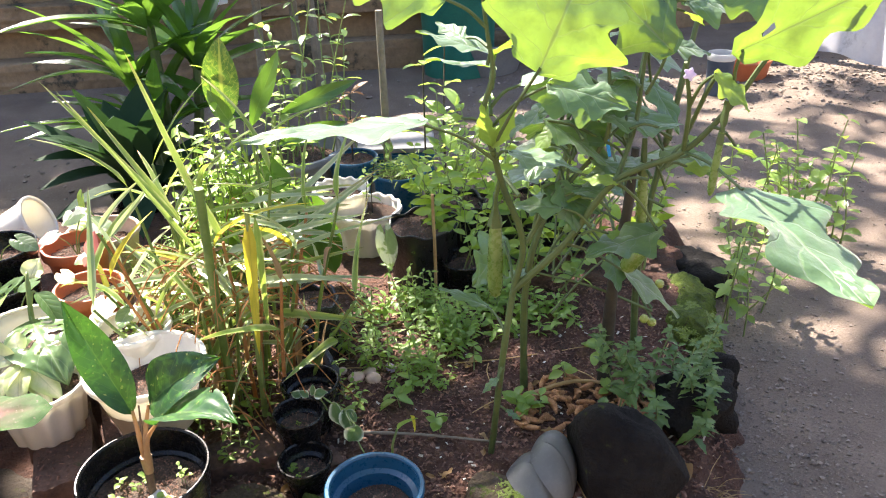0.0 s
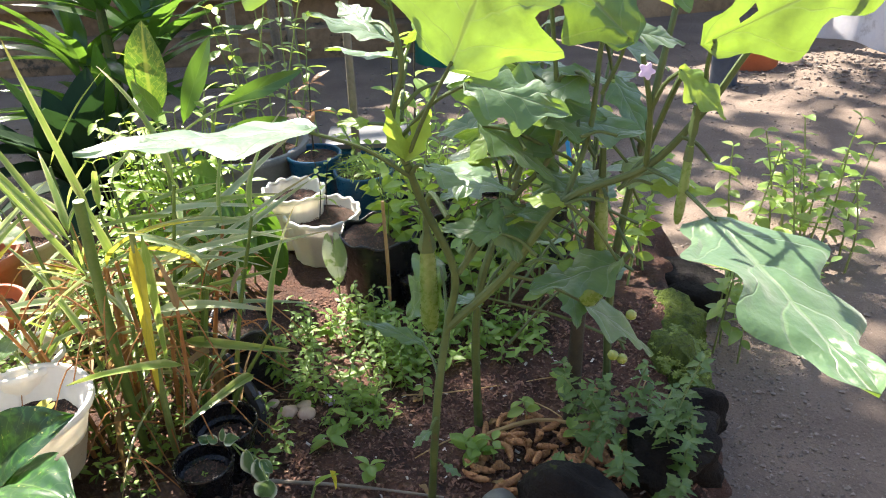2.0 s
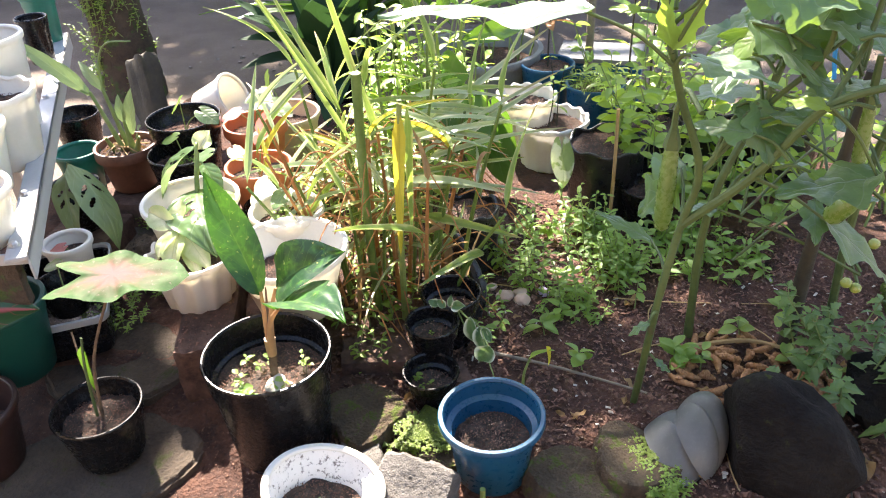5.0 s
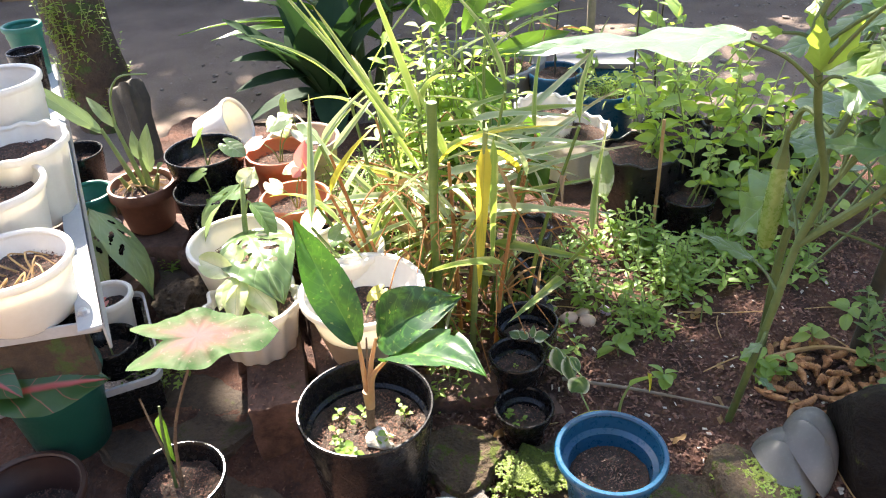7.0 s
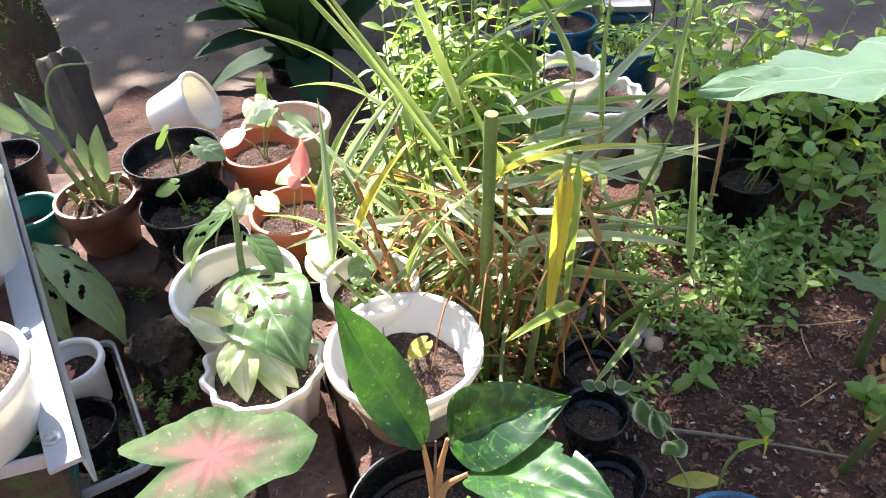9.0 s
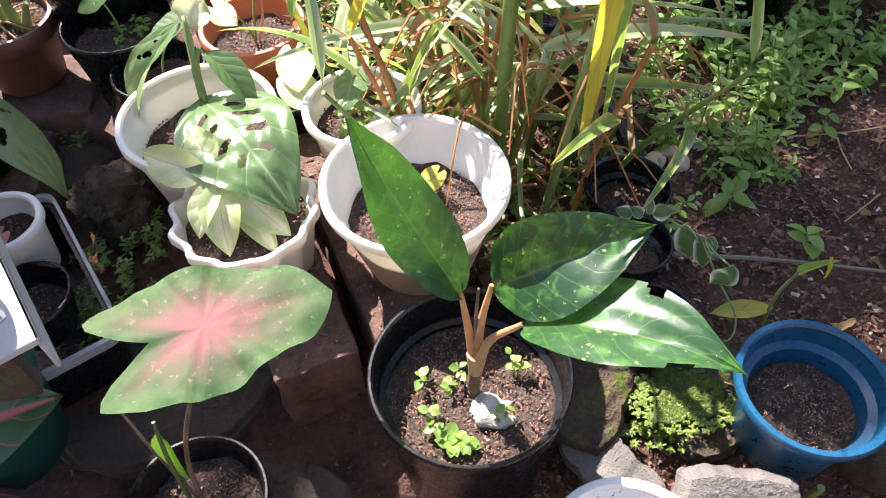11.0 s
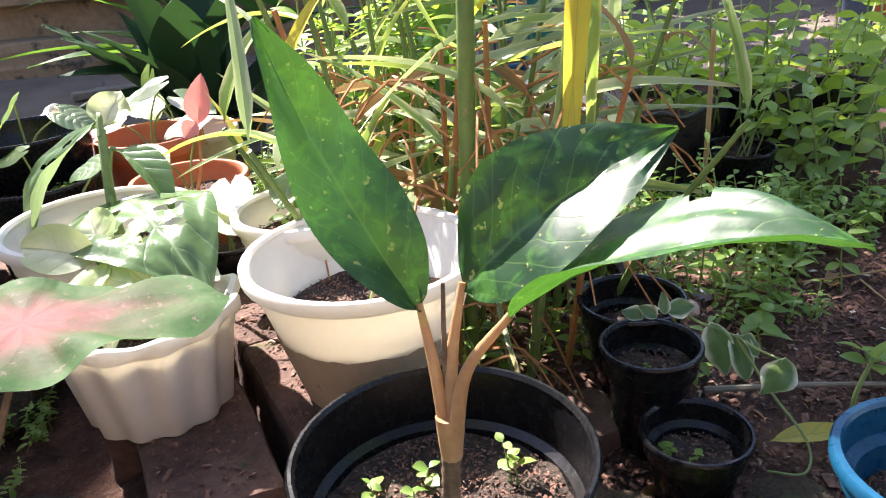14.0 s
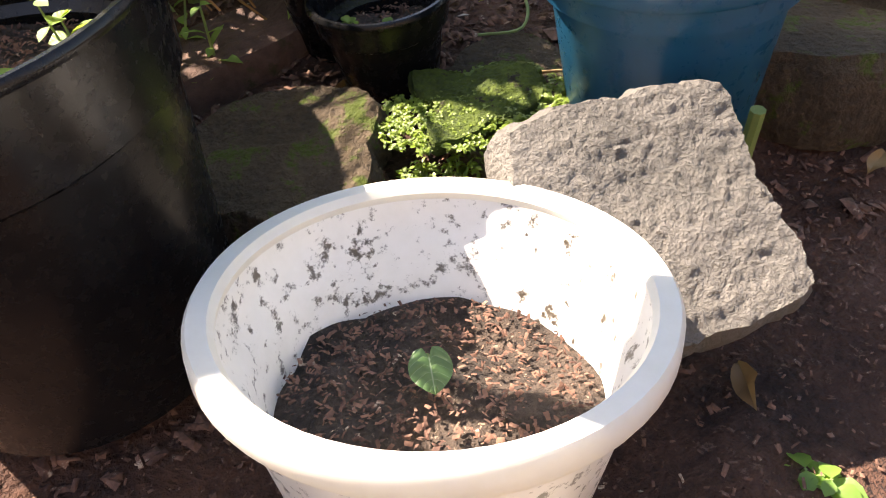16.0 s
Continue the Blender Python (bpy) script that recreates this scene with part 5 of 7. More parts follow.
bm = bmesh.new()
for i in range(150):
    x, y = g.uniform(-0.3, 0.5), g.uniform(0.98, 1.6)
    chip(bm, Vector((x, y, bed_z(x, y) + 0.004)), g, g.uniform(0.002, 0.0055))
tagged(new("petal_litter", link_mesh("petal_litter", bm, WHITESTONE, False)), "small whitish bits strewn over the soil", "litter", kind="stuff")
tuft = thing("dry_grass_tuft", "tuft of dry brown grass at the edge of the bed", "grass", (0.455, 1.09, 0.03))
bm = bmesh.new()
for i in range(60):
    a, l = g.uniform(0, 6.283), g.uniform(0.03, 0.075)
    b = Vector((g.uniform(-0.03, 0.03), g.uniform(-0.03, 0.03), 0))
    tube([b, b + Vector((math.cos(a) * 0.3, math.sin(a) * 0.3, 0.6)) * l, b + Vector((math.cos(a) * 0.8, math.sin(a) * 0.8, 0.7)) * l], 0.0009, 0.0004, 4, bm, 3)
tagged(part("blades", bm, DRY, tuft), kind="stuff")


bm = bmesh.new()
for bx, by, sx, sy, tn in UNDER_POTS:
    for i in range(230):
        u, v, k = g.uniform(-0.45, 0.45) * sx, g.uniform(-0.46, 0.46) * sy, radians(tn)
        chip(bm, Vector((bx + u * math.cos(k) - v * math.sin(k), by + u * math.sin(k) + v * math.cos(k), 0.1885)), g, abs(g.gauss(0, 0.0018)) + 0.0008)
tagged(new("brick_litter", link_mesh("brick_litter", bm, CHIP, False)), "flakes and crumbs lying on the old bricks", "litter", kind="stuff")


# ---- turmeric ----
def rhizome(seed):
    """A knobbly ringed finger of turmeric."""
    q = random.Random(seed)
    L = q.uniform(0.024, 0.060)
    b = q.uniform(-0.25, 0.25)
    q0 = q.uniform(0.75, 1.15)
    bm = bmesh.new()
    n, segs, prev = 14, 9, None
    for i in range(n + 1):
        t = i / n
        r = 0.0068 * q0 * (math.sin(math.pi * min(0.97, max(0.06, t))) ** 0.35) * (1 + 0.10 * math.cos(t * 44)) * (1 - 0.25 * t)
        c = Vector(((t - 0.5) * L, b * L * math.sin(t * 3.1), 0.0))
        ring = [bm.verts.new(c + Vector((0, r * math.cos(6.283 * k / segs), r * math.sin(6.283 * k / segs)))) for k in range(segs)]
        if prev:
            for k in range(segs):
                bm.faces.new((prev[k], prev[(k + 1) % segs], ring[(k + 1) % segs], ring[k]))
        else:
            bm.faces.new(ring[::-1])
        prev = ring
    bm.faces.new(prev)
    if q.random() < 0.5:
        pebble(bm, Matrix.Translation((q.uniform(-0.2, 0.2) * L, 0.008, 0.004)), (0.008, 0.0055, 0.005), seed, 0.15, 1)
    return bm


kinds = [link_mesh("turmeric_root", rhizome(i), TURMERIC) for i in range(8)]
g = random.Random(3)
for i in range(80):
    a, q = g.uniform(0, 6.283), math.sqrt(g.random())
    x, y = 0.285 + 0.14 * q * math.cos(a), 1.265 + 0.11 * q * math.sin(a)
    ob = new("turmeric_root", kinds[g.randrange(8)])
    ob.matrix_basis = pose(x, y, bed_z(x, y) + 0.008 + 0.022 * (1 - q) * g.random(), g.uniform(-20, 20), g.uniform(-16, 16), g.uniform(0, 360))
    tagged(ob, "knobbly orange-brown turmeric root in a heap on the soil", "turmeric root", "heap of turmeric")

# ---- shade tree overhead, added out of sight to dapple yard and bed ----
shade = thing("added_shade_tree", "unseen added tree whose leaf clumps shade the yard and bed", "tree", (-3.2, 5.6, 0.0))
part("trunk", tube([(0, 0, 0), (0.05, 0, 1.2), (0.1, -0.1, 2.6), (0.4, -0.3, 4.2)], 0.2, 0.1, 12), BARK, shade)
g = random.Random(11)
# each leaf clump is set where its shadow falls on a chosen spot
bl = bmesh.new()
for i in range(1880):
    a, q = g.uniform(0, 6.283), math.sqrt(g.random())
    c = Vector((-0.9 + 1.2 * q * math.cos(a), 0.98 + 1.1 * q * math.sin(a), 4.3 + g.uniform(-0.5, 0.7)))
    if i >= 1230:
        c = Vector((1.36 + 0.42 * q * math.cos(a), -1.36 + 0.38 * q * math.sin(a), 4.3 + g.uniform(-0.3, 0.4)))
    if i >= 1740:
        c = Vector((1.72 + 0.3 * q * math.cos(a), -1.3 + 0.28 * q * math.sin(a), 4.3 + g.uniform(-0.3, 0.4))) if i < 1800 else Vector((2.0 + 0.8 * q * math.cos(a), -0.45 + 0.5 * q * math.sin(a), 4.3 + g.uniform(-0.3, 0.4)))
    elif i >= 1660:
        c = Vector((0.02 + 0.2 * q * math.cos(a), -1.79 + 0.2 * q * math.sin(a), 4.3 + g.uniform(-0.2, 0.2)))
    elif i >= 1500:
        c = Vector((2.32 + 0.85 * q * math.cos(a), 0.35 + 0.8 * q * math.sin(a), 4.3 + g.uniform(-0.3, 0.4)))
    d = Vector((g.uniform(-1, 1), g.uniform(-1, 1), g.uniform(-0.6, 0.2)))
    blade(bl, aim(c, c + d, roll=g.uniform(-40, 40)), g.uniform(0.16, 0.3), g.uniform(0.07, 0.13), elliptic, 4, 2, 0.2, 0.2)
# further unseen clumps that darken the far yard and part of the bed
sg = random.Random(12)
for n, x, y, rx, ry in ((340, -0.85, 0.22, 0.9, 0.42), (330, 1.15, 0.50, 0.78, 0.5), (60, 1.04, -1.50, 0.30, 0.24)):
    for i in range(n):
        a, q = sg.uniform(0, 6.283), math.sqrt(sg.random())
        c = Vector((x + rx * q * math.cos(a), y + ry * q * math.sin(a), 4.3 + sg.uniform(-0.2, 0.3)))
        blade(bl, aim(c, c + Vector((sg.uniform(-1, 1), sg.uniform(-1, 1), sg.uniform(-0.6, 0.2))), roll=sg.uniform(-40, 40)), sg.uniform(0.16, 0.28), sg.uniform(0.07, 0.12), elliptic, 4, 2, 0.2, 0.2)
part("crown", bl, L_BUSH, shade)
# thin limbs that join the added clumps to the trunk
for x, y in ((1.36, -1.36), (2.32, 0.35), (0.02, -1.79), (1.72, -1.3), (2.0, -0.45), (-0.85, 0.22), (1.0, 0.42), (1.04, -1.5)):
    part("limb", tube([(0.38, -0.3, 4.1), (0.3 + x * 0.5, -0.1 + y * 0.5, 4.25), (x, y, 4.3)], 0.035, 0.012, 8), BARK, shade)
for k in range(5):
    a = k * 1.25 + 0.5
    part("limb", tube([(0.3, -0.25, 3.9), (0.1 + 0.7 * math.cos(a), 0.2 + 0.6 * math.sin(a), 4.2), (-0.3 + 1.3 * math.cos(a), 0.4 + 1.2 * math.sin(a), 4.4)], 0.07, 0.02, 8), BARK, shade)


# ---- eggplant ----
egg = thing("eggplant_plant", "tall fruiting eggplant with broad lobed leaves", "eggplant", (0, 0, 0))
part("stem", tube([(0.095, 1.153, 0.06), (0.103, 1.15, 0.11), (0.119, 1.12, 0.319), (0.134, 1.13, 0.434), (0.147, 1.12, 0.525), (0.116, 1.09, 0.627), (0.101, 1.07, 0.688)], 0.0062, 0.0044, 9, knobs=0.06), EGGSTEM, egg)
BR = [((0.101, 1.07, 0.688), (0.088, 1.07, 0.735), (0.101, 1.07, 0.79), (0.094, 1.07, 0.84), (0.084, 1.06, 0.92)),
      ((0.136, 1.13, 0.44), (0.209, 1.12, 0.524), (0.271, 1.10, 0.63), (0.353, 1.08, 0.679), (0.400, 1.05, 0.755), (0.435, 1.03, 0.828), (0.50, 1.0, 0.89)),
      ((0.353, 1.08, 0.679), (0.345, 1.05, 0.749), (0.329, 1.03, 0.81)),
      ((0.151, 1.12, 0.525), (0.208, 1.15, 0.60), (0.262, 1.16, 0.666), (0.262, 1.15, 0.74), (0.25, 1.14, 0.85)),
      ((0.271, 1.10, 0.63), (0.30, 1.14, 0.70), (0.31, 1.16, 0.80), (0.33, 1.15, 0.9))]
for i, b in enumerate(BR):
    part("branch", tube(b, (0.0046, 0.0062, 0.0034, 0.004, 0.0036)[i], 0.0024, 8, knobs=0.04), EGGSTEM, egg)
eg = random.Random(17)


def egg_leaf(joint, base, tip, width, roll=0.0, up=(0, 0, 1), droop=0.12, mat_=None, nu=26, nv=10, fold=0.10, cup=0.25, wave=0.06, **kw):
    """A stalked eggplant leaf: the stalk from the branch, then the blade with its bulging lobes."""
    b, t = Vector(base), Vector(tip)
    holder = egg
    if joint:
        j = Vector(joint)
        holder = part("leaf_stalk", tube([j, (j + b) / 2 + Vector((0, 0, 0.006)), b + (t - b) * 0.05], 0.0026, 0.0018, 7), EGGSTEM, egg)
    leaf(holder, mat_ or L_EGG, base, tip, width, up, roll, shape=sinuate, droop=droop, fold=fold, wave=wave, nu=nu, nv=nv, cup=cup, back=0.06, seed=eg.random() * 2, **kw)


FACE = (0.0, -0.45, 0.9)       # leaf faces turned up and a little towards -y
egg_leaf((0.101, 1.07, 0.69), (0.152, 1.0, 0.806), (0.208, 1.0, 0.945), 0.168, up=(-0.1, -1, 0.25), fold=0.03, droop=0.03)
egg_leaf((0.093, 1.07, 0.846), (0.046, 1.0, 0.892), (-0.066, 0.99, 0.962), 0.115, up=(0, -1, 0.4), fold=0.03, droop=0.02)
egg_leaf((0.10, 1.07, 0.72), (0.165, 1.02, 0.790), (0.262, 1.0, 0.770), 0.064, up=(0, -0.7, 0.8), fold=0.05)
egg_leaf((0.31, 1.14, 0.74), (0.336, 1.12, 0.80), (0.222, 1.14, 0.91), 0.092, up=(0, -1, 0.3), fold=0.03, droop=0.02)
egg_leaf((0.40, 1.05, 0.755), (0.374, 1.0, 0.826), (0.555, 0.98, 0.922), 0.088, up=(0.1, -1, 0.0), fold=0.03, droop=0.02, bites=((0.2, 0.62, 0.03), (0.27, 0.72, 0.022), (0.33, 0.6, 0.02)))
egg_leaf((0.435, 1.03, 0.828), (0.458, 1.1, 0.868), (0.366, 1.1, 0.876), 0.06, up=(0, -0.9, 0.5), fold=0.03)
egg_leaf((0.353, 1.08, 0.679), (0.398, 0.99, 0.668), (0.470, 0.775, 0.635), 0.150, up=(0.28, -0.5, 0.8), roll=0, droop=0.03, fold=0.06, cup=0.12, nu=34, nv=14)
egg_leaf((0.105, 1.07, 0.672), (0.019, 1.023, 0.742), (-0.196, 0.975, 0.745), 0.125, up=(-0.06, 0.10, 1), droop=0.03, fold=0.0, cup=0.05, wave=0.03)
egg_leaf((0.271, 1.10, 0.63), (0.345, 1.12, 0.545), (0.238, 1.09, 0.522), 0.085, up=(0, -0.1, 1), droop=0.02)
egg_leaf((0.209, 1.12, 0.524), (0.312, 1.22, 0.425), (0.438, 1.25, 0.33), 0.085, up=(0.3, -0.15, 0.9))
egg_leaf((0.135, 1.13, 0.44), (0.126, 1.21, 0.485), (0.066, 1.22, 0.396), 0.095, up=FACE)
egg_leaf((0.105, 1.07, 0.675), (0.122, 1.06, 0.688), (0.212, 1.03, 0.684), 0.055, up=(0, -0.1, 1))
egg_leaf(None, (0.10, 1.062, 0.694), (0.085, 1.045, 0.752), 0.026, up=(-0.3, -1, 0.2), mat_=L_YOUNG, nu=10, nv=6)
egg_leaf(None, (0.101, 1.062, 0.694), (0.130, 1.05, 0.748), 0.026, up=(0.3, -1, 0.2), mat_=L_YOUNG, nu=10, nv=6)
egg_leaf((0.094, 1.07, 0.80), (0.100, 1.08, 0.812), (0.009, 1.10, 0.846), 0.05, up=(0, -0.1, 1))
egg_leaf((0.10, 1.07, 0.77), (0.106, 1.10, 0.788), (0.015, 1.14, 0.802), 0.055, up=(0, 0.15, 1))
egg_leaf((0.25, 1.15, 0.70), (0.255, 1.12, 0.732), (0.15, 1.10, 0.765), 0.085, up=(0, -0.8, 0.6))
egg_leaf((0.21, 1.15, 0.60), (0.215, 1.15, 0.66), (0.265, 1.19, 0.72), 0.07, up=(0, -0.7, 0.6))
egg_leaf((0.16, 1.12, 0.54), (0.18, 1.15, 0.60), (0.245, 1.12, 0.57), 0.05, up=(0, -0.4, 0.9))
egg_leaf((0.16, 1.12, 0.54), (0.20, 1.14, 0.615), (0.225, 1.10, 0.555), 0.05, up=(0.3, -0.6, 0.6))
egg_leaf((0.125, 1.12, 0.36), (0.10, 1.19, 0.37), (0.02, 1.18, 0.42), 0.028, up=(0, -0.3, 1))
egg_leaf((0.345, 1.05, 0.75), (0.36, 1.02, 0.80), (0.41, 1.01, 0.76), 0.045, up=FACE, mat_=L_YOUNG)
egg_leaf((0.38, 1.06, 0.72), (0.415, 1.07, 0.69), (0.455, 1.1, 0.665), 0.035, up=(0, 0.1, 1))
egg_leaf((0.33, 1.15, 0.85), (0.35, 1.14, 0.86), (0.43, 1.18, 0.86), 0.08, up=(0, -0.7, 0.7))
for i in range(34):
    a = eg.uniform(0, 6.283)
    q = eg.choice((BR[0], BR[1], BR[3], BR[4]))[0:4]
    j = Vector(q[0]).lerp(Vector(q[-1]), eg.uniform(0.15, 1))
    b = j + Vector((math.cos(a) * 0.04, abs(math.sin(a)) * 0.05, eg.uniform(-0.01, 0.04)))
    l = eg.uniform(0.03, 0.075)
    t = b + Vector((math.cos(a), math.sin(a) * 0.6 + 0.2, eg.uniform(-0.5, 0.4))).normalized() * l
    egg_leaf(j, b, t, l * eg.uniform(0.45, 0.65), roll=eg.uniform(-25, 25), up=(0, -0.3, 1), droop=eg.uniform(0.05, 0.3), nu=14, nv=6, mat_=L_EGG if i % 3 else L_YOUNG)
for i in range(17):
    b = Vector((eg.uniform(0.17, 0.36), eg.uniform(1.14, 1.26), eg.uniform(0.60, 0.80)))
    l, a = eg.uniform(0.07, 0.12), eg.uniform(0, 6.283)
    t = b + Vector((math.cos(a), 0.5 * math.sin(a), eg.uniform(-0.45, 0.15))).normalized() * l
    j = min((Vector(q) for br in BR for q in br), key=lambda v: (v - b).length)
    egg_leaf(j, b, t, l * eg.uniform(0.5, 0.7), roll=eg.uniform(-20, 20), up=(0, -0.45, 1), droop=eg.uniform(0.05, 0.2), nu=16, nv=8)
egg_leaf((0.12, 1.12, 0.30), (0.112, 1.10, 0.295), (0.085, 1.09, 0.275), 0.018, up=(0, -0.2, 1))
egg_leaf((0.11, 1.14, 0.20), (0.125, 1.125, 0.21), (0.15, 1.115, 0.20), 0.015, up=(0, -0.2, 1))


def fruit(x, y, top, length, r, bend=0.0):
    f = part("fruit", lathe([(0.002, 0.0), (r * 0.75, length * 0.05), (r, length * 0.16), (r * 0.97, length * 0.5), (r * 0.8, length * 0.82), (r * 0.55, length * 0.97), (0.004, length)], 18), FRUIT, egg, "slim green striped fruit")
    f.location, f.rotation_euler = (x, y, top - length), (bend, bend, 0.4)
    bm = lathe([(r * 0.90, -0.016), (r * 0.80, -0.006), (r * 0.50, 0.006), (0.0045, 0.014), (0.0035, 0.04)], 15, 5, 0.10)
    c = part("calyx", bm, EGGSTEM, f)
    c.location = (0, 0, length)


fruit(0.108, 1.19, 0.535, 0.145, 0.0128)
part("fruit_stalk", tube([(0.14, 1.12, 0.6), (0.118, 1.165, 0.61), (0.108, 1.18, 0.575)], 0.0035, 0.004), EGGSTEM, egg)
fruit(0.378, 1.025, 0.725, 0.085, 0.0052, 0.03)
part("fruit_stalk", tube([(0.353, 1.08, 0.70), (0.37, 1.04, 0.79), (0.376, 1.024, 0.765)], 0.003, 0.003), EGGSTEM, egg)
fruit(0.325, 1.16, 0.63, 0.10, 0.0085, -0.03)
fruit(0.315, 1.20, 0.50, 0.065, 0.014, 0.4)
fl = part("flower", lathe([(0.002, 0.0), (0.005, 0.003), (0.0085, 0.002), (0.008, 0.0035), (0.007, 0.004), (0.002, 0.003)], 30, 5, 0.22), PETALPALE, egg, "small violet flower")
fl.location, fl.rotation_euler, fl.scale = (0.33, 1.012, 0.80), (1.2, 0.1, 0), (0.8, 0.8, 0.8)

# the second eggplant, darker and further back
egg2 = thing("eggplant_plant", "second eggplant with a dark stem tied with blue twine", "eggplant", (0.33, 1.37, 0.05))
part("stem", tube([(0, 0, 0), (0.0, -0.01, 0.25), (0.010, -0.03, 0.42), (0.015, -0.03, 0.54)], 0.014, 0.007, 9, knobs=0.06), DARKSTEM, egg2)
part("stem", tube([(-0.16, -0.02, 0), (-0.16, -0.03, 0.3), (-0.1, 0.0, 0.5), (-0.06, 0.03, 0.72)], 0.008, 0.004, 8, knobs=0.06), EGGSTEM, egg2)
part("stem", tube([(0.07, 0.06, 0), (0.06, 0.06, 0.3), (0.09, 0.03, 0.6), (0.12, 0.05, 0.78)], 0.008, 0.004, 8, knobs=0.06), EGGSTEM, egg2)
part("stem", tube([(-0.16, -0.06, 0.045), (-0.06, -0.02, 0.05), (0.04, -0.03, 0.046)], 0.005, 0.003, 6), DRY, egg2, "dry fallen stick")
part("tie", tube([(0.0, -0.02, 0.60), (-0.03, -0.05, 0.60), (-0.035, -0.03, 0.57), (-0.03, -0.045, 0.53)], 0.003, 0.003, 6), BLUEROPE, egg2, "blue twine")
g = random.Random(31)
for i in range(30):
    z = g.uniform(0.28, 0.7)
    a = g.uniform(0, 6.283)
    q = g.uniform(0.06, 0.2)
    b = Vector((-0.04 + 0.6 * q * math.cos(a), 0.04 + 0.8 * q * math.sin(a), z))
    l = g.uniform(0.05, 0.11)
    t = b + Vector((math.cos(a), math.sin(a), g.uniform(-0.5, 0.35))).normalized() * l
    leaf(egg2, L_EGG, b, t, l * g.uniform(0.55, 0.75), up=(0, -0.35, 1), roll=g.uniform(-20, 20), shape=sinuate, droop=g.uniform(0.05, 0.3), fold=0.1, wave=0.06, nu=16, nv=6, cup=0.2, seed=g.random() * 3)
    j = Vector((g.choice((0.01, -0.11, 0.08)), 0.0, max(0.15, z - 0.1)))
    part("leaf_stalk", tube([j, (j + b) / 2 + Vector((0, 0, 0.01)), b], 0.0028, 0.002, 5, steps=3), EGGSTEM, egg2)

# ---- ginger clump ----
ginger = thing("ginger_clump", "clump of yellowing ginger with dry brown blades", "ginger plant", (-0.385, 1.325, 0.07))
g = random.Random(41)
bdry = bmesh.new()
for i in range(36):
    a, q = g.uniform(0, 6.283), math.sqrt(g.random())
    b = Vector((0.135 * q * math.cos(a), 0.11 * q * math.sin(a), 0))
    h = g.uniform(0.24, 0.48)
    lean = Vector((b.x * 0.9 + g.uniform(-0.05, 0.05), b.y * 0.7 + g.uniform(-0.05, 0.03), 0))
    top = b + lean + Vector((0, 0, h))
    part("cane", tube([b, (b + top) / 2 + lean * -0.12, top], g.uniform(0.0035, 0.0055), 0.0025, 6, steps=4), CANE if i % 3 else RUST, ginger)
    n = g.randint(3, 5)
    az = g.uniform(0, 6.28)
    for k in range(n):
        t = 0.38 + 0.62 * k / (n - 1)
        p = b.lerp(top, t)
        az += math.pi + g.uniform(-0.7, 0.7)
        e = g.uniform(0.15, 0.8) + 0.55 * (t > 0.9)
        l = g.uniform(0.10, 0.21)
        d = Vector((math.cos(az) * math.cos(e), math.sin(az) * math.cos(e), math.sin(e)))
        if (p + d * l).y < -0.13 and (p + d * l).x < 0.04:
            d.y = abs(d.y)
        if (p + d * l).y < -0.08 and (p + d * l).x > 0.08 and p.z < 0.35:
            d.x = -abs(d.x)
        if (p + d * l).x > 0.13:
            d.x = -abs(d.x)
        kind = g.random()
        m_ = L_GINGER if kind < 0.45 else L_BLADE if kind < 0.72 else L_YELLOW if kind < 0.76 else L_BROWN
        l *= 1.0 if kind < 0.76 else 0.6
        leaf(ginger, m_, p, p + d * l, g.uniform(0.010, 0.020), roll=g.uniform(-60, 60), shape=lance, droop=g.uniform(0.15, 0.75), fold=0.35, wave=0.05, nu=12, nv=4, twist=g.uniform(-0.7, 0.7), seed=g.random() * 5)
for b, t, w, m_, dr in (((-0.02, -0.08, 0.42), (-0.23, -0.02, 0.66), 0.013, L_GINGER, 0.05), ((-0.03, -0.05, 0.40), (-0.19, 0.02, 0.60), 0.014, L_GINGER, 0.05), ((0.0, -0.08, 0.36), (-0.16, -0.1, 0.66), 0.012, L_GINGER, 0.03),
                        ((-0.02, 0.0, 0.42), (-0.12, 0.05, 0.68), 0.014, L_GINGER, 0.08), ((0.05, 0.0, 0.30), (0.27, 0.14, 0.46), 0.016, L_BLADE, 0.1), ((0.06, 0.02, 0.28), (0.25, 0.2, 0.42), 0.018, L_BLADE, 0.15),
                        ((0.06, 0.0, 0.30), (0.29, 0.06, 0.41), 0.015, L_BLADE, 0.2), ((0.04, -0.02, 0.26), (0.27, 0.0, 0.33), 0.016, L_BLADE, 0.25), ((0.05, 0.05, 0.33), (0.24, 0.2, 0.5), 0.02, L_BLADE, 0.1), ((0.08, -0.02, 0.22), (0.25, -0.04, 0.22), 0.02, L_GINGER, 0.3),
                        ((-0.05, -0.03, 0.30), (-0.25, -0.08, 0.33), 0.018, L_BLADE, 0.35), ((-0.05, 0.0, 0.25), (-0.24, 0.02, 0.26), 0.018, L_BLADE, 0.3)):
    leaf(ginger, m_, b, t, w, up=(0, -0.5, 1), roll=g.uniform(-25, 25), shape=lance, droop=dr, fold=0.3, wave=0.04, nu=14, nv=4, twist=g.uniform(-0.4, 0.4), seed=g.random() * 5)
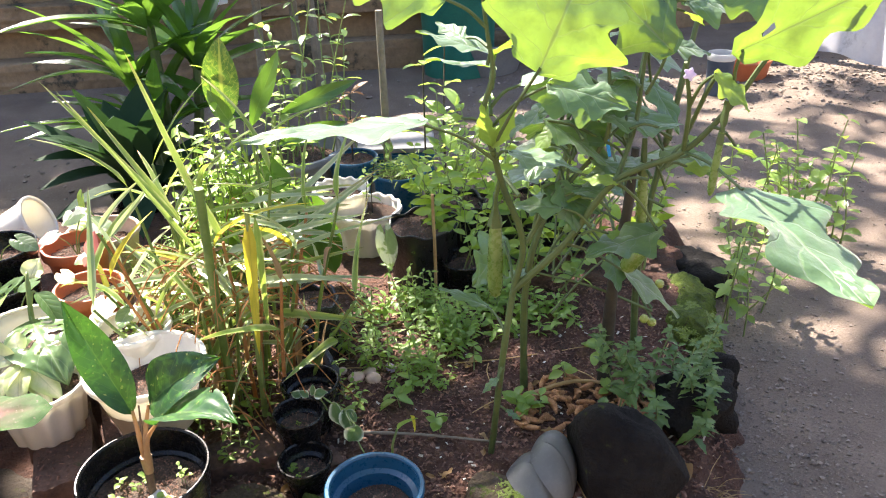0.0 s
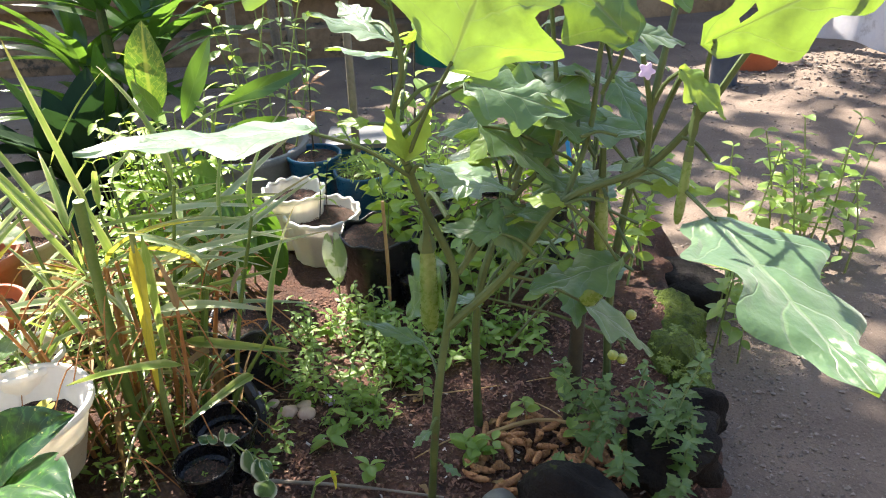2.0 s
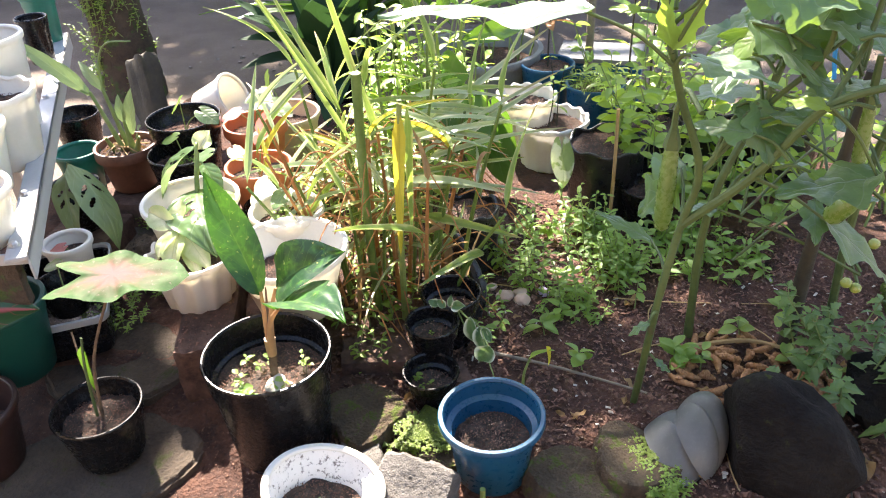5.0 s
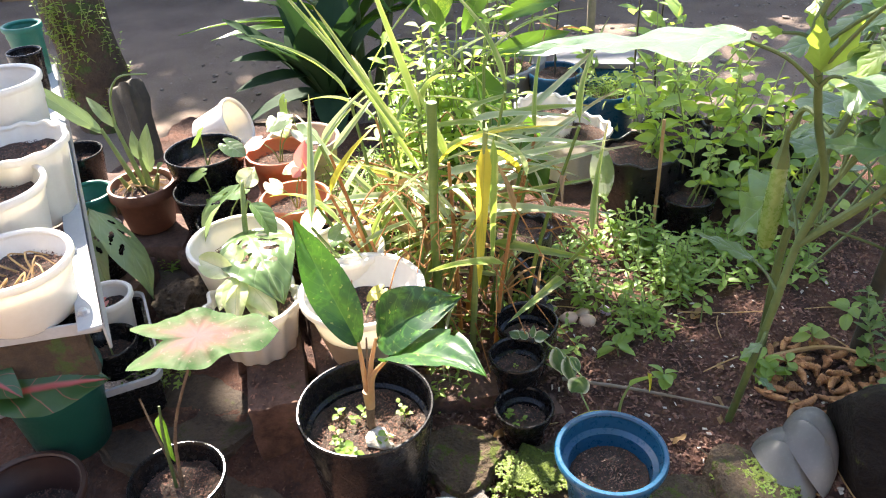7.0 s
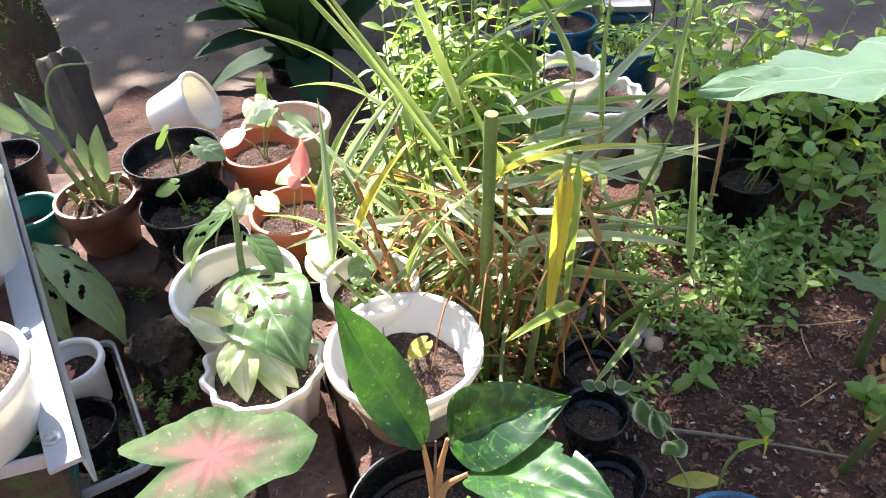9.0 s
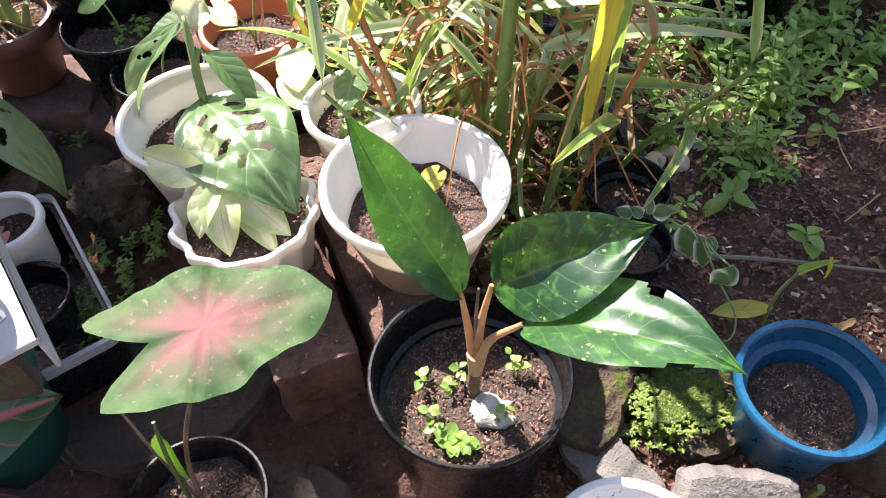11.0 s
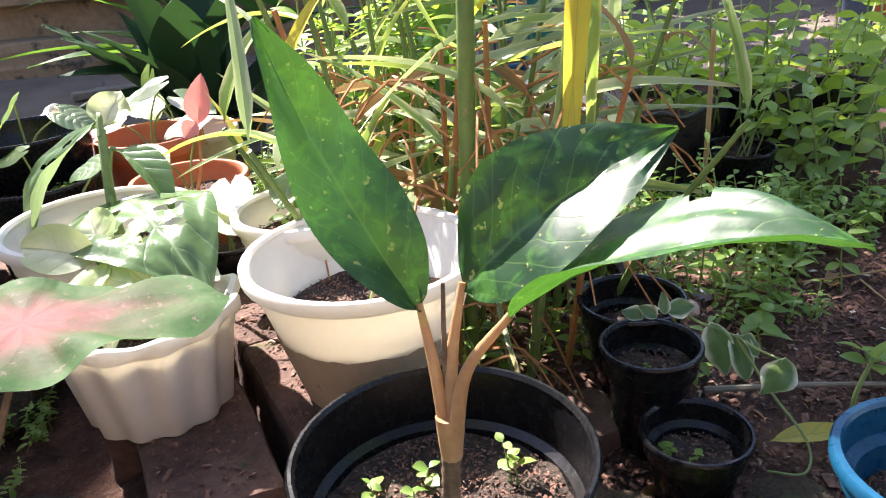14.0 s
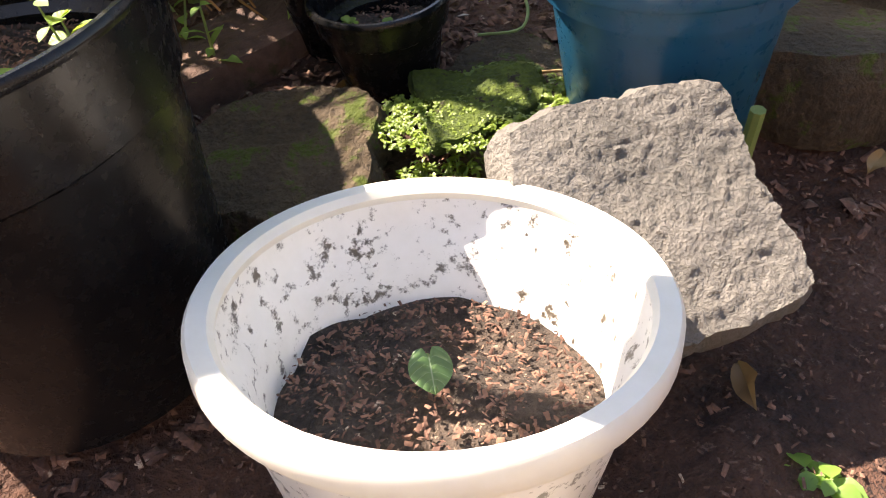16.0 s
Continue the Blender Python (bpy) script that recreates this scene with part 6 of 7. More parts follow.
for i in range(17):
    b = Vector((g.uniform(0.0, 0.1), g.uniform(-0.08, 0.1), g.uniform(0.28, 0.44)))
    l, az = g.uniform(0.11, 0.20), g.uniform(-0.4, 0.7)
    leaf(ginger, L_BLADE if i % 4 else L_GINGER, b, b + Vector((l * math.cos(az), l * math.sin(az), l * g.uniform(0.0, 0.5))), g.uniform(0.013, 0.022), up=(0, -0.5, 1), roll=g.uniform(-30, 30), shape=lance, droop=g.uniform(0.15, 0.45), fold=0.3, wave=0.04, nu=14, nv=4, twist=g.uniform(-0.6, 0.6), seed=g.random() * 5)
part("cut_cane", tube([(0.0, -0.06, 0.0), (0.008, -0.085, 0.25), (0.018, -0.092, 0.498)], 0.0072, 0.0080, 10), CANE, ginger, "thick green cane cut off square")
leaf(ginger, L_YELLOW, (0.105, -0.135, 0.475), (0.09, -0.145, 0.215), 0.024, up=(0, -1, 0), shape=lance, droop=0.02, fold=0.2, nu=14, nv=4, label="bright yellow hanging blade")
leaf(ginger, L_GINGER, (0.115, -0.13, 0.475), (0.112, -0.14, 0.25), 0.016, up=(0.3, -1, 0), shape=lance, droop=0.02, fold=0.2, nu=14, nv=4)
part("cane", tube([(0.06, -0.08, 0.0), (0.085, -0.12, 0.28), (0.105, -0.135, 0.48)], 0.006, 0.004, 8), STEM, ginger)
for i in range(90):
    a, q = g.uniform(0, 6.283), 0.17 * math.sqrt(g.random())
    b = Vector((q * math.cos(a), q * math.sin(a), g.uniform(0.05, 0.34)))
    az, l = g.uniform(0, 6.283), g.uniform(0.07, 0.16)
    tube([b, b + Vector((math.cos(az), math.sin(az), 0.3)) * l * 0.5, b + Vector((math.cos(az), math.sin(az), -0.4)) * l], 0.0018, 0.0009, 4, bdry, 3)
tagged(part("dry_straw", bdry, RUST, ginger, "dry orange-brown straw"), kind="stuff")
for i in range(16):
    a, q = g.uniform(0, 6.283), 0.15 * math.sqrt(g.random())
    b = Vector((q * math.cos(a), q * math.sin(a), g.uniform(0.12, 0.3)))
    leaf(ginger, L_BROWN, b, b + Vector((g.uniform(-0.06, 0.06), g.uniform(-0.06, 0.06), -g.uniform(0.05, 0.12))), 0.018, shape=lance, droop=0.1, fold=0.5, nu=7, nv=4, twist=g.uniform(-2, 2), seed=g.random())

# ---- aglaonema in the black pot ----
P = Vector((-0.405, 0.931, 0.072))
def a_(x, y, z):
    return Vector((x, y, z)) - P
part("stem", tube([a_(-0.400, 0.935, 0.20), a_(-0.402, 0.936, 0.22), a_(-0.400, 0.937, 0.25)], 0.0055, 0.0062, 10, steps=9, knobs=0.10), AGSTEM, aglao_pot, "ringed brown stem")
part("stem", tube([a_(-0.400, 0.937, 0.246), a_(-0.4, 0.937, 0.258), a_(-0.400, 0.938, 0.275)], 0.0066, 0.0085, 10), REDSTEM, aglao_pot, "fleshy orange sheath")
for b in ((a_(-0.401, 0.937, 0.255), a_(-0.406, 0.945, 0.30), a_(-0.413, 0.957, 0.342)), (a_(-0.400, 0.938, 0.255), a_(-0.396, 0.946, 0.31), a_(-0.387, 0.957, 0.354)), (a_(-0.398, 0.936, 0.255), a_(-0.388, 0.930, 0.31), a_(-0.362, 0.921, 0.351))):
    part("leaf_stalk", tube(b, 0.0054, 0.0022, 10), REDSTEM, aglao_pot, "pinkish-orange leaf stalk")
part("young_leaf", tube([a_(-0.399, 0.938, 0.26), a_(-0.400, 0.945, 0.31), a_(-0.398, 0.950, 0.358)], 0.0026, 0.0012, 7), AGSTEM, aglao_pot, "thin brown rolled young leaf")
leaf(aglao_pot, L_AGLAO, a_(-0.412, 0.955, 0.335), a_(-0.489, 0.990, 0.500), 0.060, up=(0.5, -1, 0.35), shape=acuminate, droop=0.0, arch=-0.06, fold=0.34, nu=34, nv=12, cup=0.1, wave=0.09, twist=0.35, back=0.03)
leaf(aglao_pot, L_AGLAO, a_(-0.389, 0.957, 0.347), a_(-0.272, 0.953, 0.436), 0.080, up=(-0.35, -0.7, 0.75), shape=acuminate, droop=0.0, arch=0.10, fold=0.42, nu=30, nv=12, cup=0.1, wave=0.04, seed=1.0, back=0.03)
leaf(aglao_pot, L_AGLAO, a_(-0.364, 0.921, 0.348), a_(-0.222, 0.846, 0.412), 0.082, up=(-0.2, 0.12, 1), shape=acuminate, droop=0.0, arch=0.11, fold=0.42, bites=((0.60, 1.0, 0.045), (0.585, 0.93, 0.02), (0.80, 0.0, 0.05), (0.77, 0.07, 0.02)), nu=44, nv=18, cup=0.1, wave=0.04, seed=2.0, back=0.03)
st = part("stone", pebble(bmesh.new(), Matrix.Identity(4), (0.021, 0.017, 0.012), 2.0, 0.3, 3), WHITESTONE, aglao_pot, "chalky white stone")
st.location = a_(-0.384, 0.916, 0.207)


def weeds(parent, cx, cy, z, n, r, h, seed, size=0.016, width=0.75, mat_=None, pairs=2):
    """Tiny weeds on a pot's soil."""
    q = random.Random(seed)
    bs, bl = bmesh.new(), bmesh.new()
    for x, y, k in spread(n, r, r, q):
        sprig(bs, bl, (cx + x, cy + y, z), h * q.uniform(0.6, 1.2), q, pairs, size, width, 0.4, elliptic, 2, 0.0009, 4, 2)
    tagged(part("weed_stems", bs, STEM, parent), kind="stuff")
    tagged(part("weed_leaves", bl, mat_ or L_YOUNG, parent, "tiny bright weeds"), kind="stuff")


weeds(aglao_pot, -0.02, -0.02, 0.134, 8, 0.055, 0.02, 3, mat_=L_HERB)
weeds(aglao_pot, 0.045, 0.02, 0.134, 2, 0.01, 0.03, 4)
weeds(aglao_pot, -0.012, -0.040, 0.134, 3, 0.012, 0.015, 5, 0.022, 0.85, L_HERB)
weeds(seed3, -0.015, -0.005, 0.063, 5, 0.015, 0.012, 6, 0.011)
weeds(seed2, 0.0, 0.0, 0.078, 2, 0.006, 0.01, 7, 0.008)

# ---- caladiums, monstera, syngonium ----
def heart_leaf(parent, base, tip, width, material, back=0.8, up=(0, 0, 1), droop=0.15, roll=0.0, label="", wave=0.03, nu=18, nv=12):
    leaf(parent, material, base, tip, width, up, roll, label, shape=heart, back=back, droop=droop, fold=0.05, wave=wave, nu=nu, nv=nv, cup=0.1)


def local(ob):
    o = ob.location.copy()
    return lambda x, y, z: Vector((x, y, z)) - o


c = local(brown_f)
round_leaf(brown_f, L_CALAD, c(-0.609, 0.897, 0.376), c(-0.517, 0.944, 0.368), (1.0, 0.82, 0.66, 0.60, 0.60, 0.66, 0.80, 0.92, 0.40), (0.0, 0.06, 1), "green leaf with a pink centre and veins")
part("leaf_stalk", tube([c(-0.66, 0.84, 0.14), c(-0.65, 0.855, 0.25), c(-0.609, 0.897, 0.374)], 0.0028, 0.0018, 7), AGSTEM, brown_f)
part("leaf_stalk", tube([c(-0.668, 0.838, 0.14), c(-0.672, 0.85, 0.22), c(-0.675, 0.865, 0.27)], 0.0026, 0.0018, 7), EGGSTEM, brown_f)
part("leaf_stalk", tube([c(-0.664, 0.845, 0.14), c(-0.70, 0.87, 0.2), c(-0.735, 0.90, 0.24)], 0.002, 0.0014, 7), AGSTEM, brown_f)
leaf(brown_f, L_STRAP, c(-0.674, 0.862, 0.265), c(-0.67, 0.85, 0.175), 0.02, up=(0, -1, 0), shape=lance, droop=0.05, fold=0.6)
c = local(green_f)
leaf(green_f, L_CALRED, c(-0.865, 0.80, 0.315), c(-0.745, 0.868, 0.305), 0.088, up=(0.1, -0.45, 1), shape=ovate, droop=0.0, arch=0.05, fold=0.18, nu=20, nv=10, back=0.12, wave=0.04, label="green leaf with a red midrib")
part("leaf_stalk", tube([c(-0.9, 0.9, 0.22), c(-0.88, 0.85, 0.28), c(-0.85, 0.805, 0.30)], 0.003, 0.002, 6), REDSTEM, green_f)
leaf(green_f, L_CALRED, c(-0.92, 0.82, 0.345), c(-0.82, 0.80, 0.325), 0.065, up=(0, -0.3, 1), shape=ovate, droop=0.0, arch=0.05, fold=0.15, nu=16, nv=8, back=0.12, wave=0.04)
part("leaf_stalk", tube([c(-0.9, 0.9, 0.22), c(-0.91, 0.86, 0.3), c(-0.92, 0.82, 0.345)], 0.003, 0.002, 6), REDSTEM, green_f)

c = local(monst_pot)
part("vine", tube([c(-0.703, 1.222, 0.265), c(-0.705, 1.225, 0.325), c(-0.712, 1.255, 0.385)], 0.0052, 0.0042, 8), STEM, monst_pot)
SLITS = tuple((sg, su, v0, v1, 0.022) for sg in (-1, 1) for su, v0, v1 in ((0.14, 0.2, 0.5), (0.28, 0.14, 0.66), (0.43, 0.15, 0.62), (0.58, 0.16, 0.45)))
leaf(monst_pot, L_MONST, c(-0.702, 1.218, 0.322), c(-0.588, 1.092, 0.290), 0.125, up=(0.25, -0.45, 0.9), shape=ovate, droop=0.0, arch=0.19, fold=-0.05, nu=44, nv=28, slots=SLITS, wave=0.03, cup=0.25, back=0.08, seed=0.4, label="hanging leaf full of slits")
part("leaf_stalk", tube([c(-0.705, 1.225, 0.325), c(-0.704, 1.222, 0.33), c(-0.700, 1.217, 0.322)], 0.0032, 0.002, 7), STEM, monst_pot)
leaf(monst_pot, L_MONST, c(-0.720, 1.270, 0.392), c(-0.792, 1.232, 0.262), 0.05, up=(-0.8, -0.5, 0.3), shape=ovate, droop=0.0, arch=0.12, fold=0.55, nu=36, nv=24, slots=SLITS[:2], wave=0.05, seed=0.9)
part("leaf_stalk", tube([c(-0.711, 1.25, 0.38), c(-0.714, 1.262, 0.397), c(-0.720, 1.270, 0.392)], 0.0035, 0.002, 7), STEM, monst_pot)
leaf(monst_pot, L_MONST, c(-0.700, 1.248, 0.368), c(-0.644, 1.205, 0.315), 0.034, up=(0.3, -0.2, 1), shape=ovate, droop=0.0, arch=0.14, fold=0.9, nu=16, nv=8, wave=0.05)
part("leaf_stalk", tube([c(-0.707, 1.235, 0.345), c(-0.704, 1.247, 0.368), c(-0.698, 1.247, 0.367)], 0.003, 0.0016, 7), STEM, monst_pot)
leaf(monst_pot, L_PALE, c(-0.713, 1.262, 0.385), c(-0.700, 1.285, 0.415), 0.042, up=(0, -1, 0.5), shape=ovate, droop=0.1, fold=0.35, nu=12, nv=8, wave=0.08, label="pale pinkish withering leaf")
c = local(fluted)
HEART = (-0.664, 1.108, 0.292)
for b, t, w, up_, fd in (((-0.678, 1.118, 0.315), (-0.749, 1.142, 0.318), 0.042, (0.1, -0.8, 0.7), 0.5), ((-0.672, 1.125, 0.318), (-0.694, 1.160, 0.340), 0.042, (0.0, -1, 0.6), 0.15), ((-0.656, 1.110, 0.312), (-0.594, 1.078, 0.268), 0.044, (0.1, -0.5, 1), 0.15),
                         ((-0.664, 1.105, 0.312), (-0.650, 1.050, 0.268), 0.042, (0.0, -0.6, 0.8), 0.3), ((-0.668, 1.106, 0.310), (-0.678, 1.058, 0.285), 0.034, (-0.2, -0.6, 0.8), 0.3), ((-0.652, 1.112, 0.300), (-0.606, 1.062, 0.258), 0.034, (0.1, -0.5, 0.9), 0.15), ((-0.66, 1.12, 0.31), (-0.648, 1.138, 0.325), 0.03, (0.2, -1, 0.6), 0.3)):
    leaf(fluted, L_PALE, c(*b), c(*t), w, up=up_, shape=ovate, droop=0.0, arch=0.10, fold=fd, nu=16, nv=10, back=0.12, wave=0.04, roll=rng.uniform(-8, 8), seed=b[0] * 40, label="cream and green marbled leaf")
    part("leaf_stalk", tube([c(-0.645, 1.1, 0.255), c(*((p + q) / 2 for p, q in zip(b, HEART))), c(*b)], 0.0022, 0.0016, 6), STEM, fluted)
c = local(black_m)
leaf(black_m, L_SPLIT, c(-1.045, 1.27, 0.315), c(-0.922, 1.214, 0.168), 0.085, up=(0.0, 0.3, 1), shape=ovate, droop=0.0, arch=0.12, fold=-0.15, nu=40, nv=24, slots=SLITS[1:3] + SLITS[4:6], wave=0.04)
leaf(black_m, L_SPLIT, c(-1.05, 1.27, 0.30), c(-0.985, 1.19, 0.19), 0.055, up=(0.2, -0.8, 0.8), shape=ovate, droop=0.0, arch=0.15, fold=0.2, nu=32, nv=20, slots=SLITS[1:3] + SLITS[5:7], wave=0.06)
part("leaf_stalk", tube([c(-1.045, 1.275, 0.24), c(-1.055, 1.275, 0.29), c(-1.045, 1.27, 0.31)], 0.003, 0.002, 6), STEM, black_m)
c = local(rack3)
heart_leaf(rack3, c(-0.950, 0.975, 0.585), c(-0.935, 0.955, 0.515), 0.07, L_PALE, 0.4, (0, -1, 0.3), 0.1, label="pale drooping leaf")
leaf(rack3, L_MONST, c(-0.955, 1.0, 0.56), c(-0.965, 0.995, 0.64), 0.025, up=(0, -1, 0.2), shape=lance, droop=0.05)
part("leaf_stalk", tube([c(-0.954, 1.0, 0.48), c(-0.955, 0.99, 0.55), c(-0.950, 0.975, 0.585)], 0.0025, 0.0018, 6), STEM, rack3)
bt = bmesh.new()
for i in range(9):
    a = i * 0.7
    tube([(0.02 * math.cos(a), 0.02 * math.sin(a), 0.05), (0.03 * math.cos(a + 1), 0.03 * math.sin(a + 1), 0.075), (0.05 * math.cos(a + 0.6), 0.05 * math.sin(a + 0.6), 0.06)], 0.0016, 0.001, 4, bt, 3)
tagged(part("twig_tangle", bt, DRY, rack4, "dry twigs"), kind="stuff")


def sprout(parent, z, height, lean, size, material, label="", seed=0, n=1, width=0.9):
    """A thin stalk with one or more small heart-shaped leaves."""
    q = random.Random(seed)
    for i in range(n):
        a = q.uniform(0, 6.28)
        top = Vector((lean[0] + (0.03 * math.cos(a) if i else 0), lean[1] + (0.03 * math.sin(a) if i else 0), z + height * (1 - 0.2 * i)))
        part("leaf_stalk", tube([(0.004 * i, 0, z), (top.x * 0.3, top.y * 0.3, z + height * 0.55), top], 0.0017, 0.001, 6), STEM, parent)
        d = Vector((math.cos(a + 1), math.sin(a + 1) * 0.5 - 0.5, -0.25)).normalized() * size
        heart_leaf(parent, top, top + d, size * width, material, 0.3, (0, -0.3, 1), 0.15, label=label, nu=10, nv=6)


sprout(black_k, 0.09, 0.075, (0.0, 0.0), 0.04, L_YOUNG, "yellow-green leaf", 1)
sprout(black_k, 0.09, 0.06, (0.06, -0.01), 0.045, L_MONST, "", 2)
sprout(black_2, 0.09, 0.06, (-0.01, 0.0), 0.035, L_YOUNG, "pale yellow-green leaf", 3)
weeds(black_2, 0.01, 0, 0.09, 12, 0.03, 0.014, 8, 0.012)
sprout(black_3, 0.075, 0.07, (0.03, 0.03), 0.04, L_MONST, "", 4)
sprout(black_4, 0.07, 0.085, (0.02, -0.02), 0.05, L_PALE, "pale leaf", 5, 2)
sprout(orange1, 0.072, 0.07, (-0.03, -0.03), 0.035, L_PALE, "pale withering leaf", 6)
sprout(orange1, 0.072, 0.09, (0.02, 0.02), 0.045, L_VARIEG, "", 7)
c = local(orange1)
leaf(orange1, L_PINK, c(-0.675, 1.41, 0.345), c(-0.665, 1.42, 0.40), 0.03, up=(0, -1, 0), shape=ovate, droop=0.1, fold=0.4, label="bright pink curled leaf")
leaf(orange1, L_PINK, c(-0.675, 1.41, 0.35), c(-0.69, 1.40, 0.335), 0.022, up=(0, -1, 0.4), shape=ovate, droop=0.1, fold=0.4)
part("leaf_stalk", tube([c(-0.695, 1.41, 0.255), c(-0.68, 1.41, 0.30), c(-0.675, 1.41, 0.345)], 0.0018, 0.0015, 6), REDSTEM, orange1)
sprout(orange2, 0.08, 0.09, (0.02, 0.02), 0.05, L_VARIEG, "", 8, 2)
sprout(orange2, 0.08, 0.05, (-0.04, 0.0), 0.04, L_PINK, "reddish leaf", 9)
weeds(white_small, 0.01, -0.01, 0.08, 8, 0.03, 0.03, 9, 0.024, 0.5, L_YOUNG, 3)
sprout(white_small, 0.08, 0.05, (-0.01, 0.02), 0.04, L_MONST, "", 10)
sprout(white_bowl, 0.07, 0.03, (0.02, 0.03), 0.028, L_YELLOW, "yellowed leaf", 11)
sprout(tray_w, 0.055, 0.03, (0.01, -0.02), 0.03, L_PINK, "", 12)
sprout(tray_b, 0.03, 0.05, (-0.02, 0.02), 0.03, L_PALE, "pale leaf", 13)
sprout(tan, 0.07, 0.12, (-0.03, 0.0), 0.06, L_YOUNG, "bright green leaf", 14, 2)
c = local(last)
heart_leaf(last, Vector((-0.002, 0.002, 0.068)), Vector((-0.003, -0.0085, 0.061)), 0.0155, L_MONST, 0.3, (0, -0.6, 0.8), 0.1, label="single heart-shaped leaf", nu=12, nv=14)
part("leaf_stalk", tube([(-0.002, 0.010, 0.048), (-0.001, 0.007, 0.06), (-0.002, 0.004, 0.068)], 0.0009, 0.0008, 5), STEM, last)
weeds(last, -0.05, -0.025, 0.05, 1, 0.004, 0.008, 19, 0.009)
weeds(last, 0.015, -0.055, 0.05, 1, 0.004, 0.008, 20, 0.008)

# orchid
for b, t, r0 in (((-0.005, 0.0, 0.08), (-0.055, 0.0, 0.215), 0.006), ((0.005, 0.005, 0.08), (-0.03, 0.012, 0.218), 0.006), ((0.02, 0.0, 0.08), (0.014, 0.0, 0.155), 0.0085), ((0.03, -0.005, 0.08), (0.052, -0.01, 0.128), 0.008), ((-0.02, -0.01, 0.08), (-0.03, -0.02, 0.12), 0.006)):
    m_ = (Vector(b) + Vector(t)) / 2
    part("pseudobulb", tube([b, m_, t], r0, 0.0035, 9, knobs=0.07), STEM, orchid_pot)
for b, t, w, ar in (((-0.05, 0.0, 0.205), (-0.205, -0.02, 0.325), 0.030, 0.10), ((-0.055, 0.0, 0.215), (-0.17, 0.03, 0.265), 0.024, 0.14), ((-0.03, 0.012, 0.215), (-0.09, 0.03, 0.268), 0.020, 0.08), ((0.028, 0.0, 0.125), (0.036, 0.02, 0.220), 0.036, 0.04), ((0.014, 0.0, 0.15), (-0.002, 0.02, 0.205), 0.022, 0.05), ((0.05, -0.01, 0.125), (0.085, -0.03, 0.165), 0.022, 0.06)):
    leaf(orchid_pot, L_SPLIT, b, t, w, up=(0, -0.6, 0.8), shape=strap, droop=0.0, arch=ar, fold=0.25, nu=16, nv=6)
part("flower_stalk", tube([(-0.03, 0.012, 0.215), (-0.028, 0.02, 0.275), (0.0, 0.025, 0.315), (0.06, 0.03, 0.322)], 0.0028, 0.0016, 7), STEM, orchid_pot)
bt = bmesh.new()
for i in range(14):
    a = i * 1.7
    tube([(0, 0, 0.09), (0.02 * math.cos(a), 0.02 * math.sin(a), 0.1), (0.05 * math.cos(a + 0.4), 0.05 * math.sin(a + 0.4), 0.087)], 0.0018, 0.0012, 4, bt, 3)
tagged(part("root_tangle", bt, DRY, orchid_pot, "pale aerial roots"), kind="stuff")

# ---- herbs in the bed ----
g = random.Random(51)
clump("herb_patch", "bright green herbs covering the middle of the bed", "herb", (-0.09, 1.50, 0.08), spread(58, 0.16, 0.15, g, 0.4), L_HERB, 0.20, 52, 8, 0.027, 0.4, 2, lean=0.35)
clump("herb_patch", "low creeping weeds on the bare soil", "weed", (-0.045, 1.345, 0.085), spread(18, 0.06, 0.055, g, 0.6), L_HERB, 0.055, 53, 4, 0.02, 0.45, 2, lean=0.6)
clump("herb_patch", "low green weeds under the ginger", "weed", (-0.36, 1.30, 0.07), spread(62, 0.22, 0.2, g, 0.6), L_HERB, 0.12, 54, 5, 0.025, 0.45, 2, lean=0.45)
clump("herb_patch", "feathery green weeds behind the ginger", "weed", (-0.62, 1.62, 0.08), spread(120, 0.16, 0.16, g, 0.6), L_HERB, 0.2, 55, 9, 0.022, 0.25, 3, lean=0.3)
clump("herb_patch", "low weeds among the bags and seedlings", "weed", (0.10, 1.60, 0.08), spread(60, 0.25, 0.11, g, 0.6), L_HERB, 0.09, 56, 5, 0.034, 0.45, 2, lean=0.4)
clump("fern_patch", "tiny ferny weeds on the mossy stones", "weed", (-0.19, 0.955, 0.085), spread(60, 0.06, 0.018, g, 0.6), L_MOSS, 0.018, 57, 7, 0.0062, 0.5, 2, lean=0.5, stem=0.0006)
clump("fern_patch", "tiny weeds on the paving under the rack", "weed", (-0.86, 1.12, 0.09), spread(60, 0.06, 0.13, g, 0.6), L_HERB, 0.04, 58, 6, 0.012, 0.5, 2, lean=0.5, stem=0.0006)
clump("fern_patch", "tiny ferny weeds by the brown pot", "weed", (-0.98, 1.40, 0.11), spread(30, 0.05, 0.05, g, 0.6), L_HERB, 0.05, 59, 6, 0.014, 0.5, 2, lean=0.5, stem=0.0006)
clump("weed", "small round-leaved weed on the bare soil", "weed", (-0.118, 0.742, 0.045), spread(5, 0.012, 0.012, g, 0.8), L_HERB, 0.022, 60, 2, 0.018, 0.8, 2)
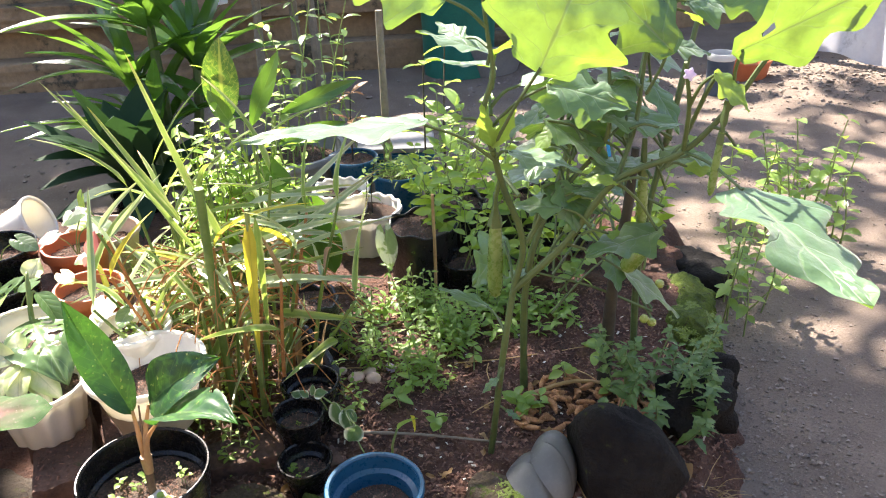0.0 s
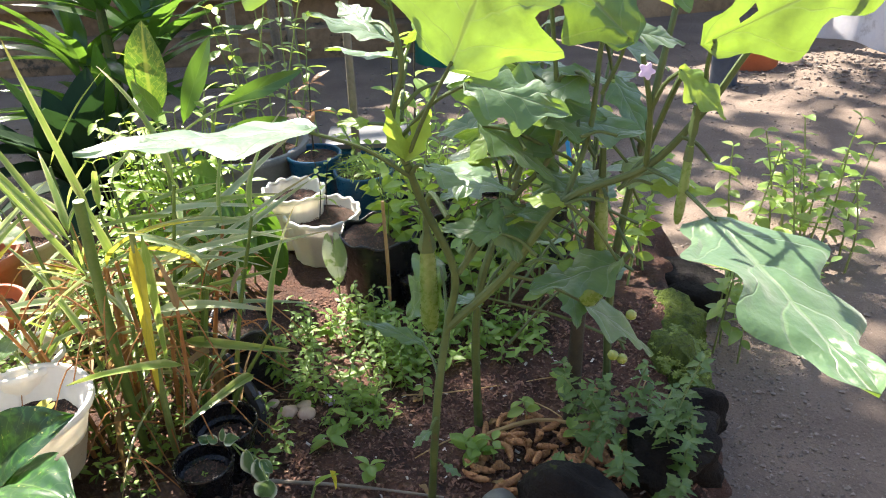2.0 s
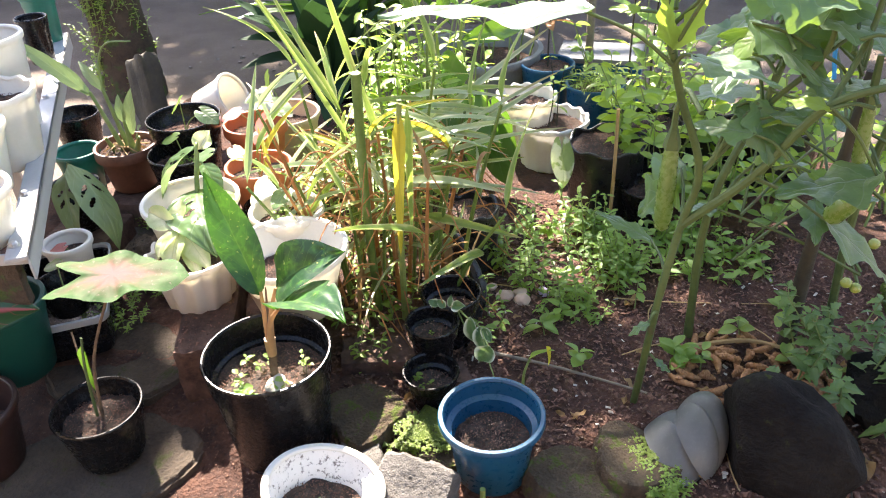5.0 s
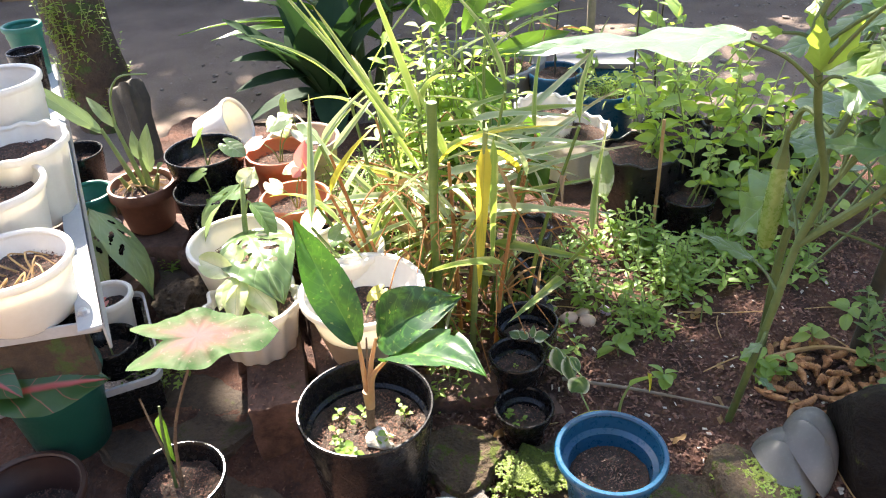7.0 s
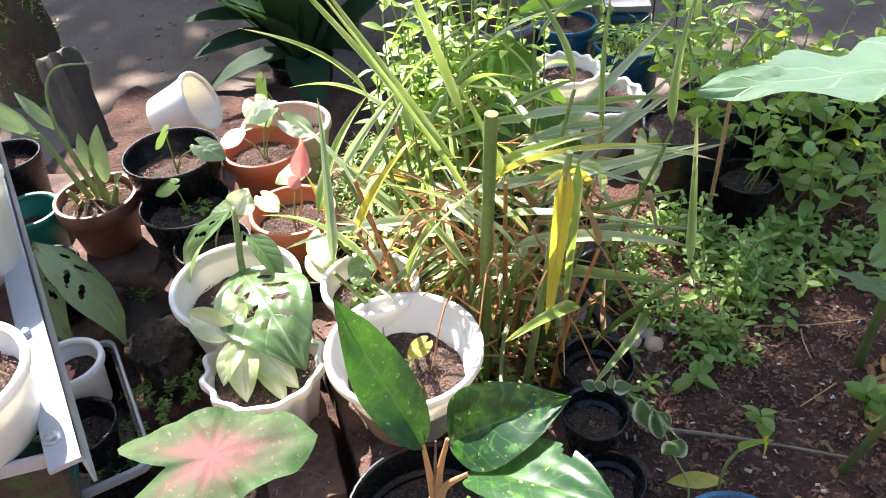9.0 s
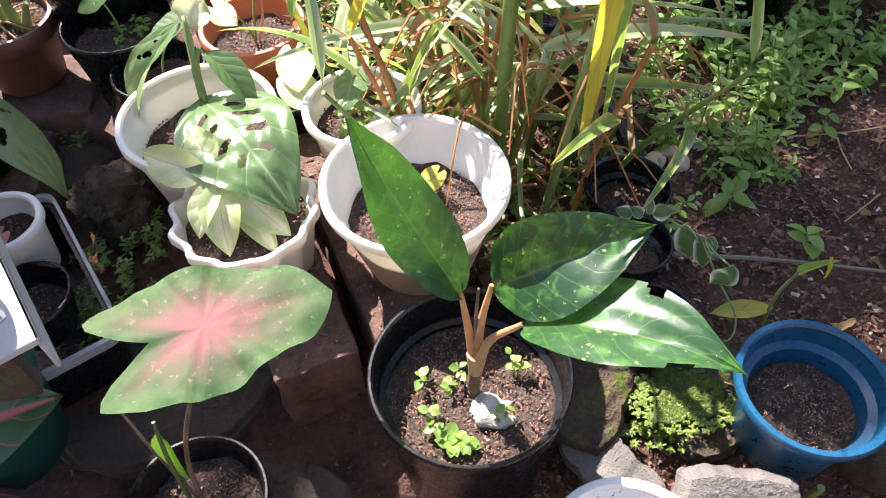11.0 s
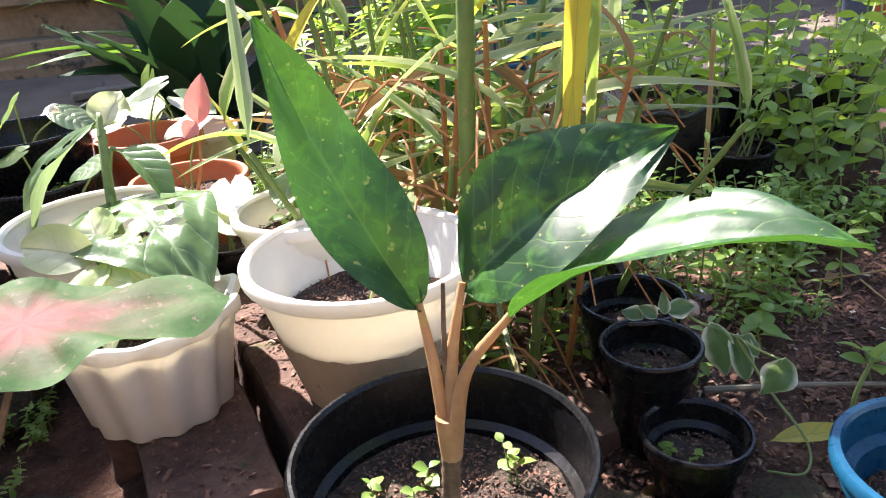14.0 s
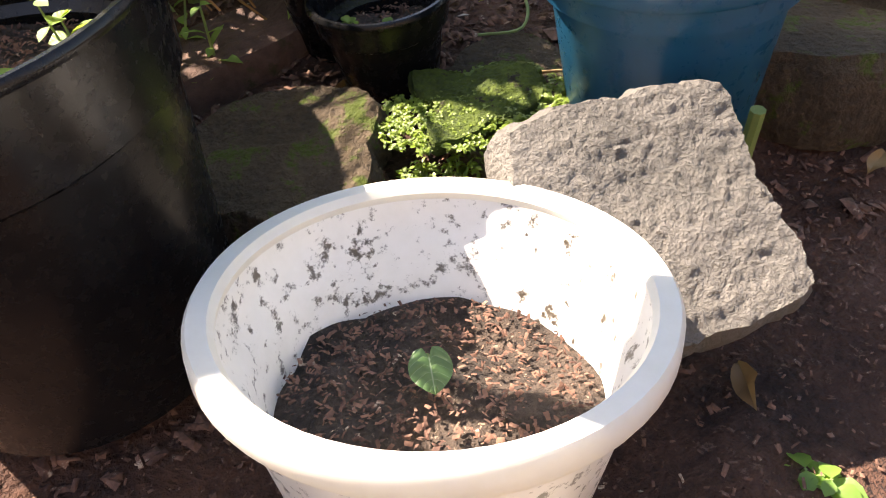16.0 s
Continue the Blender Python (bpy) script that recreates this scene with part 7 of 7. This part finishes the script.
# ---- bushes behind ----
clump("pepper_bush", "bushy pepper plant with bright young leaves", "pepper plant", (-0.47, 1.74, 0.07), spread(34, 0.15, 0.12, g, 0.75), L_LIME, 0.50, 61, 9, 0.062, 0.36, 2, lean=0.18, stem=0.003, nu=6, nv=2)
clump("pepper_plant", "tall thin pepper plant rising from the tub", "pepper plant", (-0.44, 2.38, 0.18), spread(9, 0.16, 0.08, g, 0.8), L_BUSH, 0.52, 62, 6, 0.065, 0.42, 2, lean=0.3, stem=0.003, nu=6, nv=2)
clump("pepper_bush", "pepper bush beside the bamboo stake", "pepper plant", (0.03, 2.22, 0.05), spread(18, 0.2, 0.16, g, 0.6), L_BUSH, 0.42, 63, 6, 0.06, 0.38, 2, lean=0.5, stem=0.0026, nu=6, nv=2, tilt=75.0)
clump("pepper_bush", "dense green seedlings in the grow bags", "pepper plant", (0.10, 1.90, 0.18), spread(21, 0.2, 0.12, g, 0.6), L_LIME, 0.27, 64, 5, 0.058, 0.45, 2, lean=0.5, stem=0.0022, nu=6, nv=4, tilt=80.0)
clump("pepper_bush", "leafy plants behind the eggplants", "pepper plant", (0.36, 1.9, 0.08), spread(20, 0.2, 0.2, g, 0.6), L_LIME, 0.36, 65, 6, 0.062, 0.48, 2, lean=0.5, stem=0.003, nu=6, nv=2, tilt=75.0)
clump("pepper_bush", "young pepper plants leaning over the black pots", "pepper plant", (0.22, 1.74, 0.08), spread(10, 0.12, 0.07, random.Random(75), 0.7), L_BUSH, 0.24, 76, 5, 0.055, 0.5, 2, lean=0.45, stem=0.0024, nu=6, nv=4, tilt=75.0)
clump("yard_weed", "leggy weeds at the edge of the bare yard", "weed", (0.98, 2.15, 0.0), spread(13, 0.17, 0.15, g, 0.7), L_BUSH, 0.36, 66, 7, 0.06, 0.55, 2, lean=0.25, stem=0.003, nu=6, nv=2)
clump("yard_weed", "sparse trailing weed beside the bed", "weed", (0.72, 1.75, 0.0), spread(9, 0.1, 0.12, g, 0.7), L_BUSH, 0.3, 67, 6, 0.045, 0.55, 2, lean=0.5, stem=0.0022, nu=5, nv=2)
tom = clump("tomato_plant", "low tomato plant with cut leaves and green fruit", "tomato plant", (0.41, 1.25, 0.09), spread(20, 0.10, 0.09, g, 0.6), L_TOMATO, 0.20, 68, 6, 0.034, 0.6, 3, shape=sinuate, lean=0.6, stem=0.0018, nu=10, nv=4)
for x, y, z in ((-0.035, 0.03, 0.2), (-0.02, 0.035, 0.19), (-0.01, 0.05, 0.26)):
    part("fruit", pebble(bmesh.new(), Matrix.Translation((x, y, z)), (0.0085, 0.0085, 0.0085), 3, 0.02, 2), TOMATO, tom, "small unripe fruit")
clump("seedlings", "grassy pale seedlings in the blue container", "seedling", (-0.146, 2.185, 0.195), spread(60, 0.065, 0.065, g, 0.9), L_YOUNG, 0.05, 69, 2, 0.05, 0.1, 2, lean=0.5, stem=0.001)
clump("seedling", "thin seedlings in the black pot", "seedling", (0.049, 1.718, 0.15), spread(5, 0.03, 0.03, g, 0.9), L_LIME, 0.16, 70, 3, 0.045, 0.5, 2, lean=0.3, tilt=60.0)
clump("seedling", "thin seedling in the scalloped pot", "seedling", (-0.22, 1.95, 0.18), [(0, 0, 1.0), (0.02, 0.01, 0.7)], L_BUSH, 0.22, 71, 4, 0.035, 0.5, 2, lean=0.15, stem_mat=DARKSTEM)
clump("seedling", "bronze-leaved seedling in the blue pot", "seedling", (-0.29, 2.25, 0.22), [(0, 0, 1.0)], L_REDTIP, 0.26, 72, 2, 0.09, 0.35, 4, lean=0.1, stem=0.003, nu=6, nv=2, stem_mat=DARKSTEM)
clump("mango_seedling", "slender seedling with drooping leaves by the stake", "seedling", (-0.08, 2.35, 0.05), [(0, 0, 1.0), (0.06, 0.03, 0.9)], L_BUSH, 0.5, 73, 3, 0.12, 0.4, 3, lean=0.1, stem=0.004, nu=8, nv=4, stem_mat=DARKSTEM)

# ---- large-leaved plants behind ----
crot = thing("dieffenbachia", "dieffenbachia with a yellow-veined upright leaf", "houseplant", (-0.45, 1.86, 0.07))
for b, t, w, m_ in (((-0.055, -0.05, 0.42), (-0.035, -0.09, 0.61), 0.085, L_CROTON), ((0.0, -0.05, 0.40), (0.085, -0.08, 0.58), 0.045, L_STRAP), ((-0.03, -0.05, 0.40), (-0.07, -0.09, 0.5), 0.04, L_MONST), ((0.05, -0.04, 0.36), (0.22, -0.1, 0.43), 0.045, L_STRAP), ((0.0, -0.05, 0.3), (0.1, -0.2, 0.34), 0.09, L_STRAP), ((0.05, 0.0, 0.42), (0.24, 0.0, 0.5), 0.04, L_STRAP)):
    leaf(crot, m_, b, t, w, up=(0, -1, 0.3), shape=oblong if m_ is L_CROTON else elliptic, droop=0.12, fold=0.15, nu=16, nv=8, wave=0.02)
    part("leaf_stalk", tube([(0, 0, 0.0), (b[0] * 0.5, b[1] * 0.5, b[2] * 0.6), b], 0.005, 0.003, 7), STEM, crot)
straps = thing("spider_lily", "large clump of glossy green strap-shaped leaves", "lily", (-0.98, 2.62, 0.0))
for k, (sx, sy, sz) in enumerate(((-0.02, -0.05, 0.20), (-0.12, 0.06, 0.36), (0.12, 0.05, 0.40), (0.0, 0.0, 0.55))):
    part("stem", tube([(sx * 0.4, sy * 0.4, 0), (sx * 0.8, sy * 0.8, sz * 0.6), (sx, sy, sz + 0.05)], 0.02, 0.014, 8), EGGSTEM, straps)
    rosette(straps, L_STRAP, 17, 0.40, 0.056, 0.03, sz, strap, (0.25, 0.75), (22, 82), 81 + k, 18, 6, centre=(sx, sy), fold=0.25)
agave_pot = pot("potted_agave", "dark plastic pot hidden by a broad dark-leaved agave", -0.955, 2.25, 0.14, 0.085, 0.13, BLACKPOT, soil=0.02, base=0.8, lip=0.002, lip_h=0.006, category="potted plant")
rosette(agave_pot, L_AGAVE, 13, 0.36, 0.13, 0.03, 0.10, elliptic, (0.1, 0.35), (42, 84), 83, 14, 6, fold=0.25)
rosette(agave_pot, L_AGAVE, 5, 0.24, 0.10, 0.03, 0.12, elliptic, (0.7, 1.0), (20, 40), 84, 14, 6, fold=0.25)
c = local(agave_pot)
leaf(agave_pot, L_AGAVE, c(-0.96, 2.22, 0.25), c(-1.15, 2.10, 0.32), 0.075, up=(0, -0.1, 1), shape=oblong, droop=0.12, fold=0.3, nu=14, nv=6)
leaf(agave_pot, L_AGAVE, c(-0.96, 2.20, 0.22), c(-1.12, 2.05, 0.275), 0.075, up=(0, -0.1, 1), shape=oblong, droop=0.22, fold=0.3, nu=14, nv=6)
leaf(agave_pot, L_AGAVE, c(-0.95, 2.23, 0.22), c(-1.06, 2.06, 0.40), 0.07, up=(0, -0.3, 1), shape=oblong, droop=0.1, fold=0.3, nu=14, nv=6)
alo = thing("alocasia", "alocasia with dark white-veined hanging leaves", "houseplant", (-0.37, 1.76, 0.08))
for i in range(9):
    a = i * 0.75
    b = Vector((0.07 * math.cos(a), 0.06 * math.sin(a), 0.17 + 0.02 * (i % 4)))
    heart_leaf(alo, b, b + Vector((0.04 * math.cos(a), 0.03 * math.sin(a) - 0.03, -0.10)), 0.075, L_STRAP, 0.35, (0, -1, 0.3), 0.1, nu=12, nv=8)
    part("leaf_stalk", tube([(0, 0, 0), b * 0.6 + Vector((0, 0, 0.08)), b], 0.003, 0.002, 6), STEM, alo)
alo2 = thing("alocasia", "small alocasia leaf with pale veins in a pot", "houseplant", (-0.135, 1.70, 0.08))
heart_leaf(alo2, (0.0, 0, 0.17), (0.012, -0.03, 0.10), 0.048, L_VARIEG, 0.35, (0, -1, 0.3), 0.1, label="dark leaf with white veins")
part("leaf_stalk", tube([(0, 0.01, 0), (0, 0.02, 0.1), (0, 0, 0.17)], 0.002, 0.0015, 6), STEM, alo2)

# ---- small things on the soil ----
def chip_plate(l, w):
    """A flat broken three-cornered piece."""
    bm = slab((l, w, 0.005), 0.0012, 6, 0.001, 3.0)
    for v in bm.verts:
        v.co.x *= 0.35 + 0.65 * (0.5 - v.co.y / w)
        v.co.z += 6.0 * v.co.x * v.co.x
    return bm


vine = thing("variegated_vine", "trailing vine with cream-edged leaves by the nursery pots", "vine", (-0.20, 1.16, 0.12))
c = local(vine)
part("stem", tube([c(-0.190, 1.185, 0.16), c(-0.198, 1.172, 0.203), c(-0.177, 1.16, 0.197), c(-0.150, 1.15, 0.188), c(-0.138, 1.13, 0.186), c(-0.124, 1.11, 0.186)], 0.0017, 0.0011, 6), STEM, vine)
part("stem", tube([c(-0.150, 1.15, 0.188), c(-0.128, 1.12, 0.15), c(-0.105, 1.09, 0.118), c(-0.115, 1.065, 0.105), c(-0.145, 1.07, 0.105)], 0.0014, 0.001, 6), STEM, vine)
for b, t, w, up_ in (((-0.228, 1.168, 0.203), (-0.246, 1.172, 0.209), 0.016, (0.2, -0.6, 0.8)), ((-0.216, 1.168, 0.203), (-0.230, 1.170, 0.213), 0.014, (0.3, -0.8, 0.6)), ((-0.208, 1.170, 0.204), (-0.208, 1.176, 0.222), 0.011, (0, -1, 0.2)), ((-0.204, 1.169, 0.205), (-0.184, 1.166, 0.214), 0.020, (0, -0.6, 0.8)),
                     ((-0.170, 1.157, 0.197), (-0.157, 1.14, 0.152), 0.027, (-0.2, -0.9, 0.3)), ((-0.152, 1.150, 0.188), (-0.140, 1.13, 0.154), 0.026, (0.2, -0.9, 0.4)), ((-0.146, 1.145, 0.190), (-0.128, 1.14, 0.172), 0.018, (0.2, -0.5, 0.8)), ((-0.124, 1.11, 0.188), (-0.138, 1.10, 0.156), 0.034, (0.2, -0.9, 0.4))):
    leaf(vine, L_EDGED, c(*b), c(*t), w, up=up_, shape=ovate, droop=0.25, fold=0.35, nu=14, nv=8, back=0.1, wave=0.09, seed=b[0] * 30)
solo("clay_shard", chip_plate(0.05, 0.034), BRICK, "thin red-brown shard of clay pot between the nursery pots", "shard", (-0.175, 1.105, 0.125), 25.0, lean=(38.0, 4.0))
fallen = thing("fallen_leaf", "bright yellow fallen leaf on the soil", "leaf", (-0.10, 1.095, 0.115))
leaf(fallen, L_YELLOW, (-0.035, 0, 0), (0.04, 0.01, 0.004), 0.026, shape=elliptic, droop=0.05, fold=0.2)
tend = thing("wilted_shoot", "bent wilted yellow-green shoot", "shoot", (-0.065, 1.10, 0.09))
part("stem", tube([(0, 0, 0), (0.0, 0, 0.06), (0.01, 0.0, 0.10)], 0.0025, 0.0018, 6), STEM, tend)
leaf(tend, L_YOUNG, (0.008, 0, 0.095), (0.035, 0.0, 0.13), 0.014, shape=lance, droop=0.3, fold=0.7)
leaf(tend, L_YELLOW, (0.033, 0, 0.13), (0.042, -0.003, 0.095), 0.012, shape=lance, droop=0.1, fold=0.7)
stick = thing("stick", "pale dry stick lying on the bed", "stick", (-0.03, 1.175, 0.105))
part("wood", tube([(-0.13, 0.015, 0), (0, 0.005, 0.004), (0.15, -0.01, 0.0)], 0.0034, 0.0018, 7, knobs=0.1), WOOD, stick)
bamb = thing("stake", "thin pale stake beside the grow bags", "stake", (-0.02, 1.66, 0.07))
part("pole", tube([(0, 0, 0), (0.002, 0, 0.15), (0, 0, 0.3)], 0.004, 0.0035, 7), DRY, bamb)
strapb = thing("plastic_strip", "crumpled dark plastic strip hanging by the ginger", "plastic strip", (-0.24, 1.31, 0.08))
part("strip", tube([(0.03, -0.02, 0.0), (0.04, 0.0, 0.06), (0.015, 0.02, 0.11), (-0.02, 0.05, 0.14)], 0.016, 0.008, 8, knobs=0.15), BLACKBAG, strapb)
g = random.Random(61)
for i in range(18):
    x, y = g.uniform(-0.3, 0.5), g.uniform(1.04, 1.45)
    fl = thing("fallen_leaf", "curled dry brown leaf on the soil", "leaf", (x, y, bed_z(x, y) + 0.005), "dry leaves on the bed", turn=g.uniform(0, 360))
    l = g.uniform(0.016, 0.036)
    leaf(fl, L_BROWN, (-l / 2, 0, 0), (l / 2, 0, 0.004), l * 0.5, shape=elliptic, droop=g.uniform(-0.4, 0.4), fold=0.6, nu=10, nv=6, twist=g.uniform(-1.6, 1.6), wave=0.2, seed=i * 0.7)
for i in range(14):
    x, y = g.uniform(-0.1, 0.45), g.uniform(1.16, 1.5)
    w = clump("weed", "small broad-leaved weed on the bed", "weed", (x, y, bed_z(x, y)), [(0, 0, 1.0)], L_HERB, g.uniform(0.02, 0.05), 90 + i, 2, g.uniform(0.03, 0.05), 0.6, 3, lean=0.3, nu=6, nv=4)
for i, (x, y) in enumerate(((-0.165, 1.352), (-0.131, 1.349))):
    solo("pebble", pebble(bmesh.new(), Matrix.Identity(4), (0.016, 0.013, 0.011), i + 3, 0.12, 3), TANPOT, "smooth orange-tan pebble on the soil", "pebble", (x, y, bed_z(x, y) + 0.006), 30 * i)
for i in range(5):
    x, y = -0.16 + 0.04 * i * (1 if i % 2 else -1) * 0.5, 1.36 + 0.012 * i
    solo("shell", pebble(bmesh.new(), Matrix.Identity(4), (0.014, 0.011, 0.007), i, 0.15, 2), TANPOT if i < 3 else PETAL, "pale fallen petal or shell on the soil", "petal", (x, y, bed_z(x, y) + 0.006), 40 * i)

clump("moss_tuft", "tiny ferny moss tufts on the stones", "moss", (-0.178, 0.985, 0.108), spread(420, 0.058, 0.04, g, 0.6), L_MOSS, 0.006, 93, 4, 0.004, 0.6, 3, lean=0.7, stem=0.0004)
clump("moss_tuft", "tiny moss tufts on the rounded stone", "moss", (0.108, 1.022, 0.118), spread(300, 0.045, 0.035, g, 0.5), L_MOSS, 0.006, 94, 4, 0.004, 0.6, 3, lean=0.7, stem=0.0004)
for x, y, l, m_ in ((-0.12, 0.79, 0.025, L_BROWN), (0.03, 0.89, 0.022, L_BROWN), (0.0, 0.80, 0.016, L_BROWN), (-0.02, 0.76, 0.02, L_BROWN)):
    fl = thing("fallen_leaf", "curled dry brown leaf on the bare soil", "leaf", (x, y, bed_z(x, y) + 0.006), "dry leaves on the bed", turn=x * 900)
    leaf(fl, m_, (-l / 2, 0, 0), (l / 2, 0, 0.006), l * 0.5, shape=elliptic, droop=0.2, fold=0.5, nu=8, nv=4, twist=0.9, wave=0.15)
clump("fern_patch", "tiny bright ferny weeds hanging over the stone", "weed", (0.150, 0.985, 0.095), spread(95, 0.042, 0.026, random.Random(96), 0.6), L_HERB, 0.032, 97, 7, 0.0085, 0.55, 2, lean=0.7, stem=0.0006)
stub = thing("stem_stub", "short cut green stem beside the blue pot", "stem", (-0.07, 0.885, 0.05))
part("stem", tube([(0, 0, 0), (0.002, 0, 0.04), (0.004, -0.003, 0.085)], 0.0042, 0.004, 8), STEM, stub)
clump("moss_tuft", "thick tufts of moss on the edging stones", "moss", (0.545, 1.52, 0.12), spread(150, 0.05, 0.09, g, 0.5), L_MOSS, 0.015, 95, 5, 0.009, 0.6, 3, lean=0.7, stem=0.0005)
bg = random.Random(77)
for i in range(22):
    x, y = bg.uniform(-0.25, 0.48), bg.uniform(1.0, 1.5)
    tw = thing("twig", "thin broken dry twig on the soil", "twig", (x, y, bed_z(x, y) + 0.004), "twigs on the bed", turn=bg.uniform(0, 360))
    l = bg.uniform(0.03, 0.09)
    part("wood", tube([(-l, 0, 0), (0, l * bg.uniform(-0.15, 0.15), 0.004), (l, 0, 0.001)], 0.0014, 0.0009, 6, steps=3), DRY if i % 3 else DARKSTEM, tw)
